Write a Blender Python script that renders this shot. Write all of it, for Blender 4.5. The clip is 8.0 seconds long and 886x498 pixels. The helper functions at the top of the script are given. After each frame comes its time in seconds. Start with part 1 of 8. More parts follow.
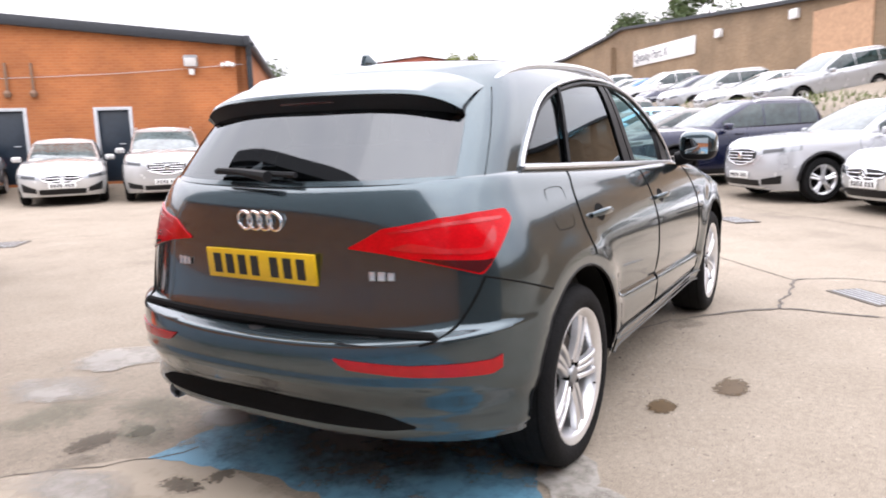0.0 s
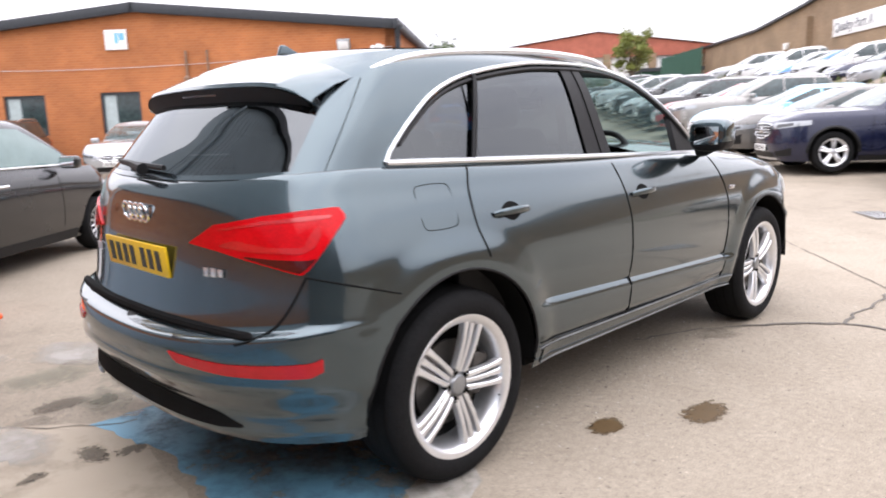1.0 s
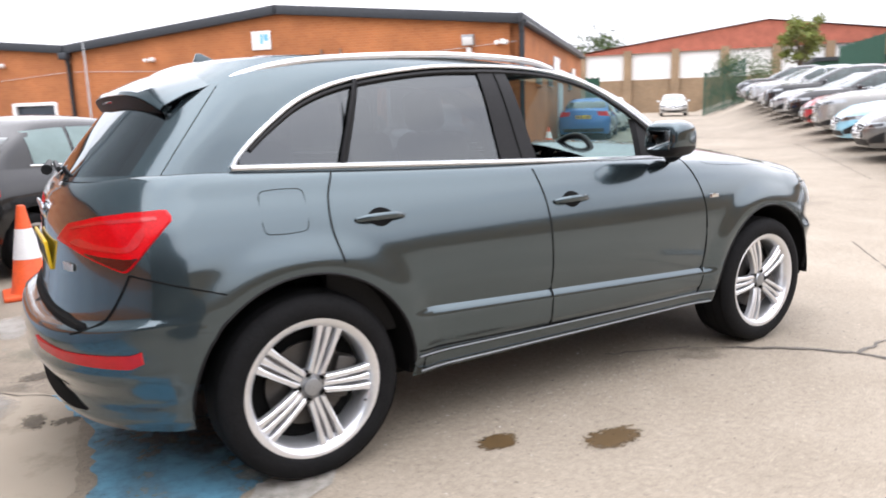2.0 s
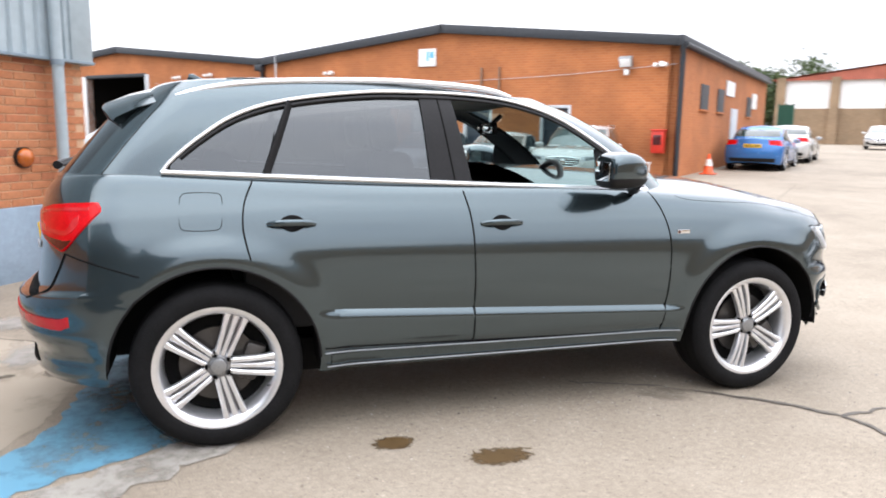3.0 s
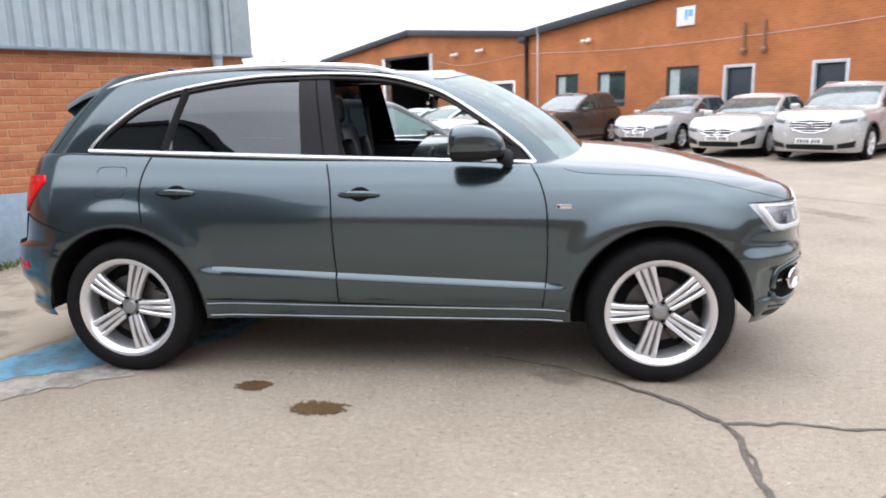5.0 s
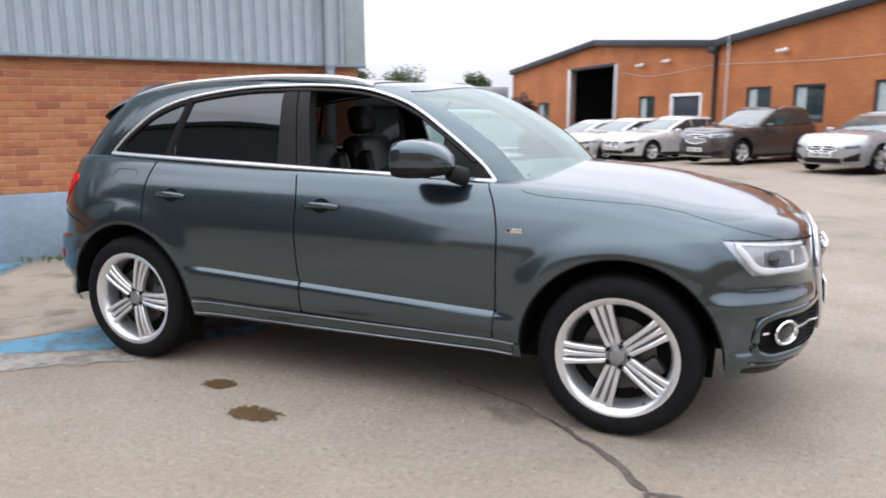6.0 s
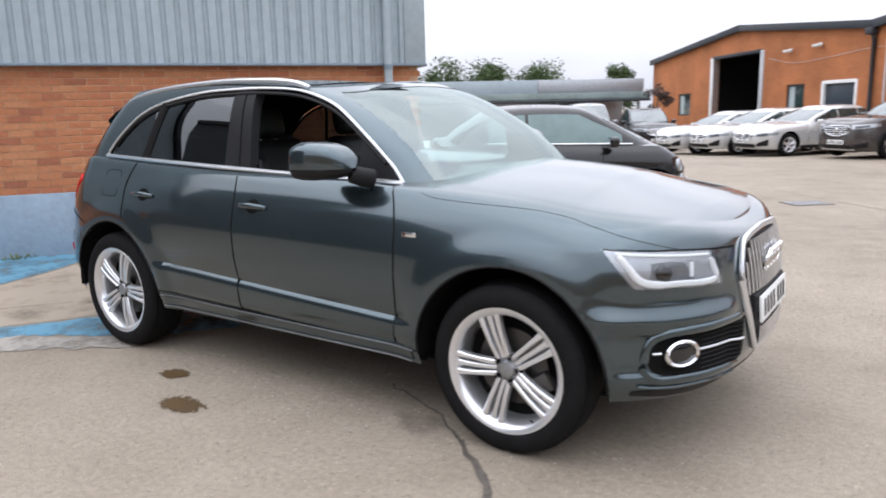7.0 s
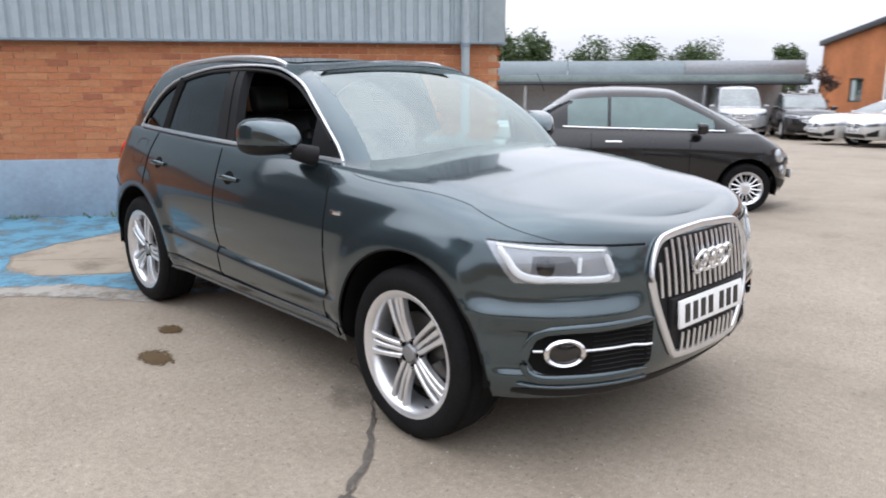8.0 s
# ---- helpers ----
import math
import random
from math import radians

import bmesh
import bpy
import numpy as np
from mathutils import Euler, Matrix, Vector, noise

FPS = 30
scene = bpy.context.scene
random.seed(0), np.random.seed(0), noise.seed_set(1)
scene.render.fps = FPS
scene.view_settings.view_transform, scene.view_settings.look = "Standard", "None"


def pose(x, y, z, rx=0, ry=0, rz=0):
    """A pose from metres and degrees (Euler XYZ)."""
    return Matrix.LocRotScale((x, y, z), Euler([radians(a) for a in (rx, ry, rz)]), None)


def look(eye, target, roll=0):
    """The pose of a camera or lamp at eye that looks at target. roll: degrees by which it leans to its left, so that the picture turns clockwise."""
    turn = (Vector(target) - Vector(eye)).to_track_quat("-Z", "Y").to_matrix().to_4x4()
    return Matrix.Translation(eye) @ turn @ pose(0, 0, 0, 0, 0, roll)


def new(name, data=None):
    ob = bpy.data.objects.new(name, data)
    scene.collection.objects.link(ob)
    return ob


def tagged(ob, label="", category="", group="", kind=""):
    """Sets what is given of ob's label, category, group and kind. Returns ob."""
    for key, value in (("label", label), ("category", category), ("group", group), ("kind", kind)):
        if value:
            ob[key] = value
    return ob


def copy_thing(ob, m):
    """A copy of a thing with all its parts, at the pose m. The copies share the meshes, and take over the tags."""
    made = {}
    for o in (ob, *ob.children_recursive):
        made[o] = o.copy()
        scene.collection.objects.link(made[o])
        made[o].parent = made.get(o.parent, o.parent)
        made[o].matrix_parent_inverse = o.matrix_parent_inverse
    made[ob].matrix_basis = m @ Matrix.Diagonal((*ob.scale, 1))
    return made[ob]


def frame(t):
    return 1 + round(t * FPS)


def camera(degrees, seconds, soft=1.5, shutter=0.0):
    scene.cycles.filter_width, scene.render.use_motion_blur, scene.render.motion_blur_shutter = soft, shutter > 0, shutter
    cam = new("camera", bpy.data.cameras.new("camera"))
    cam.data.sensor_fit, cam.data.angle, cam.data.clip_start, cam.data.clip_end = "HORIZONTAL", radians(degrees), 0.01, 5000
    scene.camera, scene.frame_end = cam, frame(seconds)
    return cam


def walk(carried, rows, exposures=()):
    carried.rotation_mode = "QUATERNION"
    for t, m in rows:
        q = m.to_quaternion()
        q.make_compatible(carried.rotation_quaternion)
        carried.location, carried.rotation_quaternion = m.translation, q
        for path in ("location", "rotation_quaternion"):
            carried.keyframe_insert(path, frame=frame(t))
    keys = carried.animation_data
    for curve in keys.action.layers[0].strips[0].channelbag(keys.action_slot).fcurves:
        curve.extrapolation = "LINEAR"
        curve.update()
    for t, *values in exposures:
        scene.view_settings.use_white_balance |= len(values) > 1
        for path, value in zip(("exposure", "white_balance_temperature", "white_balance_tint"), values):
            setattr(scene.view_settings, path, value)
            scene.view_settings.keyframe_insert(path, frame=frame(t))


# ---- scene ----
cam = camera(63.3, 8.0, 1.8, 0.5)
PATH = [
    (0, (-2.635, -1.853, 1.335), (-0.933, -0.852, 1.018), -1.6),
    (0.5, (-2.268, -2.257, 1.33), (-0.696, -1.063, 1.005), -2.3),
    (1, (-1.842, -2.665, 1.356), (-0.448, -1.277, 0.995), -1.7),
    (1.5, (-1.42, -2.991, 1.362), (-0.183, -1.468, 0.977), -2.0),
    (3, (-0.012, -4.054, 1.388), (0.6, -2.177, 1.071), 1.0),
    (3.5, (0.467, -4.266, 1.392), (0.837, -2.329, 1.057), 1.9),
    (4, (1.047, -4.464, 1.417), (1.131, -2.493, 1.086), 1.1),
    (4.5, (1.609, -4.496, 1.4), (1.543, -2.532, 1.027), 0.0),
    (5.8, (3.054, -4.115, 1.454), (2.409, -2.266, 1.049), -1.3),
    (6, (3.274, -3.994, 1.422), (2.514, -2.181, 1.056), -0.2),
    (6.5, (3.751, -3.725, 1.43), (2.804, -2.014, 1.011), 0.2),
    (7, (4.233, -3.382, 1.434), (3.11, -1.771, 1.059), -1.3),
    (7.5, (4.653, -3.089, 1.442), (3.377, -1.607, 1.021), -0.1),
    (8, (4.974, -2.725, 1.433), (3.547, -1.391, 1.006), 0.0),
]
walk(cam, [(t, look(eye, target, roll)) for t, eye, target, roll in PATH],
     [(0.0, 0.62, 6450, 18), (1.5, 0.62, 6400, 16), (3.0, 0.66, 6280, 13), (4.5, 0.53, 6220, 13), (6.0, 0.12, 6180, 15), (8.0, 0.08, 6130, 13)])

# ---- light ----
world = bpy.data.worlds.new("overcast_sky")
scene.world = world
world.use_nodes = True
wn, wl = world.node_tree.nodes, world.node_tree.links
wn.clear()
w_out, w_bg = wn.new("ShaderNodeOutputWorld"), wn.new("ShaderNodeBackground")
w_geo, w_map, w_noise, w_ramp = wn.new("ShaderNodeTexCoord"), wn.new("ShaderNodeMapping"), wn.new("ShaderNodeTexNoise"), wn.new("ShaderNodeValToRGB")
w_map.inputs["Scale"].default_value = (1.2, 1.2, 4.0)
w_noise.inputs["Scale"].default_value, w_noise.inputs["Detail"].default_value = 1.6, 5.0
w_ramp.color_ramp.elements[0].position, w_ramp.color_ramp.elements[0].color = 0.34, (0.80, 0.82, 0.88, 1)
w_ramp.color_ramp.elements[1].position, w_ramp.color_ramp.elements[1].color = 0.55, (0.97, 0.98, 1.0, 1)
wl.new(w_geo.outputs["Generated"], w_map.inputs["Vector"])
wl.new(w_map.outputs["Vector"], w_noise.inputs["Vector"])
wl.new(w_noise.outputs["Fac"], w_ramp.inputs["Fac"])
# an overcast sky is brightest overhead
w_sep, w_up, w_mul = wn.new("ShaderNodeSeparateXYZ"), wn.new("ShaderNodeMapRange"), wn.new("ShaderNodeVectorMath")
w_up.inputs["To Min"].default_value, w_up.inputs["To Max"].default_value = 0.76, 2.70
w_mul.operation = "SCALE"
wl.new(w_geo.outputs["Generated"], w_sep.inputs[0])
wl.new(w_sep.outputs[2], w_up.inputs["Value"])
wl.new(w_ramp.outputs["Color"], w_mul.inputs[0])
wl.new(w_up.outputs[0], w_mul.inputs["Scale"])
wl.new(w_mul.outputs[0], w_bg.inputs["Color"])
wl.new(w_bg.outputs["Background"], w_out.inputs["Surface"])
w_bg.inputs["Strength"].default_value = 1.12
sun = new("sun", bpy.data.lights.new("sun", "SUN"))
sun.data.energy, sun.data.angle, sun.data.color = 0.5, radians(80), (1.0, 0.97, 0.92)
sun.matrix_world = look((0, 0, 30), (9, 7, 0))


# ---- materials ----
def rgb(h):
    """Linear colour from a hex string."""
    c = [int(h[i:i + 2], 16) / 255 for i in (0, 2, 4)]
    return [v / 12.92 if v <= 0.04045 else ((v + 0.055) / 1.055) ** 2.4 for v in c]


def nodes_of(name):
    m = bpy.data.materials.new(name)
    m.use_nodes = True
    return m, m.node_tree.nodes, m.node_tree.links, m.node_tree.nodes["Principled BSDF"]


def mat(name, col, rough=0.5, metal=0.0, coat=0.0, var=0.15, scale=8.0, bump=0.0, bscale=60.0, emit=None, spec=0.5):
    """A plain surface with mottling at two scales and an optional fine relief."""
    m, n, l, p = nodes_of(name)
    p.inputs["Roughness"].default_value, p.inputs["Metallic"].default_value = rough, metal
    p.inputs["Coat Weight"].default_value, p.inputs["Coat Roughness"].default_value = coat, 0.03
    p.inputs["Specular IOR Level"].default_value = spec
    co = n.new("ShaderNodeTexCoord")
    a, b, mx = n.new("ShaderNodeTexNoise"), n.new("ShaderNodeTexNoise"), n.new("ShaderNodeMath")
    a.inputs["Scale"].default_value, b.inputs["Scale"].default_value = scale, scale * 9
    a.inputs["Detail"].default_value = b.inputs["Detail"].default_value = 4
    mx.operation = "ADD"
    l.new(co.outputs["Object"], a.inputs["Vector"]), l.new(co.outputs["Object"], b.inputs["Vector"])
    l.new(a.outputs["Fac"], mx.inputs[0]), l.new(b.outputs["Fac"], mx.inputs[1])
    r = n.new("ShaderNodeMapRange")
    r.inputs["From Min"].default_value, r.inputs["From Max"].default_value = 0.7, 1.3
    r.inputs["To Min"].default_value, r.inputs["To Max"].default_value = 1 - var, 1 + var
    l.new(mx.outputs[0], r.inputs["Value"])
    v = n.new("ShaderNodeVectorMath")
    v.operation = "SCALE"
    v.inputs[0].default_value = col
    l.new(r.outputs[0], v.inputs["Scale"])
    l.new(v.outputs[0], p.inputs["Base Color"])
    if bump:
        bn, bp = n.new("ShaderNodeTexNoise"), n.new("ShaderNodeBump")
        bn.inputs["Scale"].default_value, bn.inputs["Detail"].default_value = bscale, 5
        bp.inputs["Strength"].default_value, bp.inputs["Distance"].default_value = bump, 0.01
        l.new(co.outputs["Object"], bn.inputs["Vector"]), l.new(bn.outputs["Fac"], bp.inputs["Height"]), l.new(bp.outputs["Normal"], p.inputs["Normal"])
    if emit:
        p.inputs["Emission Color"].default_value, p.inputs["Emission Strength"].default_value = (*emit, 1), 1.0
    return m


def paint_by_object(name, rough=0.22, metal=0.3):
    """Car paint whose colour is the object's own colour, under clear lacquer with a little dust."""
    m, n, l, p = nodes_of(name)
    info, nz, r, co = n.new("ShaderNodeObjectInfo"), n.new("ShaderNodeTexNoise"), n.new("ShaderNodeMapRange"), n.new("ShaderNodeTexCoord")
    nz.inputs["Scale"].default_value, nz.inputs["Detail"].default_value = 3.0, 6
    r.inputs["To Min"].default_value, r.inputs["To Max"].default_value = rough - 0.05, rough + 0.12
    l.new(co.outputs["Object"], nz.inputs["Vector"]), l.new(nz.outputs["Fac"], r.inputs["Value"]), l.new(r.outputs[0], p.inputs["Roughness"])
    l.new(info.outputs["Color"], p.inputs["Base Color"])
    p.inputs["Metallic"].default_value, p.inputs["Coat Weight"].default_value, p.inputs["Coat Roughness"].default_value = metal, 0.7, 0.05
    return m


def glass(name, tint, gloss=(1, 1, 1), ior=1.52):
    """Thin glazing: what lies behind shows through the tint, and the sky is mirrored more at grazing angles."""
    m, n, l, p = nodes_of(name)
    n.remove(p)
    out, tr, gl, mix, fr = n["Material Output"], n.new("ShaderNodeBsdfTransparent"), n.new("ShaderNodeBsdfGlossy"), n.new("ShaderNodeMixShader"), n.new("ShaderNodeMath")
    lw, pw = n.new("ShaderNodeLayerWeight"), n.new("ShaderNodeMath")
    lw.inputs["Blend"].default_value = 0.5
    pw.operation, pw.inputs[1].default_value = "POWER", 5.0
    f0 = ((ior - 1) / (ior + 1)) ** 2
    tr.inputs["Color"].default_value = (*tint, 1)
    gl.inputs["Roughness"].default_value = 0.02
    gl.inputs["Color"].default_value = (*gloss, 1)
    fr.operation, fr.inputs[1].default_value, fr.inputs[2].default_value = "MULTIPLY_ADD", 1 - f0, f0
    l.new(lw.outputs["Facing"], pw.inputs[0]), l.new(pw.outputs[0], fr.inputs[0])
    l.new(fr.outputs[0], mix.inputs[0]), l.new(tr.outputs[0], mix.inputs[1]), l.new(gl.outputs[0], mix.inputs[2]), l.new(mix.outputs[0], out.inputs["Surface"])
    return m


M = {}
M["paint"] = paint_by_object("car_paint")
M["tyre"] = mat("tyre_rubber", (0.008, 0.008, 0.0085), 0.8, var=0.3, bump=0.3, bscale=90, spec=0.15)
M["alloy"] = mat("silver_alloy", (0.76, 0.77, 0.79), 0.28, 0.80, 0.3, var=0.05)
M["dark_alloy"] = mat("dark_alloy", (0.05, 0.05, 0.055), 0.35, 0.6)
M["chrome"] = mat("chrome", (0.82, 0.83, 0.85), 0.12, 1.0, var=0.04)
M["satin"] = mat("satin_aluminium", (0.72, 0.73, 0.75), 0.3, 0.9, var=0.05)
M["plastic"] = mat("black_plastic", (0.009, 0.009, 0.010), 0.5, var=0.2, bump=0.08, bscale=200, spec=0.25)
M["gloss_black"] = mat("gloss_black", (0.008, 0.008, 0.009), 0.08, 0.0, 0.6, var=0.05)
M["seam"] = mat("panel_gap", (0.004, 0.004, 0.004), 0.8, spec=0.15)
M["liner"] = mat("arch_liner", (0.007, 0.007, 0.007), 0.9, spec=0.1)
M["red_lens"] = mat("red_lamp_lens", (0.52, 0.003, 0.006), 0.12, 0.0, 0.0, var=0.2, scale=14, spec=0.22)
M["deep_red"] = mat("dark_red_lens", (0.06, 0.002, 0.003), 0.12, 0.0, 0.4, var=0.1)
M["clear_lens"] = mat("lamp_reflector", (0.7, 0.72, 0.74), 0.12, 0.6, 1.0, var=0.15, scale=25)
M["brake"] = mat("brake_disc", (0.085, 0.08, 0.076), 0.45, 0.8)
M["plate_y"] = mat("yellow_plate", (0.80, 0.50, 0.01), 0.35, var=0.04)
M["plate_w"] = mat("white_plate", (0.78, 0.79, 0.78), 0.35, var=0.04)
M["ink"] = mat("plate_ink", (0.012, 0.012, 0.012), 0.45)
M["blue_tab"] = mat("blue_tab", (0.01, 0.05, 0.4), 0.4)
M["tint"] = glass("tinted_glass", (0.05, 0.055, 0.06), (0.92, 0.97, 1.0), 1.95)
M["clear"] = glass("clear_glass", (0.80, 0.88, 0.86))
M["shield"] = glass("coated_windscreen", (0.42, 0.54, 0.52), (0.90, 1.0, 0.98), 2.45)
M["car_glass"] = glass("car_glass", (0.30, 0.35, 0.35))
M["fabric"] = mat("dark_trim", (0.012, 0.012, 0.013), 0.7, var=0.2, bump=0.1, bscale=150)
M["leather"] = mat("black_leather", (0.014, 0.013, 0.013), 0.45, var=0.2, bump=0.15, bscale=120)


# ---- mesh helpers ----
def finish(bm, name, material, parent=None, label="", smooth=40.0):
    me = bpy.data.meshes.new(name)
    bm.to_mesh(me)
    bm.free()
    for m in (material if isinstance(material, (list, tuple)) else [material]):
        me.materials.append(m)
    if smooth:
        me.shade_smooth()
        me.set_sharp_from_angle(angle=radians(smooth))
    ob = new(name, me)
    if parent is not None:
        ob.parent = parent
    if label:
        ob["label"] = label
    return ob


def part(name, bm, material, parent, label="", smooth=40.0):
    return finish(bm, name, material, parent, label, smooth)


def thing(name, label, category, m=None, group="", kind=""):
    ob = new(name)
    ob.empty_display_size = 0.2
    if m is not None:
        ob.matrix_basis = m
    return tagged(ob, label, category, group, kind)


def bm_box(sx, sy, sz, at=(0, 0, 0), bevel=0.0, segs=2, rot=None, bm=None):
    b = bmesh.new()
    bmesh.ops.create_cube(b, size=1)
    bmesh.ops.scale(b, vec=(sx, sy, sz), verts=b.verts)
    if bevel:
        bmesh.ops.bevel(b, geom=b.edges[:], offset=bevel, segments=segs, affect="EDGES", profile=0.5)
    m = Matrix.Translation(at) @ (rot.to_4x4() if rot is not None else Matrix())
    bmesh.ops.transform(b, matrix=m, verts=b.verts)
    return merge(bm, b)


def merge(bm, b):
    """Adds b's faces to bm, or returns b where there is no bm yet."""
    if bm is None:
        return b
    me = bpy.data.meshes.new("tmp")
    b.to_mesh(me)
    b.free()
    bm.from_mesh(me)
    bpy.data.meshes.remove(me)
    return bm


def bm_grid(P, bm=None, close_u=False, flip=False):
    """Quads over an array of points [rows, columns, 3]."""
    P = np.asarray(P, float)
    bm = bm or bmesh.new()
    R, C = P.shape[:2]
    vs = [[bm.verts.new(P[r, c]) for c in range(C)] for r in range(R)]
    for r in range(R if close_u else R - 1):
        for c in range(C - 1):
            q = [vs[r][c], vs[(r + 1) % R][c], vs[(r + 1) % R][c + 1], vs[r][c + 1]]
            try:
                bm.faces.new(q[::-1] if flip else q)
            except ValueError:
                pass
    return bm


def bm_tube(pts, r, n=8, closed=False, bm=None, squash=1.0):
    """A round bar along a line of points; r may be one number or one a point."""
    pts = [Vector(p) for p in pts]
    rs = r if isinstance(r, (list, tuple, np.ndarray)) else [r] * len(pts)
    rows, k = [], len(pts)
    ref = Vector((0, 0, 1))
    for i, p in enumerate(pts):
        a = pts[(i - 1) % k] if closed or i else p
        b = pts[(i + 1) % k] if closed or i < k - 1 else p
        d = (b - a).normalized()
        s = d.cross(ref)
        if s.length < 1e-3:
            s = d.cross(Vector((0, 1, 0)))
        s.normalize()
        u = s.cross(d)
        rows.append([p + (s * math.cos(t) * squash + u * math.sin(t)) * rs[i] for t in np.linspace(0, 2 * math.pi, n + 1)[:-1]])
    arr = np.array([[list(v) for v in row] + [list(row[0])] for row in rows])
    b = bm_grid(arr, close_u=closed)
    bmesh.ops.remove_doubles(b, verts=b.verts, dist=1e-6)
    if not closed:
        bmesh.ops.holes_fill(b, edges=[e for e in b.edges if e.is_boundary])
    bmesh.ops.recalc_face_normals(b, faces=b.faces)
    return merge(bm, b)


def bm_lathe(prof, n=48, axis="y", at=(0, 0, 0), bm=None):
    """Turns a profile of (radius, along) round an axis."""
    prof = np.asarray(prof, float)
    th = np.linspace(0, 2 * math.pi, n, endpoint=False)
    rows = []
    for t in th:
        c, s = math.cos(t), math.sin(t)
        if axis == "y":
            rows.append([(r * c, h, r * s) for r, h in prof])
        elif axis == "z":
            rows.append([(r * c, r * s, h) for r, h in prof])
        else:
            rows.append([(h, r * c, r * s) for r, h in prof])
    b = bm_grid(np.array(rows) + np.array(at), close_u=True)
    bmesh.ops.remove_doubles(b, verts=b.verts, dist=1e-5)
    bmesh.ops.recalc_face_normals(b, faces=b.faces)
    return merge(bm, b)


def bm_prism(poly, y0, y1, bm=None, bevel=0.0):
    """A polygon in x and z, drawn out from y0 to y1."""
    b = bmesh.new()
    f = b.faces.new([b.verts.new((x, y0, z)) for x, z in poly])
    ex = bmesh.ops.extrude_face_region(b, geom=[f])
    bmesh.ops.translate(b, vec=(0, y1 - y0, 0), verts=[v for v in ex["geom"] if isinstance(v, bmesh.types.BMVert)])
    bmesh.ops.recalc_face_normals(b, faces=b.faces)
    if bevel:
        bmesh.ops.bevel(b, geom=b.edges[:], offset=bevel, segments=2, affect="EDGES", profile=0.5)
    return merge(bm, b)


def spline(pts, n):
    """n points along a smooth line through the given ones."""
    p = np.asarray(pts, float)
    t = np.r_[0, np.cumsum(np.linalg.norm(np.diff(p, axis=0), axis=1))]
    q = np.linspace(0, t[-1], n)
    i = np.clip(np.searchsorted(t, q, side="right") - 1, 0, len(p) - 2)
    m = np.empty_like(p)
    m[1:-1] = (p[2:] - p[:-2]) / (t[2:] - t[:-2])[:, None]
    m[0], m[-1] = (p[1] - p[0]) / (t[1] - t[0]), (p[-1] - p[-2]) / (t[-1] - t[-2])
    h = (t[i + 1] - t[i])[:, None]
    s = ((q - t[i])[:, None]) / h
    return (2 * s**3 - 3 * s**2 + 1) * p[i] + (s**3 - 2 * s**2 + s) * h * m[i] + (3 * s**2 - 2 * s**3) * p[i + 1] + (s**3 - s**2) * h * m[i + 1]


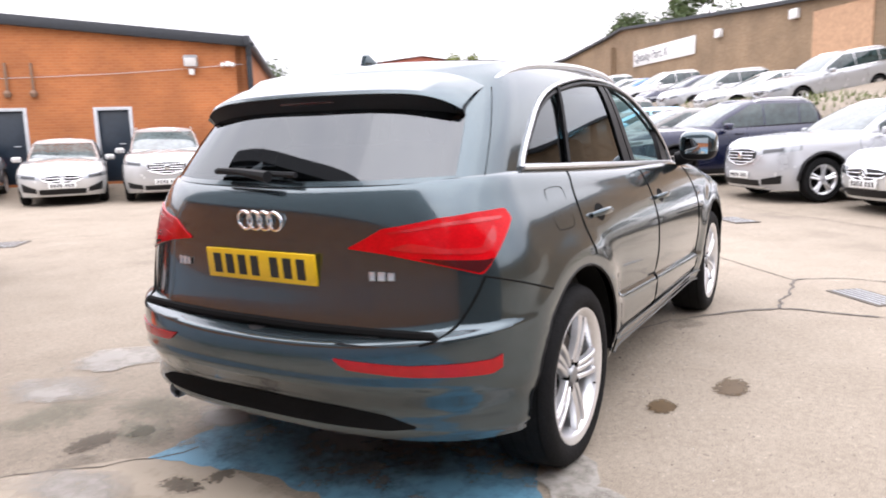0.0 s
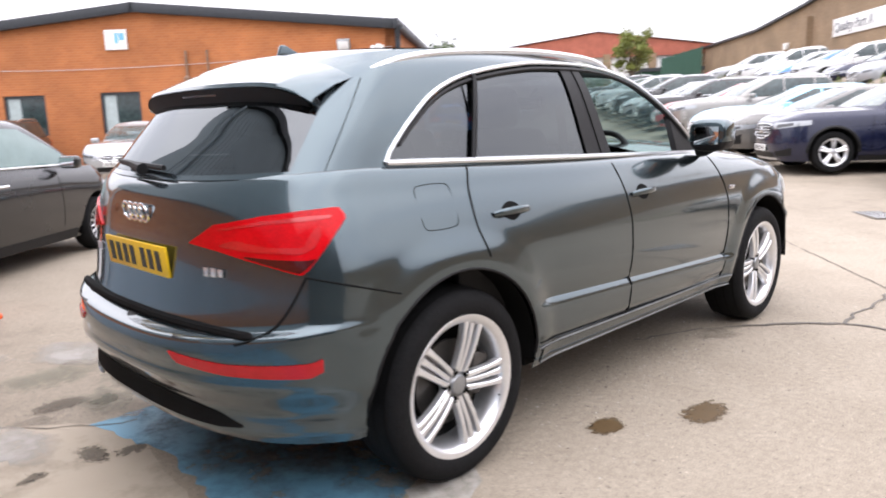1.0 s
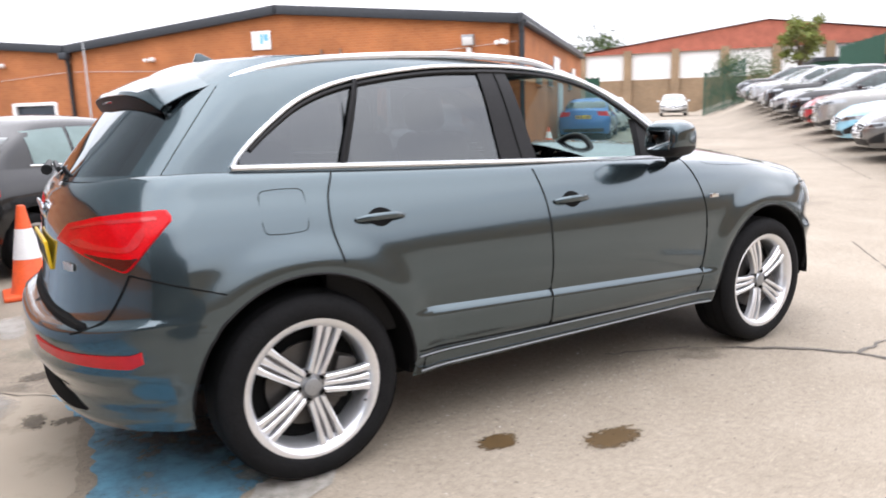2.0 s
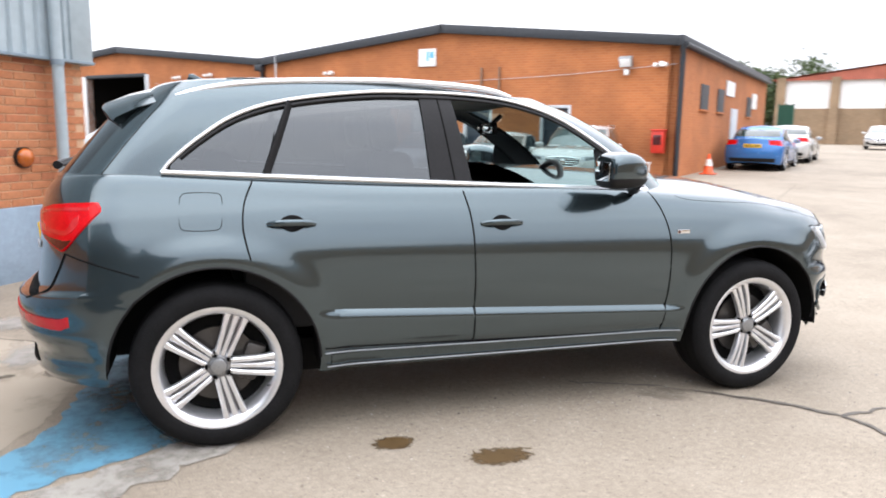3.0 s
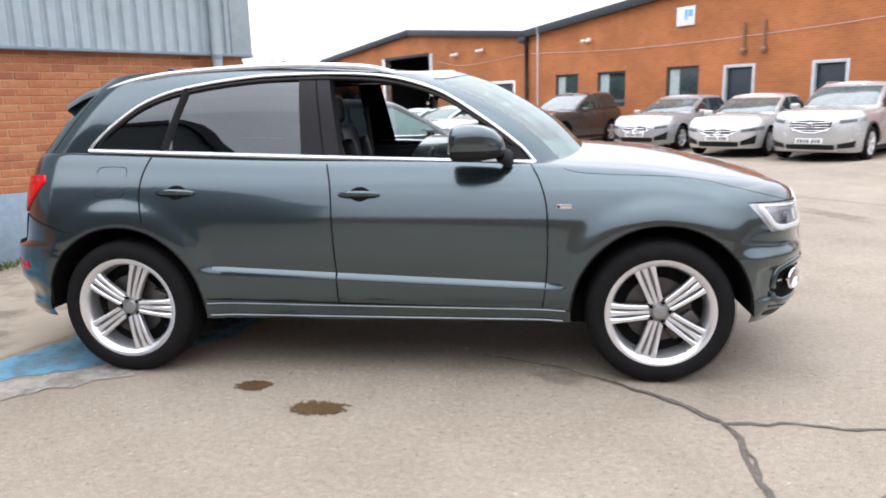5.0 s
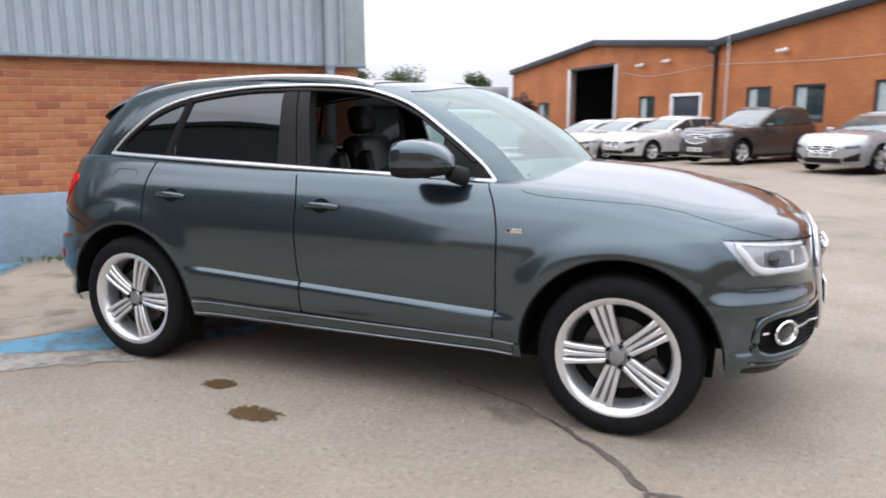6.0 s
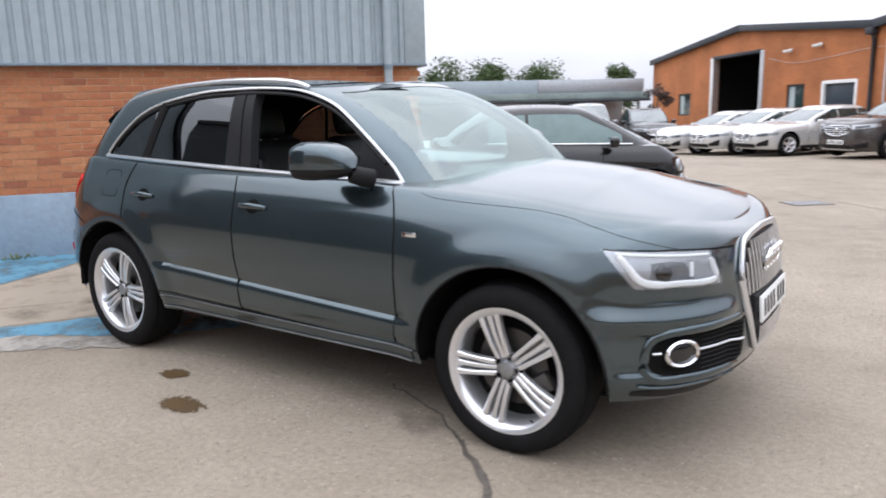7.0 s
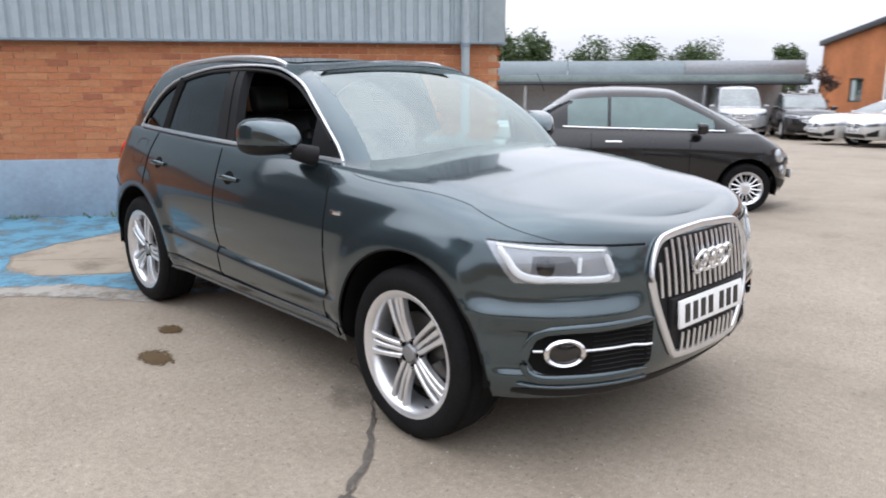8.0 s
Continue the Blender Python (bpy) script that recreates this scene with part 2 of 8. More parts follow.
# ---- car bodies ----
class Stack:
    """A car's skin as a stack of plan outlines. Each half outline runs from the tail's middle (u = 0) round the rear corner (1), along
    the side (2), to the nose's middle (3). Outline: xr, x0, x1, xf, w, nr, nf, zr, z0, z1, zf, bow."""

    def __init__(self, rings, bulge=None, nu=(26, 120, 26), nv=5):
        self.rings, self.bulge = rings, bulge
        self.U = np.r_[np.linspace(0, 1, nu[0], endpoint=False), np.linspace(1, 2, nu[1], endpoint=False), np.linspace(2, 3, nu[2])]
        self.V = np.linspace(0, len(rings) - 1, (len(rings) - 1) * nv + 1)
        uu, vv = np.meshgrid(self.U, self.V)
        self.T = self.at(uu, vv)

    def outline(self, k, u):
        xr, x0, x1, xf, w, nr, nf, zr, z0, z1, zf, bow = self.rings[k]
        u = np.asarray(u, float)
        a, t, c = np.clip(u, 0, 1), np.clip(u - 1, 0, 1), np.clip(u - 2, 0, 1)
        we = w * (1 - bow)
        sa, ca = np.sin(a * np.pi / 2), np.cos(a * np.pi / 2)
        sc, cc = np.sin(c * np.pi / 2), np.cos(c * np.pi / 2)
        x = np.where(u < 1, xr + (x0 - xr) * (1 - np.maximum(ca, 0) ** (2 / nr)), np.where(u <= 2, x0 + (x1 - x0) * t, x1 + (xf - x1) * np.maximum(sc, 0) ** (2 / nf)))
        y = np.where(u < 1, we * np.maximum(sa, 0) ** (2 / nr), np.where(u <= 2, w * (1 - bow * (2 * t - 1) ** 2), we * np.maximum(cc, 0) ** (2 / nf)))
        z = np.where(u < 1, zr + (z0 - zr) * (y / we) ** 2, np.where(u <= 2, z0 + (z1 - z0) * t, zf + (z1 - zf) * (y / we) ** 2))
        return np.stack([x, -y, z], -1)

    def at(self, u, v):
        u, v = np.broadcast_arrays(np.asarray(u, float), np.asarray(v, float))
        K = len(self.rings)
        R = np.stack([self.outline(k, u) for k in range(K)])
        i = np.clip(np.floor(v).astype(int), 0, K - 2)
        f = (v - i)[..., None]

        def pick(j):
            return np.take_along_axis(R, np.clip(j, 0, K - 1)[None, ..., None], 0)[0]

        p0, p1, p2, p3 = pick(i - 1), pick(i), pick(i + 1), pick(i + 2)
        # tangents that never overshoot, so that close outlines make a crease
        d0, d1, d2 = p1 - p0, p2 - p1, p3 - p2
        m1 = np.where(d0 * d1 > 0, 2 * d0 * d1 / np.where(d0 + d1 == 0, 1, d0 + d1), 0)
        m2 = np.where(d1 * d2 > 0, 2 * d1 * d2 / np.where(d1 + d2 == 0, 1, d1 + d2), 0)
        m1 = np.where((i == 0)[..., None], d1, m1)
        m2 = np.where((i == K - 2)[..., None], d1, m2)
        p = (2 * f**3 - 3 * f**2 + 1) * p1 + (f**3 - 2 * f**2 + f) * m1 + (3 * f**2 - 2 * f**3) * p2 + (f**3 - f**2) * m2
        if self.bulge is not None:
            p = self.bulge(p, u)
        return p

    def find(self, z, x=None, y=None, end=None, u=None):
        """u and v of the place on the right half with that height and that x, or that y on the tail or the nose."""
        vi = (len(self.V) - 1) * 0.6
        ui = 0.0
        for _ in range(12):
            k0, kf = int(np.floor(vi)), vi - np.floor(vi)
            r = self.T[k0] * (1 - kf) + self.T[min(k0 + 1, len(self.V) - 1)] * kf
            if u is not None:
                uq = u
            elif x is not None:
                uq = np.interp(x, r[:, 0], self.U)
            else:
                s = self.U <= 1 if end == "rear" else self.U >= 2
                ya, ua = -r[s, 1], self.U[s]
                uq = np.interp(abs(y), ya, ua) if end == "rear" else np.interp(-abs(y), -ya, ua)
            ui = np.interp(uq, self.U, np.arange(len(self.U)))
            lo, f = int(np.floor(ui)), ui - np.floor(ui)
            hi = min(lo + 1, len(self.U) - 1)
            zc = self.T[:, lo, 2] * (1 - f) + self.T[:, hi, 2] * f
            vi = np.interp(z, zc, np.arange(len(self.V)))
        return uq, np.interp(vi, np.arange(len(self.V)), self.V)

    def spot(self, z, off=0.0, side=1, **kw):
        """The point of the skin there, lifted off it; side -1 gives the left half."""
        u, v = self.find(z, **kw)
        e = 0.004
        v0, v1 = max(v - e, 0), min(v + e, len(self.rings) - 1)
        p = self.at(u, v)
        a, b = self.at(max(u - e, 0), v), self.at(min(u + e, 3), v)
        n = np.cross(self.at(u, v1) - self.at(u, v0), b - a)
        n = n / (np.linalg.norm(n) + 1e-12)
        if abs(p[1]) > 0.02 and n[1] * p[1] < 0 and abs(n[1]) > 0.3:
            n = -n
        elif abs(n[0]) > 0.6 and n[0] * (u - 1.5) < 0:
            n = -n
        elif n[2] < -0.4 and p[2] > 0.8:
            n = -n
        q = p + off * n
        if side < 0:
            q = q * (1, -1, 1)
        return q

    def patch(self, ends, lo, hi, nu=14, nv=6, off=0.003, side=1, depth=0.01):
        """A plate lying on the skin from ends[0] to ends[1] (dicts for find, both x or both y, or mixed), between the heights lo and hi (functions of 0..1)."""
        if "x" in ends[0] and "x" in ends[1]:
            # upright or leaning sides: "x" at the foot, "top" (if given) at the head
            top = []
            for s in np.linspace(0, 1, nu):
                xb = ends[0]["x"] * (1 - s) + ends[1]["x"] * s
                xt = ends[0].get("top", ends[0]["x"]) * (1 - s) + ends[1].get("top", ends[1]["x"]) * s
                top.append([self.spot(lo(s) + (hi(s) - lo(s)) * q, off, side, x=xb + (xt - xb) * q) for q in np.linspace(0, 1, nv)])
            return self.rim(np.array(top), depth, side)
        u0, u1 = (self.find((lo(s) + hi(s)) / 2, **e)[0] for s, e in zip((0, 1), ends))
        top = []
        for s in np.linspace(0, 1, nu):
            top.append([self.spot(lo(s) + (hi(s) - lo(s)) * q, off, side, u=u0 + (u1 - u0) * s) for q in np.linspace(0, 1, nv)])
        top = np.array(top)
        return self.rim(top, depth, side, u0 > u1)

    def rim(self, top, depth, side=1, flip=False):
        c = np.array([1.3, 0, top[..., 2].mean()])
        d = c - top
        d /= np.linalg.norm(d, axis=-1, keepdims=True)
        low = top + d * depth
        full = np.concatenate([low[:, :1], top, low[:, -1:]], 1)
        full = np.concatenate([np.concatenate([low[:1, :1], low[:1], low[:1, -1:]], 1), full, np.concatenate([low[-1:, :1], low[-1:], low[-1:, -1:]], 1)], 0)
        b = bm_grid(full)
        bmesh.ops.remove_doubles(b, verts=b.verts, dist=1e-5)
        bmesh.ops.recalc_face_normals(b, faces=b.faces)
        mid = np.array([f.calc_center_median() for f in b.faces])
        nor = np.array([f.normal for f in b.faces])
        if ((mid - c) * nor).sum() < 0:
            bmesh.ops.reverse_faces(b, faces=b.faces)
        return b

    def line(self, pts, off=0.0, side=1):
        """Points on the skin through (x, z) pairs."""
        return [self.spot(z, off, side, x=x) for x, z in pts]


def signed(poly, q):
    """Distance of points q from a closed polygon, below zero inside, and the nearest points on it."""
    poly, q = np.asarray(poly, float), np.asarray(q, float)
    a, b = poly, np.roll(poly, -1, 0)
    ab = b - a
    t = np.clip(((q[:, None] - a) * ab).sum(-1) / (ab * ab).sum(-1), 0, 1)
    near = a + t[..., None] * ab
    d = np.linalg.norm(q[:, None] - near, axis=-1)
    i = d.argmin(1)
    crosses = ((a[:, 1] > q[:, None, 1]) != (b[:, 1] > q[:, None, 1])) & (q[:, None, 0] < a[:, 0] + (q[:, None, 1] - a[:, 1]) / np.where(ab[:, 1] == 0, 1e-9, ab[:, 1]) * ab[:, 0])
    inside = crosses.sum(1) % 2 == 1
    return np.where(inside, -1, 1) * d[np.arange(len(q)), i], near[np.arange(len(q)), i]


def cut(P, keep, poly, axes, where):
    """Cuts a polygon out of a grid: moves the points next to its edge onto it, and clears keep for the quads inside. axes: the two
    axes in which the polygon is drawn; where: which points may be touched."""
    R, C = P.shape[:2]
    q = P[..., list(axes)].reshape(-1, 2)
    d, near = signed(poly, q)
    d = np.where(where.reshape(-1), d, 9.0).reshape(R, C)
    near = near.reshape(R, C, 2)
    snap = np.zeros((R, C), bool)
    for da in ((0, 1), (1, 0), (1, 1), (1, -1)):
        for r in range(R - da[0]):
            for c in range(max(0, -da[1]), C - max(0, da[1])):
                d1, d2 = d[r, c], d[r + da[0], c + da[1]]
                if d1 * d2 < 0 and max(abs(d1), abs(d2)) < 5:
                    if abs(d1) < abs(d2):
                        snap[r, c] = True
                    else:
                        snap[r + da[0], c + da[1]] = True
    for k, ax in enumerate(axes):
        P[..., ax][snap] = near[..., k][snap]
    d[snap] = 0
    m = (d[:-1, :-1] + d[1:, :-1] + d[:-1, 1:] + d[1:, 1:]) / 4
    keep &= ~(m < -1e-6)
    return P, keep


def skin_mesh(P, keep, bm=None):
    """Both halves of a grid of the right half."""
    b = bmesh.new()
    R, C = P.shape[:2]
    for sgn in (1, -1):
        vs = {}

        def vert(r, c):
            if (r, c) not in vs:
                vs[r, c] = b.verts.new(P[r, c] * (1, sgn, 1))
            return vs[r, c]

        for r in range(R - 1):
            for c in range(C - 1):
                if keep[r, c]:
                    q = [vert(r, c), vert(r, c + 1), vert(r + 1, c + 1), vert(r + 1, c)]
                    b.faces.new(q if sgn > 0 else q[::-1])
    return merge(bm, b)


def lid(edge, crown, n=16, bm=None, nose=None):
    """Closes a half outline across to its mirror image, with a crown."""
    e = np.asarray(edge)
    s = np.linspace(-1, 1, n)
    w = np.abs(e[:, 1:2])
    fall = 1.0 if nose is None else np.clip((nose - e[:, :1]) / 0.6, 0, 1)
    P = np.stack([np.repeat(e[:, :1], n, 1), -w * s[None] * -1 * -1, e[:, 2:3] + crown * np.minimum(1, w / 0.5) * fall * (1 - s[None] ** 2)], -1)
    return bm_grid(P, bm)


def circle(cx, cz, r, n=60, z_low=-0.5):
    return [(cx + r * math.cos(t), cz + r * math.sin(t)) for t in np.linspace(0, 2 * math.pi, n, endpoint=False)]


def weld(bm, d=1e-4):
    bmesh.ops.remove_doubles(bm, verts=bm.verts, dist=d)
    return bm


def outward(bm):
    bmesh.ops.recalc_face_normals(bm, faces=bm.faces)
    return bm


# ---- the yard ----
AX, BX = Vector((0.764, 0.646, 0)), Vector((-0.646, 0.764, 0))
SITE = 40.2  # degrees by which the yard's long axis lies off the car's


def rise(a, b):
    """The height of the yard: a gentle fall to the middle, the road climbing away, and a bank under the far wall."""
    level = np.clip((b - 1.5) / 1.5, 0, 1)
    h = (1 - level) * np.interp(a, (4, 13, 20, 45, 80), (0, 0.22, 0.33, 0.85, 1.2)) + level * np.interp(a, (4, 16.8, 17.5, 20, 45, 80), (0, 0.05, 0.28, 0.33, 0.85, 1.2))
    h = h - 0.28 * np.clip((b - 12) / 9, 0, 1) * np.clip((17 - a) / 3, 0, 1)
    far = np.clip((-4.5 - b) / 2.5, 0, 1)
    h = h + far * 0.032 * np.clip(a - 9, 0, 30)
    s = np.clip((-10.8 - b) / 2.8, 0, 1) * np.clip((a - 2) / 6, 0, 1)
    return h + 1.5 * s * s * (3 - 2 * s) + 0.16 * np.clip(-13.6 - b, 0, 6) * np.clip((a - 2) / 6, 0, 1)


def site(a, b, z=None):
    """A place in the yard by its own axes; without a height it lies on the ground."""
    p = AX * a + BX * b
    p.z = float(rise(a, b)) if z is None else z
    return p


def site_pose(a, b, turn=0.0, z=None, tilt=0.0):
    p = site(a, b, z)
    return Matrix.Translation(p) @ pose(0, 0, 0, 0, 0, SITE + turn) @ pose(0, 0, 0, 0, tilt, 0)


def concrete():
    m, n, l, p = nodes_of("worn_concrete")
    co = n.new("ShaderNodeTexCoord")

    def noise_at(scale, detail=6, rough=0.6):
        t = n.new("ShaderNodeTexNoise")
        t.inputs["Scale"].default_value, t.inputs["Detail"].default_value, t.inputs["Roughness"].default_value = scale, detail, rough
        l.new(co.outputs["Object"], t.inputs["Vector"])
        return t

    big, mid, fine, grit = noise_at(0.28), noise_at(1.7, 8, 0.7), noise_at(30, 4), noise_at(160, 2)
    ramp = n.new("ShaderNodeValToRGB")
    e = ramp.color_ramp.elements
    e[0].position, e[0].color = 0.30, (0.140, 0.115, 0.088, 1)
    e[1].position, e[1].color = 0.62, (0.298, 0.253, 0.198, 1)
    x = e.new(0.46)
    x.color = (0.243, 0.203, 0.155, 1)
    add = n.new("ShaderNodeMix")
    add.data_type = "FLOAT"
    add.inputs[0].default_value = 0.45
    l.new(big.outputs["Fac"], add.inputs[2]), l.new(mid.outputs["Fac"], add.inputs[3]), l.new(add.outputs[0], ramp.inputs["Fac"])
    sp = n.new("ShaderNodeMapRange")
    sp.inputs["From Min"].default_value, sp.inputs["From Max"].default_value, sp.inputs["To Min"].default_value, sp.inputs["To Max"].default_value = 0.35, 0.65, 0.88, 1.09
    l.new(fine.outputs["Fac"], sp.inputs["Value"])
    g2 = n.new("ShaderNodeMapRange")
    g2.inputs["From Min"].default_value, g2.inputs["From Max"].default_value, g2.inputs["To Min"].default_value, g2.inputs["To Max"].default_value = 0.3, 0.7, 0.72, 1.24
    l.new(grit.outputs["Fac"], g2.inputs["Value"])
    mu = n.new("ShaderNodeMath")
    mu.operation = "MULTIPLY"
    l.new(sp.outputs[0], mu.inputs[0]), l.new(g2.outputs[0], mu.inputs[1])
    # dark pits and pale chips in the worn surface
    chips = noise_at(38, 4, 0.65)
    cr = n.new("ShaderNodeValToRGB")
    for pos, k in ((0.32, 0.60), (0.40, 1.0), (0.60, 1.0), (0.68, 1.32)):
        (cr.color_ramp.elements.new(pos)).color = (k, k, k, 1)
    for edge in (cr.color_ramp.elements[0], cr.color_ramp.elements[-1]):
        k = 0.62 if edge.position < 0.5 else 1.30
        edge.color = (k, k, k, 1)
    mu2 = n.new("ShaderNodeMath")
    mu2.operation = "MULTIPLY"
    l.new(chips.outputs["Fac"], cr.inputs["Fac"]), l.new(cr.outputs["Color"], mu2.inputs[1]), l.new(mu.outputs[0], mu2.inputs[0])
    mu = mu2
    v = n.new("ShaderNodeVectorMath")
    v.operation = "SCALE"
    l.new(ramp.outputs["Color"], v.inputs[0]), l.new(mu.outputs[0], v.inputs["Scale"]), l.new(v.outputs[0], p.inputs["Base Color"])
    p.inputs["Roughness"].default_value = 0.82
    bp = n.new("ShaderNodeBump")
    bp.inputs["Strength"].default_value, bp.inputs["Distance"].default_value = 0.35, 0.006
    l.new(fine.outputs["Fac"], bp.inputs["Height"]), l.new(bp.outputs["Normal"], p.inputs["Normal"])
    return m


def worn(name, col, thresh, scale, rough=0.6, soft=0.12, fade=0.0):
    """A thin coat worn through in places, so that the ground shows in the gaps."""
    m, n, l, p = nodes_of(name)
    co, a, b = n.new("ShaderNodeTexCoord"), n.new("ShaderNodeTexNoise"), n.new("ShaderNodeTexNoise")
    a.inputs["Scale"].default_value, a.inputs["Detail"].default_value, a.inputs["Roughness"].default_value = scale, 8, 0.7
    b.inputs["Scale"].default_value, b.inputs["Detail"].default_value = scale * 0.4, 4
    r = n.new("ShaderNodeMapRange")
    r.inputs["From Min"].default_value, r.inputs["From Max"].default_value = thresh - soft, thresh + soft
    l.new(co.outputs["Object"], a.inputs["Vector"]), l.new(co.outputs["Object"], b.inputs["Vector"]), l.new(a.outputs["Fac"], r.inputs["Value"])
    if fade:
        # thinning out towards its own rim
        d, r3, mu = n.new("ShaderNodeVectorMath"), n.new("ShaderNodeMapRange"), n.new("ShaderNodeMath")
        d.operation, mu.operation = "DISTANCE", "MULTIPLY"
        d.inputs[1].default_value = (0.5, 0.5, 0.5)
        fl = n.new("ShaderNodeVectorMath")
        fl.operation = "MULTIPLY_ADD"
        fl.inputs[1].default_value, fl.inputs[2].default_value = (1, 1, 0), (0, 0, 0.5)
        r3.interpolation_type = "SMOOTHSTEP"
        r3.inputs["From Min"].default_value, r3.inputs["From Max"].default_value = 0.47, 0.12
        l.new(co.outputs["Generated"], fl.inputs[0]), l.new(fl.outputs[0], d.inputs[0]), l.new(d.outputs["Value"], r3.inputs["Value"])
        sm = n.new("ShaderNodeMath")
        sm.operation, sm.inputs[1].default_value = "MULTIPLY_ADD", 3.0
        l.new(a.outputs["Fac"], sm.inputs[0]), l.new(r3.outputs[0], sm.inputs[2])
        r4 = n.new("ShaderNodeMapRange")
        r4.inputs["From Min"].default_value, r4.inputs["From Max"].default_value = thresh + 1.15, thresh + 1.95 + soft
        r4.inputs["To Max"].default_value = fade
        l.new(sm.outputs[0], r4.inputs["Value"]), l.new(r4.outputs[0], p.inputs["Alpha"])
    else:
        l.new(r.outputs[0], p.inputs["Alpha"])
    v, r2 = n.new("ShaderNodeVectorMath"), n.new("ShaderNodeMapRange")
    v.operation = "SCALE"
    v.inputs[0].default_value = col
    r2.inputs["To Min"].default_value, r2.inputs["To Max"].default_value = 0.7, 1.3
    l.new(b.outputs["Fac"], r2.inputs["Value"]), l.new(r2.outputs[0], v.inputs["Scale"]), l.new(v.outputs[0], p.inputs["Base Color"])
    p.inputs["Roughness"].default_value = rough
    return m


def brick_mat(name, c1, c2, mortar, proj=True):
    """Far brickwork: courses of 75 mm, too fine there for single bricks."""
    m, n, l, p = nodes_of(name)
    co, sep, com, br = n.new("ShaderNodeTexCoord"), n.new("ShaderNodeSeparateXYZ"), n.new("ShaderNodeCombineXYZ"), n.new("ShaderNodeTexBrick")
    add = n.new("ShaderNodeMath")
    add.operation = "ADD"
    l.new(co.outputs["Object"], sep.inputs[0]), l.new(sep.outputs[0], add.inputs[0]), l.new(sep.outputs[1], add.inputs[1])
    l.new(add.outputs[0], com.inputs[0]), l.new(sep.outputs[2], com.inputs[1]), l.new(com.outputs[0], br.inputs["Vector"])
    br.inputs["Scale"].default_value = 1.0
    br.inputs["Brick Width"].default_value, br.inputs["Row Height"].default_value, br.inputs["Mortar Size"].default_value = 0.225, 0.075, 0.009
    br.inputs["Color1"].default_value, br.inputs["Color2"].default_value, br.inputs["Mortar"].default_value = (*c1, 1), (*c2, 1), (*mortar, 1)
    nz, r, v = n.new("ShaderNodeTexNoise"), n.new("ShaderNodeMapRange"), n.new("ShaderNodeVectorMath")
    nz.inputs["Scale"].default_value, nz.inputs["Detail"].default_value = 0.7, 6
    r.inputs["From Min"].default_value, r.inputs["From Max"].default_value, r.inputs["To Min"].default_value, r.inputs["To Max"].default_value = 0.3, 0.7, 0.78, 1.18
    v.operation = "SCALE"
    l.new(co.outputs["Object"], nz.inputs["Vector"]), l.new(nz.outputs["Fac"], r.inputs["Value"])
    l.new(br.outputs["Color"], v.inputs[0]), l.new(r.outputs[0], v.inputs["Scale"]), l.new(v.outputs[0], p.inputs["Base Color"])
    bp = n.new("ShaderNodeBump")
    bp.inputs["Strength"].default_value, bp.inputs["Distance"].default_value = 0.5, 0.01
    bp.invert = True
    l.new(br.outputs["Fac"], bp.inputs["Height"]), l.new(bp.outputs["Normal"], p.inputs["Normal"])
    p.inputs["Roughness"].default_value = 0.85
    return m


M["concrete"] = concrete()
M["blue_paint"] = worn("worn_blue_ground_paint", (0.115, 0.285, 0.40), 0.43, 3.0)
M["oil"] = worn("oil_stain", (0.085, 0.050, 0.017), 0.60, 30.0, 0.55, -0.42, 0.95)
M["damp"] = worn("dark_patch", (0.115, 0.097, 0.075), 0.50, 9.0, 0.7, 0.22, 0.30)
M["bleached"] = worn("bleached_patch", (0.36, 0.34, 0.31), 0.45, 3.5, 0.8, 0.2, 0.75)
M["mossy"] = worn("greenish_worn_patch", (0.17, 0.17, 0.125), 0.48, 9.0, 0.85, 0.2, 0.40)
M["grime_shade"] = worn("shaded_grime", (0.085, 0.085, 0.08), 0.45, 4.0, 0.7, 0.1, 0.85)
M["crust"] = worn("broken_crust", (0.085, 0.07, 0.052), 0.66, 42.0, 0.85, -0.42, 0.55)
M["pale_slab"] = worn("pale_slab_concrete", (0.335, 0.285, 0.222), 0.28, 2.2, 0.85, 0.22)
M["cement"] = worn("pale_cement", (0.33, 0.31, 0.275), 0.42, 4.0, 0.8)
M["tar"] = mat("tar_joint", (0.095, 0.082, 0.068), 0.7, var=0.4, scale=4, bump=0.4)
M["groove"] = mat("slab_joint", (0.105, 0.088, 0.07), 0.9, var=0.3)
M["far_brick"] = brick_mat("orange_brickwork", (0.43, 0.150, 0.049), (0.37, 0.122, 0.041), (0.41, 0.170, 0.068))
M["tan_brick"] = brick_mat("tan_brickwork", (0.29, 0.20, 0.12), (0.24, 0.16, 0.092), (0.27, 0.20, 0.136))
M["fascia"] = mat("dark_fascia", (0.022, 0.026, 0.032), 0.5, var=0.2)
M["roofing"] = mat("grey_roofing", (0.20, 0.21, 0.22), 0.8, var=0.2)
M["red_roof"] = mat("terracotta_roof", (0.36, 0.11, 0.07), 0.8, var=0.25, scale=1.5)
M["white_paint"] = mat("white_paint", (0.78, 0.78, 0.77), 0.5, var=0.06)
M["grey_frame"] = mat("grey_door_frame", (0.50, 0.52, 0.54), 0.5)
M["dark_frame"] = mat("dark_window_frame", (0.03, 0.04, 0.05), 0.4)
M["dark_door"] = mat("dark_blue_door", (0.012, 0.022, 0.035), 0.35, var=0.2)
M["pane"] = mat("window_pane", (0.03, 0.05, 0.05), 0.05, 0.0, 0.5, var=0.5, scale=1.0)
M["blind"] = mat("pale_blind", (0.40, 0.47, 0.47), 0.7)
M["void"] = mat("unlit_interior_black", (0.012, 0.012, 0.012), 0.9, spec=0.1)
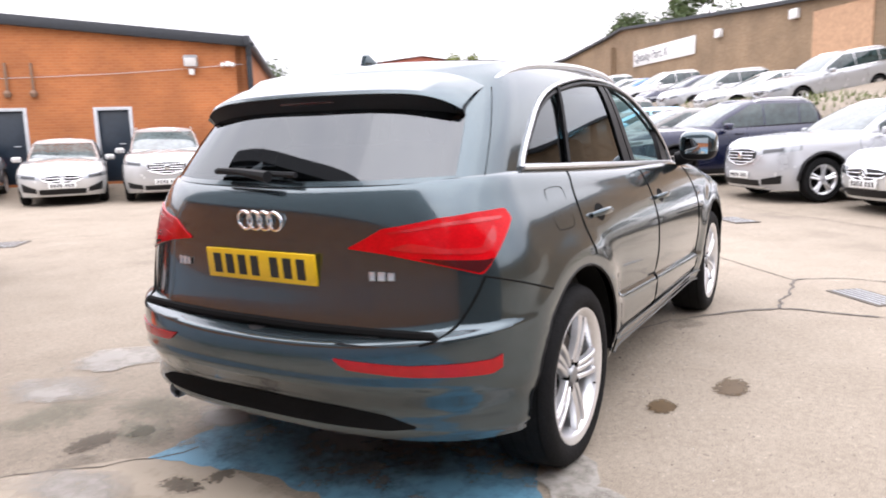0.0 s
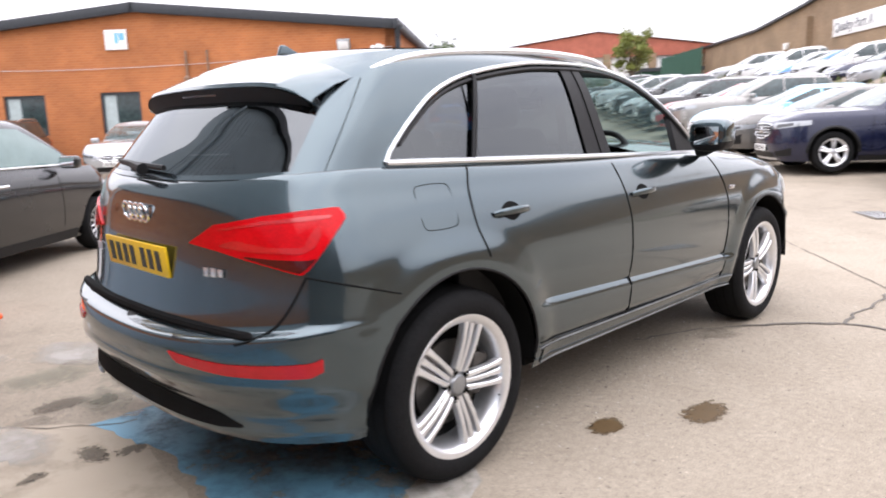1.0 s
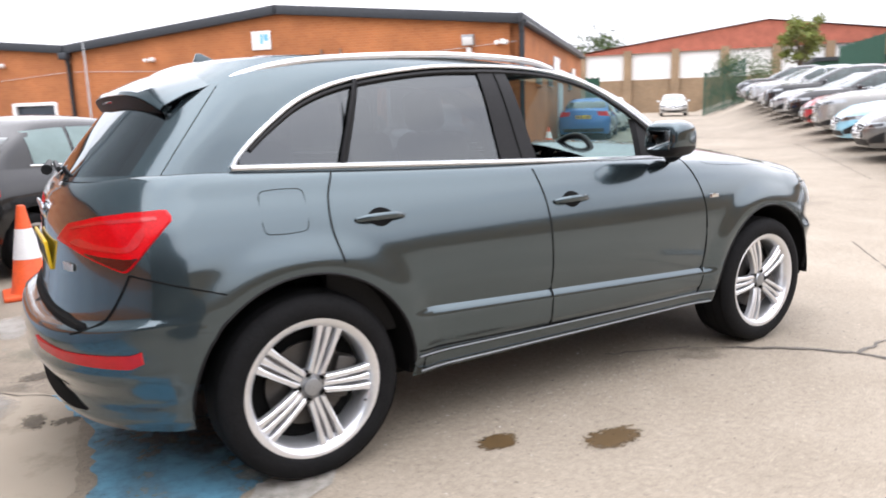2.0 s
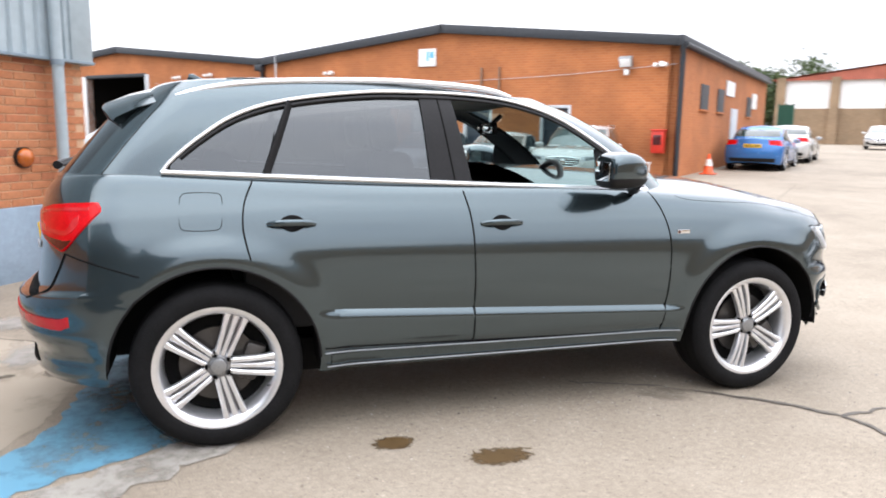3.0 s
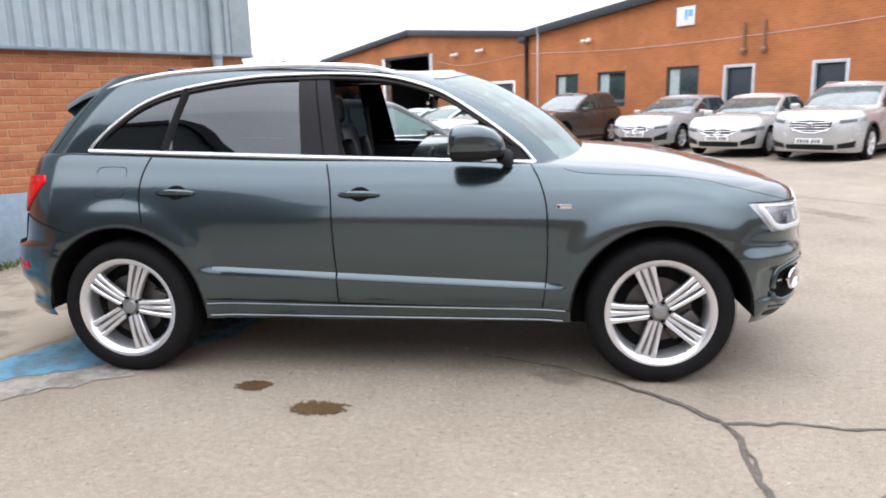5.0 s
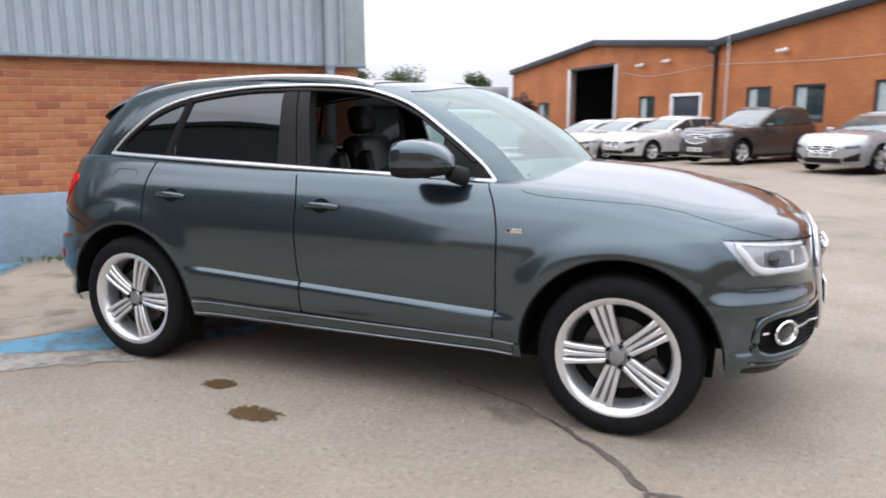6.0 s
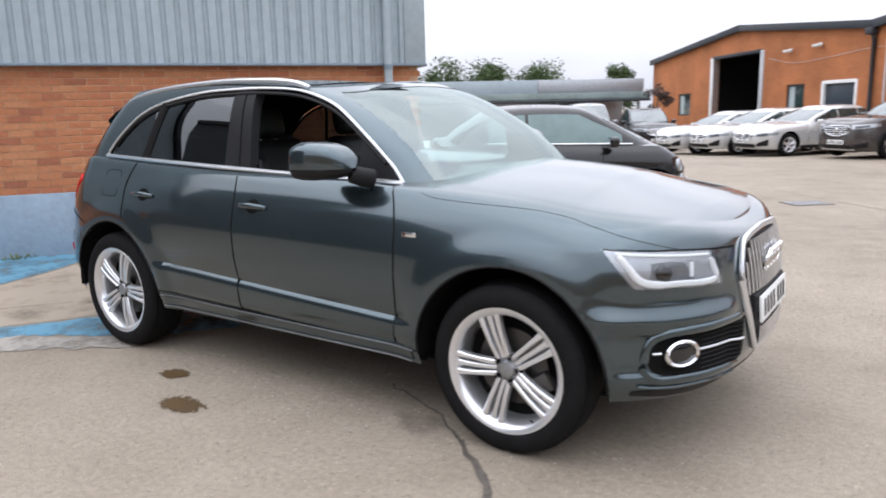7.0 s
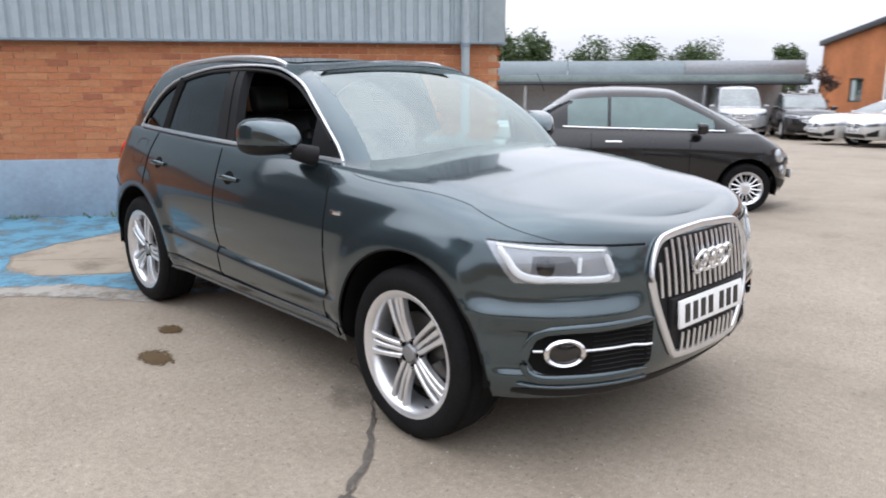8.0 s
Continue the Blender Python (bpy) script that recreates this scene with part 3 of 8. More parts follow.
M["clad"] = mat("blue_grey_cladding", (0.34, 0.40, 0.43), 0.45, 0.1, var=0.10, scale=1.2)
M["amber"] = mat("amber_lens", (0.42, 0.10, 0.008), 0.2, 0.0, 0.4, var=0.2, scale=20)
M["dark_clad"] = mat("dark_grey_sheeting", (0.085, 0.095, 0.10), 0.5, 0.1, var=0.15, scale=1.0)
M["clad_trim"] = mat("cladding_trim", (0.20, 0.25, 0.29), 0.45, 0.1)
M["base_paint"] = mat("pale_blue_masonry_paint", (0.25, 0.325, 0.40), 0.6, var=0.12, scale=2.0, bump=0.25, bscale=30)
M["mortar"] = mat("mortar", (0.50, 0.31, 0.19), 0.9, var=0.2, bump=0.4, bscale=80)
M["leaf"] = mat("leaves", (0.050, 0.082, 0.022), 0.6, var=0.5, scale=0.8)
M["leaf_y"] = mat("yellow_green_leaves", (0.14, 0.165, 0.028), 0.6, var=0.4, scale=1.5)
M["leaf_r"] = mat("dark_red_leaves", (0.05, 0.028, 0.022), 0.6, var=0.5, scale=2)
M["bark"] = mat("bark", (0.10, 0.075, 0.05), 0.9, var=0.4, bump=0.5)
M["green_mesh"] = mat("green_fence", (0.02, 0.075, 0.05), 0.6)
M["red_box"] = mat("red_box", (0.55, 0.03, 0.015), 0.4)
M["cone_o"] = mat("orange_cone", (0.75, 0.10, 0.02), 0.5, var=0.15)
M["dull_steel"] = mat("dull_weathered_steel", (0.24, 0.15, 0.10), 0.7, 0.2, var=0.2)
M["steel"] = mat("galvanised_steel", (0.42, 0.44, 0.46), 0.4, 0.7, var=0.15)
M["grass"] = mat("rough_grass", (0.10, 0.13, 0.035), 0.8, var=0.5, scale=2)
M["sign_ink"] = mat("sign_lettering", (0.03, 0.04, 0.06), 0.5)
M["light_blue"] = mat("light_blue_mark", (0.16, 0.45, 0.75), 0.5)


def box_mesh(name, material, size, at=(0, 0, 0), parent=None, bevel=0.0, label="", kind="", category=""):
    ob = finish(bm_box(*size, at=at, bevel=bevel), name, material, parent, label, smooth=30 if bevel else 0)
    if kind:
        tagged(ob, label, category, kind=kind)
    return ob


# ground: one sheet to the horizon, finer where the walk passes
ga = np.r_[-400, -200, -90, -50, np.arange(-30, 60, 0.75), 60, 80, 110, 160, 260, 420]
gb = np.r_[-400, -200, -100, -60, -30, np.arange(-22, 42, 0.8), 44, 60, 90, 150, 260, 420]
GA, GB = np.meshgrid(ga, gb, indexing="ij")
gz = rise(GA, GB)
gp = GA[..., None] * np.array(AX) + GB[..., None] * np.array(BX)
gp[..., 2] = gz
ground = tagged(finish(bm_grid(gp), "ground", M["concrete"], smooth=80), "worn pale concrete yard with stains, cracks and joints", "ground", kind="structure")
for poly in ground.data.polygons[:1]:
    if poly.normal.z < 0:
        ground.data.flip_normals()


def ground_sheet(name, outline, material, lift, label, rough=0.03, seed=1, kind="stuff", category="stain", n=10):
    """A thin coat on the ground inside an outline of x, y points, with a ragged edge."""
    rnd = random.Random(seed)
    pts = []
    k = len(outline)
    for i in range(k):
        a, b = Vector((*outline[i], 0)), Vector((*outline[(i + 1) % k], 0))
        m = max(2, int((b - a).length / 0.05))
        for j in range(m):
            p = a.lerp(b, j / m)
            pts.append((p.x + rnd.uniform(-rough, rough), p.y + rnd.uniform(-rough, rough)))
    b = bmesh.new()
    vs = [b.verts.new((x, y, float(rise(x * AX.x + y * AX.y, x * BX.x + y * BX.y)) + lift)) for x, y in pts]
    f = b.faces.new(vs)
    if f.normal.z < 0:
        f.normal_flip()
    bmesh.ops.triangulate(b, faces=b.faces)
    return tagged(finish(b, name, material, smooth=0), label, category, kind=kind)


def ribbon(name, pts, width, material, lift, label, seed=2, wob=0.015, category="crack"):
    """A flat uneven band along a line on the ground."""
    rnd = random.Random(seed)
    p = spline([(*q, 0) for q in pts], max(8, int(sum(math.dist(pts[i], pts[i + 1]) for i in range(len(pts) - 1)) / 0.06)))
    rows = []
    for i in range(len(p)):
        d = Vector(p[min(i + 1, len(p) - 1)] - p[max(i - 1, 0)]).normalized()
        s = Vector((-d.y, d.x, 0))
        c = Vector(p[i]) + s * rnd.uniform(-wob, wob)
        w = width * rnd.uniform(0.55, 1.35) / 2
        row = []
        for q in (c - s * w, c + s * w):
            row.append((q.x, q.y, float(rise(q.x * AX.x + q.y * AX.y, q.x * BX.x + q.y * BX.y)) + lift))
        rows.append(row)
    b = bm_grid(np.array(rows), flip=True)
    return tagged(finish(b, name, material, smooth=0), label, category, kind="stuff")


ground_sheet("blue_ground_paint", [(-5.2, -1.6), (-3.9, 0.15), (-3.2, 0.9), (-2.76, -0.04), (-2.53, -0.82), (-2.2, -1.28), (-1.75, -1.42), (-1.28, -1.32), (-0.92, -0.85), (-0.74, -0.47), (-0.68, 0.14), (-0.78, 0.72), (-0.30, 0.72), (0.4, 0.3), (0.3, -0.3), (-0.1, -0.78), (-0.42, -0.93), (-0.75, -1.12), (-1.2, -1.75), (-2.6, -2.2), (-4.4, -2.6)], M["blue_paint"], 0.004, "worn light blue paint on the concrete", 0.018, 3, category="ground paint")
ground_sheet("pale_cement_band", [(0.08, -0.74), (0.10, -0.86), (0.0, -0.97), (-0.12, -1.03), (-0.22, -1.15), (-0.36, -1.20), (-0.50, -1.36), (-0.66, -1.48), (-1.0, -1.95), (-1.3, -2.3), (-1.42, -2.2), (-1.1, -1.75), (-0.80, -1.16), (-0.50, -1.05), (-0.21, -0.84), (-0.06, -0.76)], M["cement"], 0.006, "pale cement patch beside the blue paint", 0.030, 4, category="cement patch")


ground_sheet("pale_slab", [(-0.62, 0.60), (-0.74, 0.10), (-0.80, -0.40), (-0.97, -0.83), (-1.28, -1.28), (-1.75, -1.38), (-2.2, -1.24), (-2.5, -0.80), (-2.72, -0.04), (-3.05, 0.75), (-1.9, 1.70), (-1.25, 1.16)], M["pale_slab"], 0.0028, "paler worn concrete slab between the blue markings", 0.01, 8, category="concrete slab")
# dark sheet holding both dirt and the shade under the car as colour
ground_sheet("shaded_grime", [(-0.66, -0.20), (-0.70, 0.45), (-0.35, 0.66), (0.15, 0.45), (0.38, 0.1), (0.25, -0.35), (-0.10, -0.70), (-0.42, -0.66)], M["grime_shade"], 0.0055, "dirt and the car's shade coloured dark over the blue paint", 0.03, 9)


def blob(cx, cy, rx, ry, turn=0.0, n=18, seed=0):
    rnd = random.Random(seed)
    c, s = math.cos(radians(turn)), math.sin(radians(turn))
    out = []
    for i in range(n):
        t, k = 2 * math.pi * i / n, rnd.uniform(0.75, 1.15)
        x, y = rx * k * math.cos(t), ry * k * math.sin(t)
        out.append((cx + x * c - y * s, cy + x * s + y * c))
    return out


ground_sheet("oil_stain", blob(0.745, -1.075, 0.13, 0.085, 0, seed=5), M["oil"], 0.004, "brown oil stain on the concrete", 0.02, 5)
ground_sheet("oil_stain", blob(1.157, -1.32, 0.19, 0.10, -5, seed=6), M["oil"], 0.004, "larger brown oil stain on the concrete", 0.03, 6)
for i, (x, y, r, s) in enumerate([(-1.35, -0.9, 0.30, 0.5), (-1.55, 0.1, 0.35, 0.4), (-1.7, 0.9, 0.3, 0.3), (-1.9, 1.5, 0.35, 0.35), (-1.0, -1.25, 0.16, 0.45), (2.32, -0.85, 0.22, 0.5), (6.8, -2.9, 0.9, 0.35), (-1.3, -0.35, 0.22, 0.4), (-2.3, 0.6, 0.4, 0.3), (1.2, 6.6, 0.8, 0.25), (5.6, 4.0, 0.9, 0.2), (-0.95, 0.95, 0.2, 0.4)]):
    ground_sheet("dark_stain", blob(x, y, r, r * s, 30 * i, seed=20 + i), M["damp"], 0.0045, "dark damp stain on the concrete", 0.03, 30 + i)
for i, (x, y, r, s, k) in enumerate([(-0.80, 1.10, 0.20, 0.5, "crust"), (-0.62, 0.98, 0.14, 0.4, "crust"), (-0.90, 0.40, 0.13, 0.5, "crust"), (-0.75, 0.30, 0.10, 0.6, "crust"), (-1.15, 0.35, 0.08, 0.5, "crust"), (-0.41, 1.18, 0.35, 0.6, "mossy"), (-0.45, 1.9, 0.45, 0.5, "bleached"), (-0.75, 1.55, 0.5, 0.5, "mossy"), (-0.30, 0.78, 0.3, 0.5, "bleached"), (-0.9, 2.4, 0.5, 0.4, "bleached"), (0.1, 2.1, 0.6, 0.4, "bleached"), (-1.3, 1.6, 0.5, 0.5, "bleached"), (-0.62, 0.95, 0.25, 0.5, "mossy"), (-1.1, 0.75, 0.4, 0.4, "bleached")]):
    ground_sheet("worn_patch", blob(x, y, r, r * s, 50 * i, seed=60 + i), M[k], 0.0042 + 0.0003 * i, {"crust": "dark crusted patch on worn concrete", "mossy": "greenish worn patch on the concrete", "bleached": "bleached pale patch on the concrete"}[k], 0.03, 70 + i, category="ground patch")
ribbon("slab_edge", [(-1.25, 1.16), (-1.0, 0.90), (-0.76, 0.67), (-0.62, 0.60)], 0.009, M["groove"], 0.005, "broken edge of a concrete slab", 91, 0.02, "slab joint")
ribbon("crack", [(1.9, -0.55), (2.34, -0.74), (2.60, -0.93), (2.84, -1.14), (3.01, -1.38), (3.04, -1.66), (3.02, -2.0), (3.10, -2.6), (3.05, -3.6)], 0.013, M["tar"], 0.005, "dark jagged crack across the concrete")
ribbon("crack", [(3.01, -1.38), (3.30, -1.36), (3.60, -1.39), (4.12, -1.38), (4.16, -1.40), (4.36, -1.72), (4.33, -2.06), (4.3, -3.4)], 0.020, M["tar"], 0.0055, "dark jagged crack across the concrete", 5)
ribbon("tar_seam", [(2.58, -0.92), (2.78, -1.08), (2.92, -1.25), (2.99, -1.36)], 0.024, M["tar"], 0.006, "tar filling in a crack", 6, category="tar seam")
ribbon("tar_seam", [(3.01, -1.38), (3.05, -1.52), (3.03, -1.7), (3.02, -2.0)], 0.026, M["tar"], 0.006, "tar filling in a crack", 7, category="tar seam")
for i, (p, q) in enumerate([((4.12, -1.38), (6.2, 0.35)), ((-1.2, 1.1), (-4.5, 3.2)), ((7.6, 3.2), (2.0, 9.6)), ((9.5, 5.0), (4.2, 11.0)), ((6.2, -3.9), (9.5, 0.0)), ((-1.4, -0.5), (-2.9, -2.4)), ((11, 2.6), (17, 7.6)), ((8.6, 5.6), (14, 10.4))]):
    ribbon("slab_joint", [p, ((p[0] + q[0]) / 2 + 0.03, (p[1] + q[1]) / 2), q], 0.014, M["groove"], 0.0035, "narrow joint between concrete slabs", 40 + i, 0.006, "slab joint")
for i, (x, y, w, d) in enumerate([(7.9, -0.35, 0.62, 0.36), (2.66, 8.1, 0.6, 0.45), (3.66, -1.93, 0.55, 0.30)]):
    cover = thing("drain_cover", "dark iron drain cover set in the concrete", "drain cover", Matrix.Translation((x, y, float(rise(x * AX.x + y * AX.y, x * BX.x + y * BX.y)) + 0.002)) @ pose(0, 0, 0, 0, 0, 40))
    part("frame", bm_box(w, d, 0.012, bevel=0.003), M["tar"], cover)
    for k in range(5):
        part("bar", bm_box(w * 0.9, 0.02, 0.006, (0, (k - 2) * d / 6, 0.007), 0.002), M["steel"], cover)


def grit(n, seed):
    """Loose chips of stone lying on the yard where the walk passes."""
    rg = random.Random(seed)
    vs, fs = [], []
    for i in range(n):
        x, y = rg.uniform(-1.6, 4.8), rg.uniform(-3.9, -0.2)
        if rg.random() < 0.4:
            x, y = rg.gauss(1.9, 0.9), rg.gauss(-0.75, 0.22)
        r = rg.uniform(0.002, 0.0055) * (1.8 if rg.random() < 0.05 else 1)
        z = float(rise(x * AX.x + y * AX.y, x * BX.x + y * BX.y))
        k, t = len(vs), rg.uniform(0, 6.28)
        for j in range(4):
            q = r * rg.uniform(0.7, 1.2)
            vs.append((x + q * math.cos(t + j * 1.57), y + q * math.sin(t + j * 1.57), z + 0.001))
        vs.append((x, y, z + r * rg.uniform(0.5, 0.9)))
        fs += [(k + j, k + (j + 1) % 4, k + 4) for j in range(4)]
    me = bpy.data.meshes.new("grit")
    me.from_pydata(vs, [], fs)
    me.materials.append(M["chip"])
    tagged(new("grit", me), "loose pale and dark stone chips on the concrete", "grit", kind="stuff")


def chip_mat():
    m, n, l, p = nodes_of("stone_chips")
    geo, ramp = n.new("ShaderNodeNewGeometry"), n.new("ShaderNodeValToRGB")
    e = ramp.color_ramp.elements
    e[0].color, e[1].color = (0.07, 0.06, 0.05, 1), (0.50, 0.47, 0.42, 1)
    l.new(geo.outputs["Random Per Island"], ramp.inputs["Fac"]), l.new(ramp.outputs["Color"], p.inputs["Base Color"])
    p.inputs["Roughness"].default_value = 0.9
    return m


M["chip"] = chip_mat()
grit(2600, 17)


# ---- the long brick workshop ----
FA, Z0 = 17.58, 0.30
OPEN = [  # from b, to b, bottom, top, what
    (5.08, 6.05, 0.30, 2.28, "door"), (7.70, 8.72, 0.30, 2.30, "door"), (9.58, 10.80, 1.15, 2.35, "window"), (12.50, 13.80, 1.15, 2.33, "window"),
    (14.75, 15.95, 1.15, 2.33, "window"), (18.35, 20.30, 0.30, 2.22, "white_door"), (21.40, 22.62, 1.15, 2.18, "window"), (24.65, 29.0, 0.30, 3.62, "gate"), (31.45, 32.95, 0.95, 2.08, "window")]
GABLE = [(2.0, 3.88), (9.5, 4.62), (17.6, 3.88), (26.4, 4.72), (36.6, 3.90)]
LOC = Matrix.Translation((0, 0, 0)) @ pose(0, 0, 0, 0, 0, SITE)


def top_at(b):
    return float(np.interp(b, [g[0] for g in GABLE], [g[1] for g in GABLE]))


def workshop():
    shop = thing("workshop_building", "long orange brick workshop with two shallow gables and dark fascia", "building", LOC)
    cuts = sorted({g[0] for g in GABLE} | {o[0] for o in OPEN} | {o[1] for o in OPEN})
    bm = bmesh.new()
    for b0, b1 in zip(cuts, cuts[1:]):
        hole = next((o for o in OPEN if o[0] <= b0 + 1e-6 and o[1] >= b1 - 1e-6), None)
        spans = [(-0.2, None)] if hole is None else [(-0.2, hole[2]), (hole[3], None)]
        for lo, hi in spans:
            if hi is not None and hi - lo < 0.02:
                continue
            t0, t1 = (top_at(b0 + 1e-6), top_at(b1 - 1e-6)) if hi is None else (hi, hi)
            vs = [bm.verts.new(c) for c in ((FA, b0, lo), (FA, b1, lo), (FA, b1, t1), (FA, b0, t0), (FA + 0.3, b0, lo), (FA + 0.3, b1, lo), (FA + 0.3, b1, t1), (FA + 0.3, b0, t0))]
            for f in ((0, 3, 2, 1), (4, 5, 6, 7), (0, 1, 5, 4), (1, 2, 6, 5), (2, 3, 7, 6), (3, 0, 4, 7)):
                bm.faces.new([vs[i] for i in f])
    part("front_wall", weld(bm), M["far_brick"], shop, smooth=0)
    # side wall with its own small windows
    side = bmesh.new()
    bm_box(15, 0.3, 4.1, (FA + 7.5, 2.15, 1.83), bm=side)
    part("side_wall", side, M["far_brick"], shop, smooth=0)
    part("back_wall", bm_box(0.3, 34.6, 4.1, (FA + 15, 19.3, 1.83)), M["far_brick"], shop, smooth=0)
    part("end_wall", bm_box(15, 0.3, 4.1, (FA + 7.5, 36.45, 1.83)), M["far_brick"], shop, smooth=0)
    for (b0, z0), (b1, z1) in zip(GABLE, GABLE[1:]):
        P = [[(FA - 0.2, b0, z0 + 0.16), (FA + 15.3, b0, z0 + 0.16)], [(FA - 0.2, b1, z1 + 0.16), (FA + 15.3, b1, z1 + 0.16)]]
        part("roof_slope", outward(bm_grid(np.array(P))), M["roofing"], shop, smooth=0)
        d = math.atan2(z1 - z0, b1 - b0)
        ln = math.hypot(b1 - b0, z1 - z0)
        part("fascia", bm_box(0.16, ln + 0.15, 0.27, (FA - 0.14, (b0 + b1) / 2, (z0 + z1) / 2 + 0.06), 0.01, rot=Euler((d, 0, 0)).to_matrix()), M["fascia"], shop)
    part("side_fascia", bm_box(15.4, 0.14, 0.27, (FA + 7.4, 1.95, 3.94), 0.01), M["fascia"], shop)
    part("side_gutter", bm_tube([(FA - 0.2, 1.84, 3.84), (FA + 15, 1.84, 3.84)], 0.07), M["fascia"], shop)
    for b, zt in ((1.93, 3.85), (17.55, 3.75)):
        part("downpipe", bm_tube([(FA - 0.09, b, -0.1), (FA - 0.09, b, zt - 0.3), (FA - 0.2, b, zt)], 0.075, 10), M["fascia"], shop, "dark downpipe")
    part("hopper", bm_box(0.25, 0.35, 0.22, (FA - 0.18, 17.6, 3.72), 0.03), M["fascia"], shop)
    for b0, b1, z0, z1, what in OPEN:
        w, c = b1 - b0, (b0 + b1) / 2
        if what == "window":
            win = part("window", bm_box(0.05, w, z1 - z0, (FA + 0.14, c, (z0 + z1) / 2)), M["pane"], shop, smooth=0)
            fr = bmesh.new()
            for s in (-1, 1):
                bm_box(0.09, 0.07, z1 - z0, (FA + 0.09, c + s * (w / 2 - 0.035), (z0 + z1) / 2), bm=fr)
                bm_box(0.09, w - 0.14, 0.07, (FA + 0.09, c, (z0 + z1) / 2 + s * ((z1 - z0) / 2 - 0.035)), bm=fr)
            part("window_frame", fr, M["dark_frame"], win, smooth=0)
            part("blind", bm_box(0.02, w * 0.3, z1 - z0 - 0.15, (FA + 0.105, b1 - 0.07 - w * 0.15, (z0 + z1) / 2)), M["blind"], win, smooth=0)
        elif what == "gate":
            for b in (b0 - 0.11, b1 + 0.11):
                part("gate_jamb", bm_box(0.36, 0.22, z1 - z0 + 0.1, (FA + 0.12, b, (z0 + z1) / 2 + 0.02), 0.01), M["white_paint" if b > c else "grey_frame"], shop, "white painted jamb")
            part("gate_head", bm_box(0.34, w + 0.02, 0.14, (FA + 0.12, c, z1 + 0.05), 0.01), M["fascia"], shop)
            # near-black inside: the bay's lack of light is put into its colour
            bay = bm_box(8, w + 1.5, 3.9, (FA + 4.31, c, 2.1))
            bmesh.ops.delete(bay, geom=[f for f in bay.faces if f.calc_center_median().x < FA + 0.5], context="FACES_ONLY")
            part("dark_bay", bay, M["void"], shop, "bay behind the open gate, its darkness put into the colour", smooth=0)
        else:
            white = what == "white_door"
            dr = part("door", bm_box(0.06, w - 0.08, z1 - z0 - 0.06, (FA + 0.12, c, (z0 + z1) / 2 - 0.04), 0.004), M["dark_door"], shop, "dark blue door")
            fr = bmesh.new()
            for s in (-1, 1):
                bm_box(0.16, 0.085 if not white else 0.12, z1 - z0, (FA + 0.06, c + s * (w / 2 - 0.042), (z0 + z1) / 2), 0.005, bm=fr)
            bm_box(0.16, w - 0.18, 0.085 if not white else 0.12, (FA + 0.06, c, z1 - 0.042), 0.005, bm=fr)
            part("door_frame", fr, M["white_paint"] if white else M["grey_frame"], dr)
            part("door_handle", bm_tube([(FA + 0.05, b0 + 0.25, 1.3), (FA + 0.05, b0 + 0.4, 1.3)], 0.015), M["steel"], dr)
    for i, a in enumerate((19.6, 22.0, 27.5)):
        win = part("side_window", bm_box(1.0, 0.05, 0.75, (a + 1, 1.99, 2.62)), M["dark_frame"], shop, smooth=0)
        part("window_sill", bm_box(1.15, 0.10, 0.05, (a + 1, 1.97, 2.22)), M["far_brick"], win, smooth=0)
    part("side_door", bm_box(1.1, 0.06, 2.1, (25.5, 1.98, 1.4), 0.005), M["grey_frame"], shop)
    part("side_sign", bm_box(1.4, 0.03, 0.5, (24.5, 1.97, 3.1)), M["white_paint"], shop, smooth=0)
    part("side_sign", bm_box(1.0, 0.03, 0.6, (29.6, 1.97, 2.9)), M["white_paint"], shop, smooth=0)
    return shop


workshop()
wall_sign = thing("wall_notice", "small white notice board with pale blue marks on brick", "sign", LOC @ Matrix.Translation((FA - 0.03, 10.12, 3.82)))
part("board", bm_box(0.03, 0.66, 0.56, bevel=0.004), M["white_paint"], wall_sign)
part("mark", bm_box(0.006, 0.16, 0.2, (-0.017, -0.18, 0.08)), M["light_blue"], wall_sign, smooth=0)
part("mark", bm_box(0.006, 0.10, 0.3, (-0.017, -0.02, 0.04)), M["light_blue"], wall_sign, smooth=0)


def flood(b, z, a=FA - 0.02):
    f = thing("floodlight", "grey metal floodlight on a wall bracket", "floodlight", LOC @ Matrix.Translation((a, b, z)), "wall lights")
    part("bracket", bm_box(0.14, 0.05, 0.05, (-0.07, 0, 0)), M["steel"], f)
    part("head", bm_box(0.16, 0.36, 0.28, (-0.2, 0, 0.02), 0.02, rot=Euler((0, radians(-25), 0)).to_matrix()), M["steel"], f)
    part("lens", bm_box(0.012, 0.3, 0.22, (-0.285, 0, -0.02), 0.003, rot=Euler((0, radians(-25), 0)).to_matrix()), M["white_paint"], f)
    part("sensor", bm_box(0.14, 0.14, 0.16, (-0.1, 0, -0.26), 0.03), M["white_paint"], f)
    return f


flood(3.44, 3.42)


def camera_box(b, z, flip=1):
    f = thing("security_lamp", "small white twin spot lamp under the eaves", "wall lamp", LOC @ Matrix.Translation((FA - 0.02, b, z)), "wall lights")
    part("base", bm_box(0.06, 0.14, 0.14, (-0.03, 0, 0), 0.01), M["white_paint"], f)
    for s in (-1, 1):
        part("spot", bm_lathe([(0.001, -0.1), (0.05, -0.1), (0.07, 0.06), (0.06, 0.08), (0.001, 0.08)], 16, "x", (-0.16, s * 0.13, -0.03)), M["white_paint"], f)


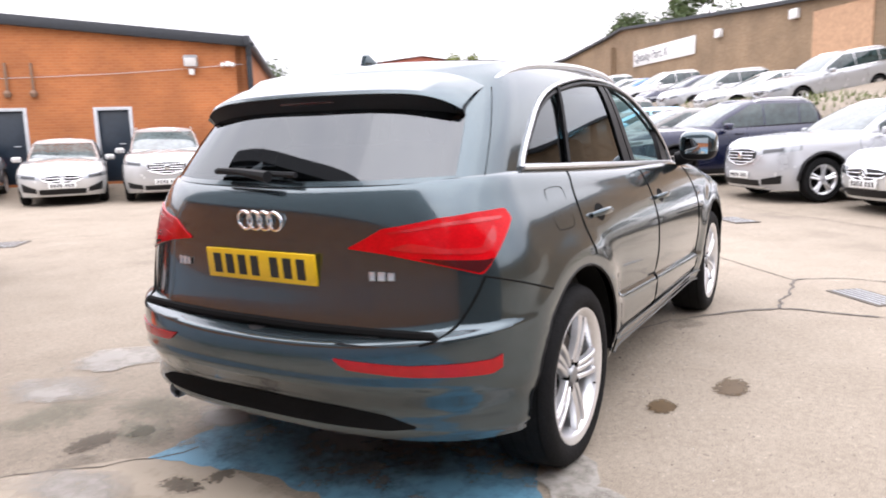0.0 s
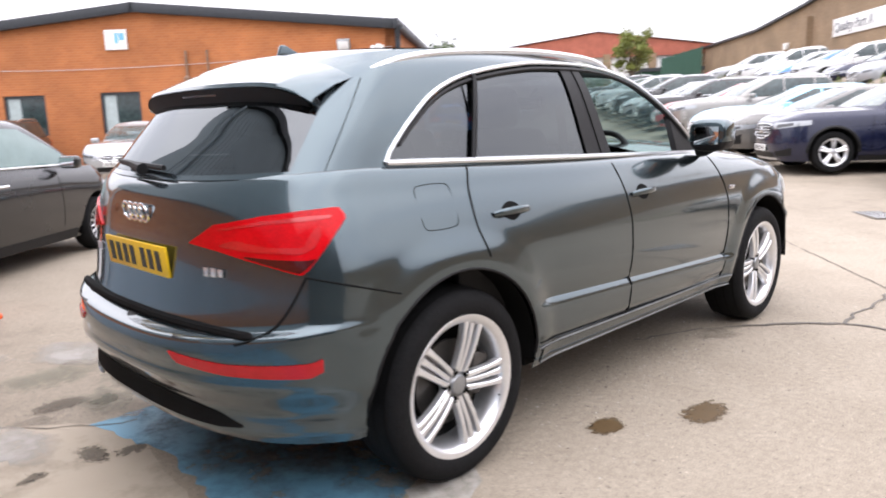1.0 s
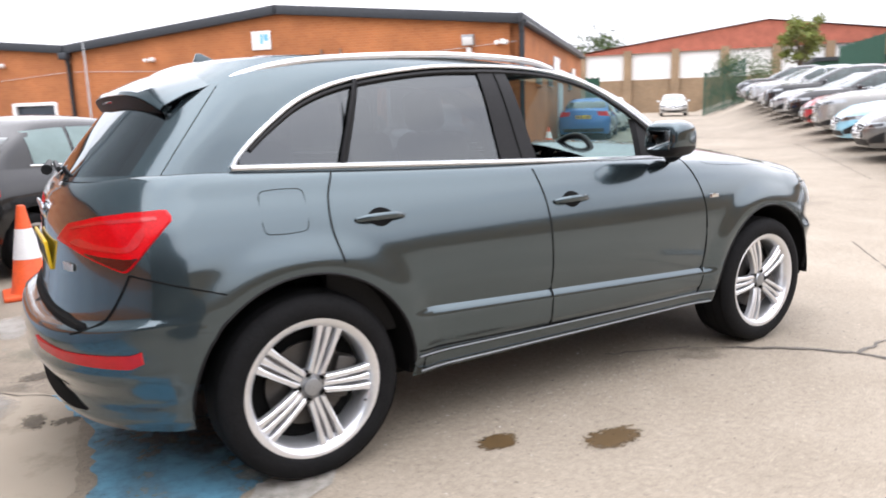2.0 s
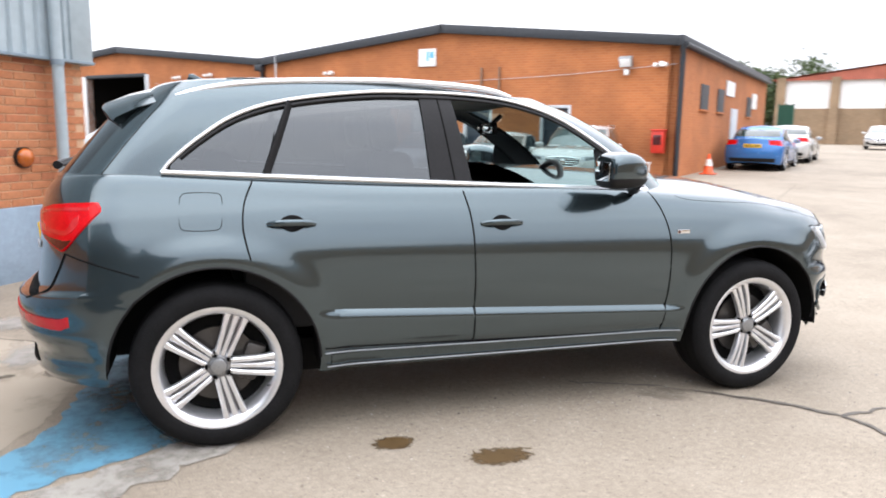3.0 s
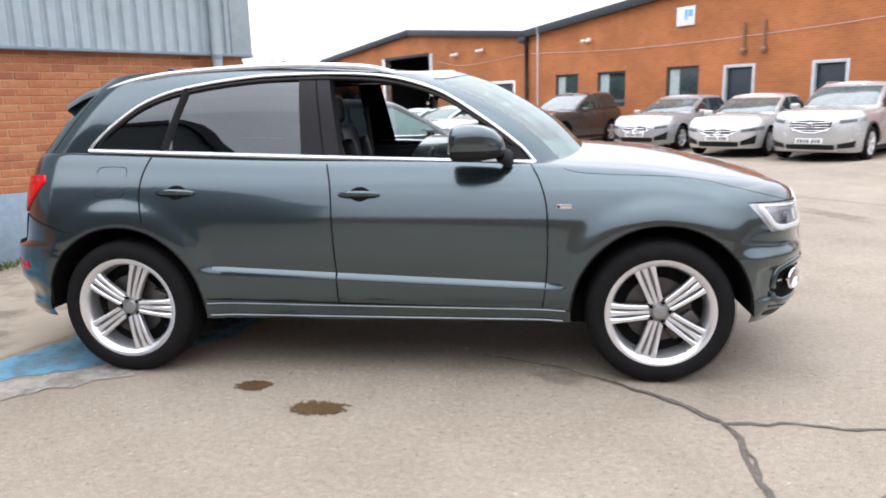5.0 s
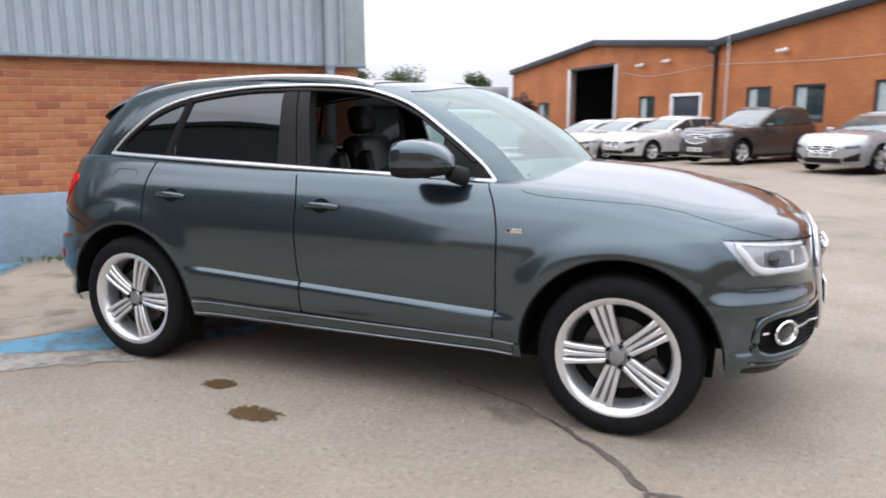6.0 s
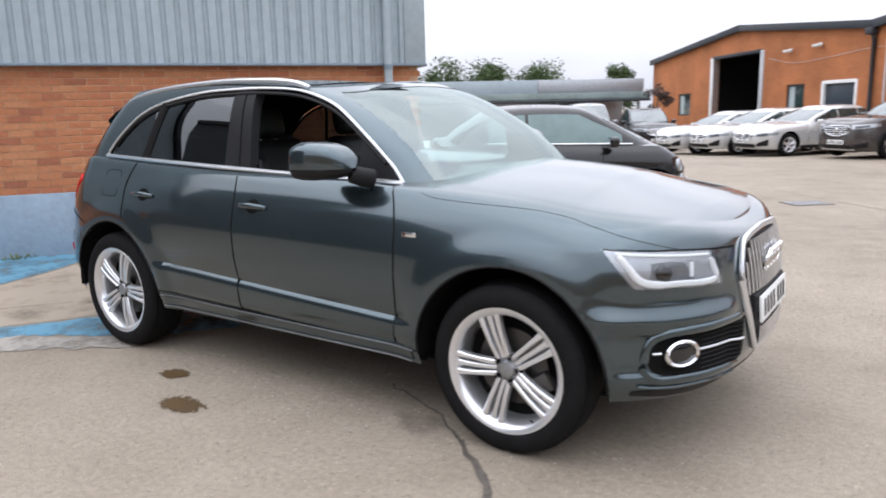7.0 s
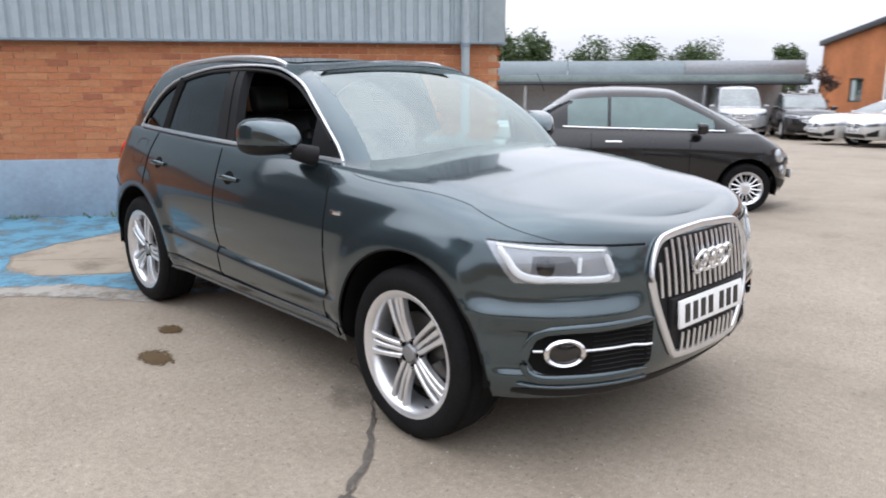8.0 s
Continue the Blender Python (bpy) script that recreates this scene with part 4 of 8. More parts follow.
camera_box(2.5, 3.36), camera_box(22.4, 3.5), camera_box(20.5, 3.55), camera_box(14.2, 3.45)
for b in (8.08, 7.45):
    v = thing("flue_pipe", "short grey flue pipe with a bulb end on brick", "flue", LOC @ Matrix.Translation((FA, b, 2.72)), "flue pipes")
    part("pipe", bm_tube([(-0.06, 0, 0), (-0.06, 0, 0.72)], 0.035), M["dull_steel"], v)
    part("cowl", bm_lathe([(0.001, -0.16), (0.07, -0.14), (0.10, -0.05), (0.06, 0.02), (0.001, 0.03)], 16, "z", (-0.06, 0, 0)), M["dull_steel"], v)
cab = thing("wall_cable", "thin pale cable strung along the brick wall", "cable", LOC)
part("run", bm_tube(spline([(FA - 0.04, 2.1, 3.35), (FA - 0.04, 6, 3.12), (FA - 0.04, 12, 3.02), (FA - 0.04, 17.4, 3.2)], 30), 0.007, 6), M["grey_frame"], cab)
part("run", bm_tube(spline([(FA - 0.04, 17.7, 3.2), (FA - 0.04, 22, 3.0), (FA - 0.04, 24, 3.3)], 16), 0.007, 6), M["grey_frame"], cab)
pole = thing("steel_pole", "slim pale steel pole against the brick wall", "pole", LOC @ Matrix.Translation((FA - 0.2, 16.75, 0)))
part("tube", bm_tube([(0, 0, 0.2), (0, 0, 4.15)], 0.030, 10), M["grey_frame"], pole)
part("cap", bm_lathe([(0.001, 0.06), (0.05, 0.05), (0.055, 0.0), (0.001, 0)], 12, "z", (0, 0, 4.15)), M["white_paint"], pole)
red = thing("fire_point", "red fire point box with a sloping hood fixed to brick wall", "fire box", site_pose(17.40, 2.42, z=0.42) @ Matrix.Scale(0.80, 4))
part("cabinet", bm_box(0.35, 0.42, 0.75, (0, 0, 1.05), 0.02), M["red_box"], red)
part("hood", bm_box(0.42, 0.48, 0.05, (0, 0, 1.45), 0.015), M["red_box"], red)
part("bracket", bm_box(0.05, 0.30, 0.06, (0.19, 0, 1.05), 0.004), M["red_box"], red)
part("glass_front", bm_box(0.012, 0.28, 0.34, (-0.178, 0, 1.12), 0.004), M["deep_red"], red)
rail = thing("hand_rail", "low white tubular rail by the brick wall", "railing", site_pose(17.1, 3.05))
for s in (-0.5, 0, 0.5):
    part("post", bm_tube([(0, s, -0.05), (0, s, 0.55)], 0.02, 8), M["white_paint"], rail)
part("bar", bm_tube([(0, -0.55, 0.55), (0, 0.55, 0.55)], 0.02, 8), M["white_paint"], rail)


def traffic_cone(m, h=0.75, label="orange traffic cone with a white band"):
    c = thing("traffic_cone", label, "traffic cone", m, "traffic cones")
    part("base", bm_box(0.42, 0.42, 0.04, (0, 0, 0.02), 0.015), M["cone_o"], c)
    part("cone", bm_lathe([(0.16, 0.04), (0.145, 0.06), (0.03, h), (0.02, h + 0.005), (0.001, h + 0.005)], 24, "z"), M["cone_o"], c)
    r = lambda z: 0.145 - 0.115 * (z - 0.06) / (h - 0.06) + 0.003
    part("band", bm_lathe([(r(h * 0.42), h * 0.42), (r(h * 0.75), h * 0.75)], 24, "z"), M["white_paint"], c, "white reflective band")
    return c


traffic_cone(Matrix.Translation((-0.72, 3.42, 0)))
traffic_cone(site_pose(19.8, 1.55), 0.6)


# ---- the near building: painted base, brickwork, cladding ----
NW = Matrix.Translation((-1.17, 3.93, 0)) @ pose(0, 0, 0, 0, 0, math.degrees(math.atan2(-0.815, -0.58)))
# local x runs along the wall away from its corner, local y out into the yard


def near_building():
    nb = thing("clad_building", "brick building with blue-grey corrugated cladding and a pale blue base", "building", NW)
    part("core", bm_box(13.78, 8.0, 2.1, (6.90, -4.012, 1.05)), M["mortar"], nb, "mortar between the bricks", smooth=0)
    part("painted_base", bm_box(13.85, 0.09, 0.72, (6.93, -0.02, 0.31), 0.015), M["base_paint"], nb, "pale blue painted plinth")
    part("base_end", bm_box(0.09, 8.0, 0.72, (0.01, -4.15, 0.31), 0.015), M["base_paint"], nb)
    # corrugated sheet
    pitch, xs, ys = 0.145, [], []
    x = -0.03
    while x < 13.9:
        for dx, d in ((0, 0), (0.032, 0), (0.050, 0.03), (0.127, 0.03)):
            xs.append(x + dx), ys.append(d)
        x += pitch
    P = np.array([[(a, 0.03 + d, z) for z in (2.02, 8.6 - 0.73 * abs(a - 5.6))] for a, d in zip(xs, ys)])
    part("cladding", outward(bm_grid(P)), M["clad"], nb, smooth=0)
    P2 = np.array([[(-0.06 - d, -a - 0.0, z) for z in (2.02, 4.5)] for a, d in zip(xs, ys) if a < 8])
    part("end_cladding", outward(bm_grid(P2)), M["clad"], nb, smooth=0)
    part("corner_flashing", bm_box(0.26, 0.16, 2.48, (0.06, 0.0, 3.25), 0.004), M["clad"], nb)
    part("drip_flashing", bm_box(13.95, 0.13, 0.03, (6.9, 0.03, 2.005), 0.004), M["clad_trim"], nb, "dark drip edge under the cladding")
    part("end_flashing", bm_box(0.13, 8.0, 0.03, (-0.05, -4.0, 2.005), 0.004), M["clad_trim"], nb)
    RP = np.array([[(a, y, 8.65 - 0.73 * abs(a - 5.6)) for y in (0.15, -8.1)] for a in (-0.3, 5.6, 13.9)])
    part("roof", outward(bm_grid(RP)), M["roofing"], nb, smooth=0)
    for a0, a1 in ((-0.3, 5.6), (5.6, 13.9)):
        z0, z1 = (8.65 - 0.73 * abs(a - 5.6) for a in (a0, a1))
        part("verge", bm_box(math.hypot(a1 - a0, z1 - z0), 0.14, 0.3, ((a0 + a1) / 2, 0.1, (z0 + z1) / 2 - 0.1), rot=Euler((0, -math.atan2(z1 - z0, a1 - a0), 0)).to_matrix()), M["fascia"], nb, smooth=0)
    pipe = part("downpipe", bm_tube([(0.42, 0.13, 0.0), (0.42, 0.13, 4.55)], 0.052, 12), M["clad"], nb, "blue-grey round downpipe")
    for z in (1.95, 2.75, 2.85, 4.0):
        part("collar", bm_tube([(0.42, 0.13, z), (0.42, 0.13, z + 0.05)], 0.06, 12), M["clad_trim"], pipe)
    return nb


NB = near_building()
wl_ = thing("bulkhead_lamp", "round amber lamp fixed to the brick wall", "wall lamp", NW @ Matrix.Translation((0.75, 0.0, 1.11)))
part("base", bm_lathe([(0.001, 0.03), (0.095, 0.03), (0.095, -0.02), (0.001, -0.02)], 28, "y"), M["plastic"], wl_)
part("lens", bm_lathe([(0.085, 0.028), (0.080, 0.05), (0.055, 0.075), (0.001, 0.088)], 28, "y"), M["amber"], wl_, "amber domed lens")


def weeds(cx, n, seed):
    rw = random.Random(seed)
    bm = bmesh.new()
    for i in range(n):
        x, y = cx + rw.gauss(0, 0.16), 0.06 + abs(rw.gauss(0, 0.08))
        hgt, az, lean = rw.uniform(0.025, 0.08), rw.uniform(0, 6.28), rw.uniform(0.02, 0.08)
        d, s = Vector((math.cos(az), math.sin(az), 0)), Vector((-math.sin(az), math.cos(az), 0)) * rw.uniform(0.006, 0.014)
        p = Vector((x, y, 0.0))
        a, b, c = p - s * 0.5, p + d * lean * 0.4 + Vector((0, 0, hgt * 0.6)), p + d * lean + Vector((0, 0, hgt))
        vs = [bm.verts.new(q) for q in (p - s * 0.4, p + s * 0.4, b + s, c, b - s)]
        bm.faces.new(vs)
    w = finish(bm, "weeds", M["grass"], smooth=0)
    w.matrix_basis = NW
    return tagged(w, "low green weeds at the foot of the wall", "weeds", kind="stuff")


for i, (cx, n) in enumerate(((2.1, 30), (2.9, 90), (3.5, 40), (4.6, 20), (5.6, 25))):
    weeds(cx, n, 300 + i)


# ---- the tan warehouse on the bank ----
WB = -19.5
tan = thing("tan_warehouse", "tan brick warehouse wall with a shallow gable on a bank", "building", LOC)
# the level run out to -30 is an unseen extension that darkens side reflections
prof = [(-30, 5.2), (8, 5.2), (26, 6.35), (41.5, 7.55), (44, 7.3), (52, 6.75), (66, 6.75)]
b_ = bmesh.new()
vs = [b_.verts.new((a, WB, z)) for a, z in [(-30, -0.5), (66, -0.5)] + prof[::-1]]
f_ = b_.faces.new(vs)
ex = bmesh.ops.extrude_face_region(b_, geom=[f_])
bmesh.ops.translate(b_, vec=(0, -14, 0), verts=[v for v in ex["geom"] if isinstance(v, bmesh.types.BMVert)])
part("wall", outward(b_), M["tan_brick"], tan, smooth=0)
for (a0, z0), (a1, z1) in zip(prof, prof[1:]):
    part("coping", bm_box(math.hypot(a1 - a0, z1 - z0) + 0.05, 0.5, 0.16, ((a0 + a1) / 2, WB, (z0 + z1) / 2 + 0.06), rot=Euler((0, -math.atan2(z1 - z0, a1 - a0), 0)).to_matrix()), M["fascia"], tan, smooth=0)
part("pier", bm_box(0.8, 0.35, 6.6, (43.2, WB + 0.16, 3.3)), M["tan_brick"], tan, smooth=0)
part("blocked_window", bm_box(3.2, 0.06, 2.6, (21.8, WB + 0.02, 4.4)), M["mortar"], tan, "bricked-up opening", smooth=0)
for a in (24.5, 30.2, 46.5):
    part("vent", bm_box(0.5, 0.2, 0.4, (a, WB + 0.1, 5.8 if a < 40 else 5.2), 0.03), M["white_paint"], tan)
sgn = thing("wall_sign", "long white sign with dark lettering on the tan wall", "sign", LOC @ Matrix.Translation((36.2, WB + 0.05, 5.55)))
part("board", bm_box(7.4, 0.06, 0.95, bevel=0.01), M["white_paint"], sgn)
txt = bpy.data.curves.new("lettering", "FONT")
txt.body, txt.size, txt.align_x, txt.align_y, txt.extrude = "Quality Part X", 0.72, "LEFT", "CENTER", 0.004
tob = new("lettering", txt)
tob.data.materials.append(M["sign_ink"])
tob.parent = sgn
tob.matrix_basis = Matrix.Translation((3.5, 0.04, 0)) @ pose(0, 0, 0, 90, 0, 180)
tagged(tob, "dark lettering")
gr = bmesh.new()
rg = random.Random(8)
for i in range(2600):
    a, b = rg.uniform(4, 44), rg.uniform(-14.5, -11.2)
    p = AX * a + BX * b
    z = float(rise(a, b))
    h, w = rg.uniform(0.08, 0.28), 0.03
    t = rg.uniform(0, 6.28)
    dx, dy = w * math.cos(t), w * math.sin(t)
    v = [gr.verts.new(c) for c in ((p.x - dx, p.y - dy, z), (p.x + dx, p.y + dy, z), (p.x + rg.uniform(-0.1, 0.1), p.y + rg.uniform(-0.1, 0.1), z + h))]
    gr.faces.new(v)
tagged(finish(gr, "bank_grass", M["grass"], smooth=0), "rough green grass on the bank", "grass", kind="stuff")


# ---- far buildings ----
def far_hall():
    h = thing("distant_hall", "cream and brick hall with a terracotta roof beyond the gate", "building", LOC)
    a0, b0, b1 = 66.0, 6.0, -26.0
    c = (b0 + b1) / 2
    part("brick_base", bm_box(20, b0 - b1, 3.2, (a0 + 10, c, 2.4)), M["tan_brick"], h, smooth=0)
    part("cream_wall", bm_box(19.8, b0 - b1 - 0.1, 3.0, (a0 + 10, c, 5.0)), M["white_paint"], h, "cream wall panels", smooth=0)
    for i in range(9):
        part("pillar", bm_box(0.5, 0.7, 5.9, (a0 - 0.12, b0 - 0.4 - i * 4.1, 3.6)), M["tan_brick"], h, smooth=0)
    rp = np.array([[(a0 - 0.4, b0 + 0.4, 6.4), (a0 + 20, b0 + 0.4, 6.4)], [(a0 - 0.4, c, 8.6), (a0 + 20, c, 8.6)], [(a0 - 0.4, b1 - 0.4, 6.4), (a0 + 20, b1 - 0.4, 6.4)]])
    part("roof", outward(bm_grid(rp)), M["red_roof"], h, smooth=0)
    g = bmesh.new()
    g.faces.new([g.verts.new(q) for q in ((a0 - 0.2, b0 + 0.3, 6.3), (a0 - 0.2, c, 8.5), (a0 - 0.2, b1 - 0.3, 6.3))])
    part("gable", g, M["red_roof"], h, smooth=0)
    return h


far_hall()


def low_shed():
    s = thing("low_shed", "long low grey shed with an open front and sheet roof", "shed", LOC @ Matrix.Translation((0, 0, -0.24)))
    b0, a0, a1 = 28.2, -22.0, 14.0
    part("back_wall", bm_box(a1 - a0, 0.2, 2.6, ((a0 + a1) / 2, b0 + 3.5, 1.2)), M["steel"], s, smooth=0)
    P = np.array([[(a, b0 - 0.4, 2.12), (a, b0 + 3.8, 2.35)] for a in np.linspace(a0, a1, 40)])
    part("canopy", outward(bm_grid(P)), M["roofing"], s, smooth=0)
    for i in range(7):
        x0 = a0 + (a1 - a0) * i / 7
        part("roof_panel", bm_box((a1 - a0) / 7 - 0.03, 0.12, 0.62, (x0 + (a1 - a0) / 14, b0 + 0.5, 2.72), 0.01), M["clad" if i % 3 else "steel"], s)
    part("front_band", bm_box(a1 - a0, 0.12, 0.34, ((a0 + a1) / 2, b0 - 0.3, 2.22), 0.01), M["green_grey"], s, "faded green-grey front band")
    part("gutter", bm_tube([(a0, b0 - 0.42, 2.03), (a1, b0 - 0.42, 2.03)], 0.06, 8), M["fascia"], s)
    for i in range(10):
        part("post", bm_box(0.12, 0.12, 2.1, (a0 + 0.5 + (a1 - a0 - 1) * i / 9, b0 - 0.2, 1.05)), M["steel"], s, smooth=0)
    part("shutter", bm_box(6.0, 0.08, 1.9, (8.6, b0 + 1.2, 1.05)), M["steel"], s, smooth=0)


M["green_grey"] = mat("green_grey_paint", (0.20, 0.25, 0.24), 0.6, var=0.2, scale=1)
low_shed()


def unseen_hall():
    """Closes the yard behind the walk, at the end of the clad building: unseen, added to darken the SUV's reflections.
    """
    h = thing("rear_workshop", "unseen dark grey clad hall with a gable, added to darken reflections", "building", Matrix.Translation((-5.6, -9.5, 0)) @ pose(0, 0, 0, 0, 0, 45))
    bm = bmesh.new()
    f = bm.faces.new([bm.verts.new((0, y, z)) for y, z in ((-4.3, -0.2), (4.3, -0.2), (4.3, 5.4), (0, 6.9), (-4.3, 5.4))])
    ex = bmesh.ops.extrude_face_region(bm, geom=[f])
    bmesh.ops.translate(bm, vec=(-6, 0, 0), verts=[v for v in ex["geom"] if isinstance(v, bmesh.types.BMVert)])
    part("wall", outward(bm), M["dark_clad"], h, smooth=0)
    for s in (-1, 1):
        part("fascia", bm_box(0.2, 4.6, 0.3, (0.05, s * 2.17, 6.2), rot=Euler((-s * math.atan2(1.5, 4.3), 0, 0)).to_matrix()), M["fascia"], h, smooth=0)


unseen_hall()


# ---- trees ----
def tree(m, height, spread, leaf, seed, label, clumps=34, leaves=230, trunk_h=0.3, name="tree"):
    rnd = random.Random(seed)
    t = thing(name, label, "tree", m, "trees round the yard")
    bm = bm_tube([(0, 0, -0.3), (0.03 * height * rnd.uniform(-1, 1), 0, height * trunk_h), (0.02 * height, 0.02 * height, height * 0.75)], [height * 0.03, height * 0.024, height * 0.008], 8)
    centres = []
    for i in range(clumps):
        az, r = rnd.uniform(0, 6.283), spread * math.sqrt(rnd.uniform(0.02, 1))
        z = height * rnd.uniform(trunk_h + 0.05, 1.0)
        k = 1 - 0.75 * abs((z / height - (trunk_h + 0.62) / 1.55) / 0.6) ** 2
        centres.append(Vector((r * k * math.cos(az), r * k * math.sin(az), z)))
    for c in centres[:9]:
        bm_tube([(0, 0, height * trunk_h * rnd.uniform(0.7, 1.2)), c * 0.55 + Vector((0, 0, c.z * 0.25)), c], [height * 0.012, height * 0.008, 0.01], 5, bm=bm)
    part("trunk", bm, M["bark"], t)
    vs, fs = [], []
    for c in centres:
        cr = spread * rnd.uniform(0.26, 0.48)
        for i in range(leaves):
            d = Vector((rnd.gauss(0, 1), rnd.gauss(0, 1), rnd.gauss(0, 0.8)))
            p = c + d.normalized() * cr * rnd.uniform(0.35, 1.1)
            s = height * rnd.uniform(0.012, 0.026)
            n = Vector((rnd.gauss(0, 1), rnd.gauss(0, 1), rnd.gauss(0, 1))).normalized()
            a = n.orthogonal().normalized() * s
            b = n.cross(a).normalized() * s * 0.7
            k = len(vs)
            vs += [p - a, p + b, p + a, p - b]
            fs.append((k, k + 1, k + 2, k + 3))
    me = bpy.data.meshes.new("crown")
    me.from_pydata([tuple(v) for v in vs], [], fs)
    me.materials.append(leaf)
    cr = new("crown", me)
    cr.parent = t
    return t


GREEN = "broad leafy green tree behind the buildings"
for i, (a, b, h, s) in enumerate([(-6, 42, 5.5, 2.6), (-1.5, 44, 5.2, 2.9), (1.6, 46, 5.3, 2.2), (7.0, 47, 4.7, 2.4), (9.2, 47, 4.5, 2.1), (13.0, 47, 4.5, 2.2), (20.8, 52, 4.3, 1.4), (-17, 46, 6.8, 2.6)]):
    tree(site_pose(a, b, 40 * i), h, s, M["leaf"], 50 + i, GREEN, 36, 230, 0.2)
for i, (a, b, h, s) in enumerate([(72, 9.0, 7.0, 3.0), (78, 12.0, 7.4, 3.4), (92, 7, 8.6, 4)]):
    tree(site_pose(a, b, 33 * i), h, s, M["leaf"], 70 + i, GREEN, 40, 230, 0.15)
for i, (a, b, h, s) in enumerate([(58, -34, 8.6, 3.0), (74, -34, 8.4, 3.2)]):
    tree(site_pose(a, b, 50 * i), h, s, M["leaf"], 80 + i, GREEN, 34, 200)
tree(site_pose(44, -9.2), 4.3, 1.15, M["leaf_y"], 90, "small yellow-green tree at the yard's edge", 22, 150, 0.45)
tree(site_pose(13.9, 26.8), 2.5, 0.70, M["leaf_r"], 91, "dark red-brown bush beside the shed", 16, 110, 0.25, "bush")
tree(site_pose(47, -6.0), 2.8, 2.2, M["leaf"], 92, "dense green bush by the gate", 22, 150, 0.08, "bush")
tree(site_pose(52, -7.5), 2.9, 2.4, M["leaf"], 93, "dense green bush by the gate", 22, 150, 0.08, "bush")


def mesh_fence(a0, b0, a1, b1, h=2.6, name="mesh_fence"):
    f = thing(name, "dark green steel mesh fence at the road's end", "fence")
    p, q = site(a0, b0), site(a1, b1)
    n = max(2, int((q - p).length / 2.4))
    for i in range(n + 1):
        c = p.lerp(q, i / n)
        part("post", bm_box(0.09, 0.09, h + 0.15, (c.x, c.y, c.z + h / 2)), M["green_mesh"], f, smooth=0)
    for i in range(n):
        bm = bmesh.new()
        u, v = p.lerp(q, i / n), p.lerp(q, (i + 1) / n)
        for k in range(16):
            c = u.lerp(v, (k + 0.5) / 16)
            bm_box(0.035, 0.035, h, (c.x, c.y, c.z + h / 2), bm=bm)
        for z in (0.2, h - 0.1):
            bm_tube([u + Vector((0, 0, z)), v + Vector((0, 0, z))], 0.025, 5, bm=bm)
        part("panel", bm, M["green_mesh"], f, smooth=0)["kind"] = "stuff"


mesh_fence(46, 3.1, 46, 2.3)
mesh_fence(46, -4.2, 46, -6.5)
mesh_fence(48, -14.5, 60, -14.5, 2.0)
hut = thing("green_hut", "dark green clad hut beside the tan warehouse", "hut", LOC)
part("wall", bm_box(6, 5, 3.4, (64, -15.5, 3.0)), M["green_mesh"], hut, smooth=0)
part("roof", bm_box(6.4, 5.4, 0.3, (64, -15.5, 4.8)), M["fascia"], hut, smooth=0)


# ---- parked cars ----
def wheel_parts(parent, x, y, r, rim_mat, width=0.2, spokes=5, rim=0.68, twin=True, thick=1.0):
    """A tyre and alloy on the side whose sign y has. Profiles run from the outside inwards."""
    s = 1 if y > 0 else -1
    ri = r * rim
    w = part("wheel", bm_lathe([(ri - 0.01, -width * 0.45), (ri + 0.012, -width * 0.5), (r - 0.03, -width * 0.48), (r - 0.008, -width * 0.36), (r, -width * 0.1), (r, width * 0.1), (r - 0.008, width * 0.36), (r - 0.03, width * 0.48), (ri + 0.012, width * 0.5), (ri - 0.01, width * 0.45)], 40, "y"), M["tyre"], parent, "black rubber tyre")
    w.matrix_basis = Matrix.Translation((x, y - s * width * 0.5, r))
    out = s * width * 0.46
    part("rim", bm_lathe([(ri - 0.03, -out), (ri - 0.035, out * 0.7), (ri - 0.012, out), (ri + 0.006, out * 1.04), (ri + 0.012, out * 0.98)], 40, "y"), rim_mat, w)
    part("hub_well", bm_lathe([(0.001, out * 0.1), (ri - 0.03, out * 0.1)], 24, "y"), M["liner"], w)
    bm = bmesh.new()
    for k in range(spokes):
        t = 2 * math.pi * k / spokes + math.pi / 2
        for d in ((-0.13, 0.13) if twin else (0,)):
            a0, a1 = t + d * 1.6, t + d
            p0 = Vector((0.22 * ri * math.cos(a0), out * 0.78, 0.22 * ri * math.sin(a0)))
            p1 = Vector(((ri - 0.02) * math.cos(a1), out * 0.86, (ri - 0.02) * math.sin(a1)))
            bm_tube([p0, p0.lerp(p1, 0.5) + Vector((0, out * 0.05, 0)), p1], [0.019 * r / 0.33 * thick, 0.017 * r / 0.33 * thick, 0.02 * r / 0.33 * thick], 6, bm=bm)
    part("spokes", bm, rim_mat, w)
    part("hub", bm_lathe([(0.001, out * 0.93), (0.045, out * 0.92), (0.075, out * 0.8), (0.08, out * 0.6)], 20, "y"), rim_mat, w)
    return w


def arch_parts(parent, x, r, rw, half, depth=0.32, down=0.25):
    for s in (-1, 1):
        th = np.linspace(-down, math.pi + down, 30)
        P = np.array([[(x + r * math.cos(t), s * (half - d), rw + r * math.sin(t)) for d in (0.012, depth)] for t in th])
        bm = bm_grid(P)
        bm_prism([(x + r * math.cos(t), rw + r * math.sin(t)) for t in th], s * (half - depth), s * (half - depth - 0.01), bm=bm)
        part("arch_liner", bm, M["liner"], parent, smooth=60)


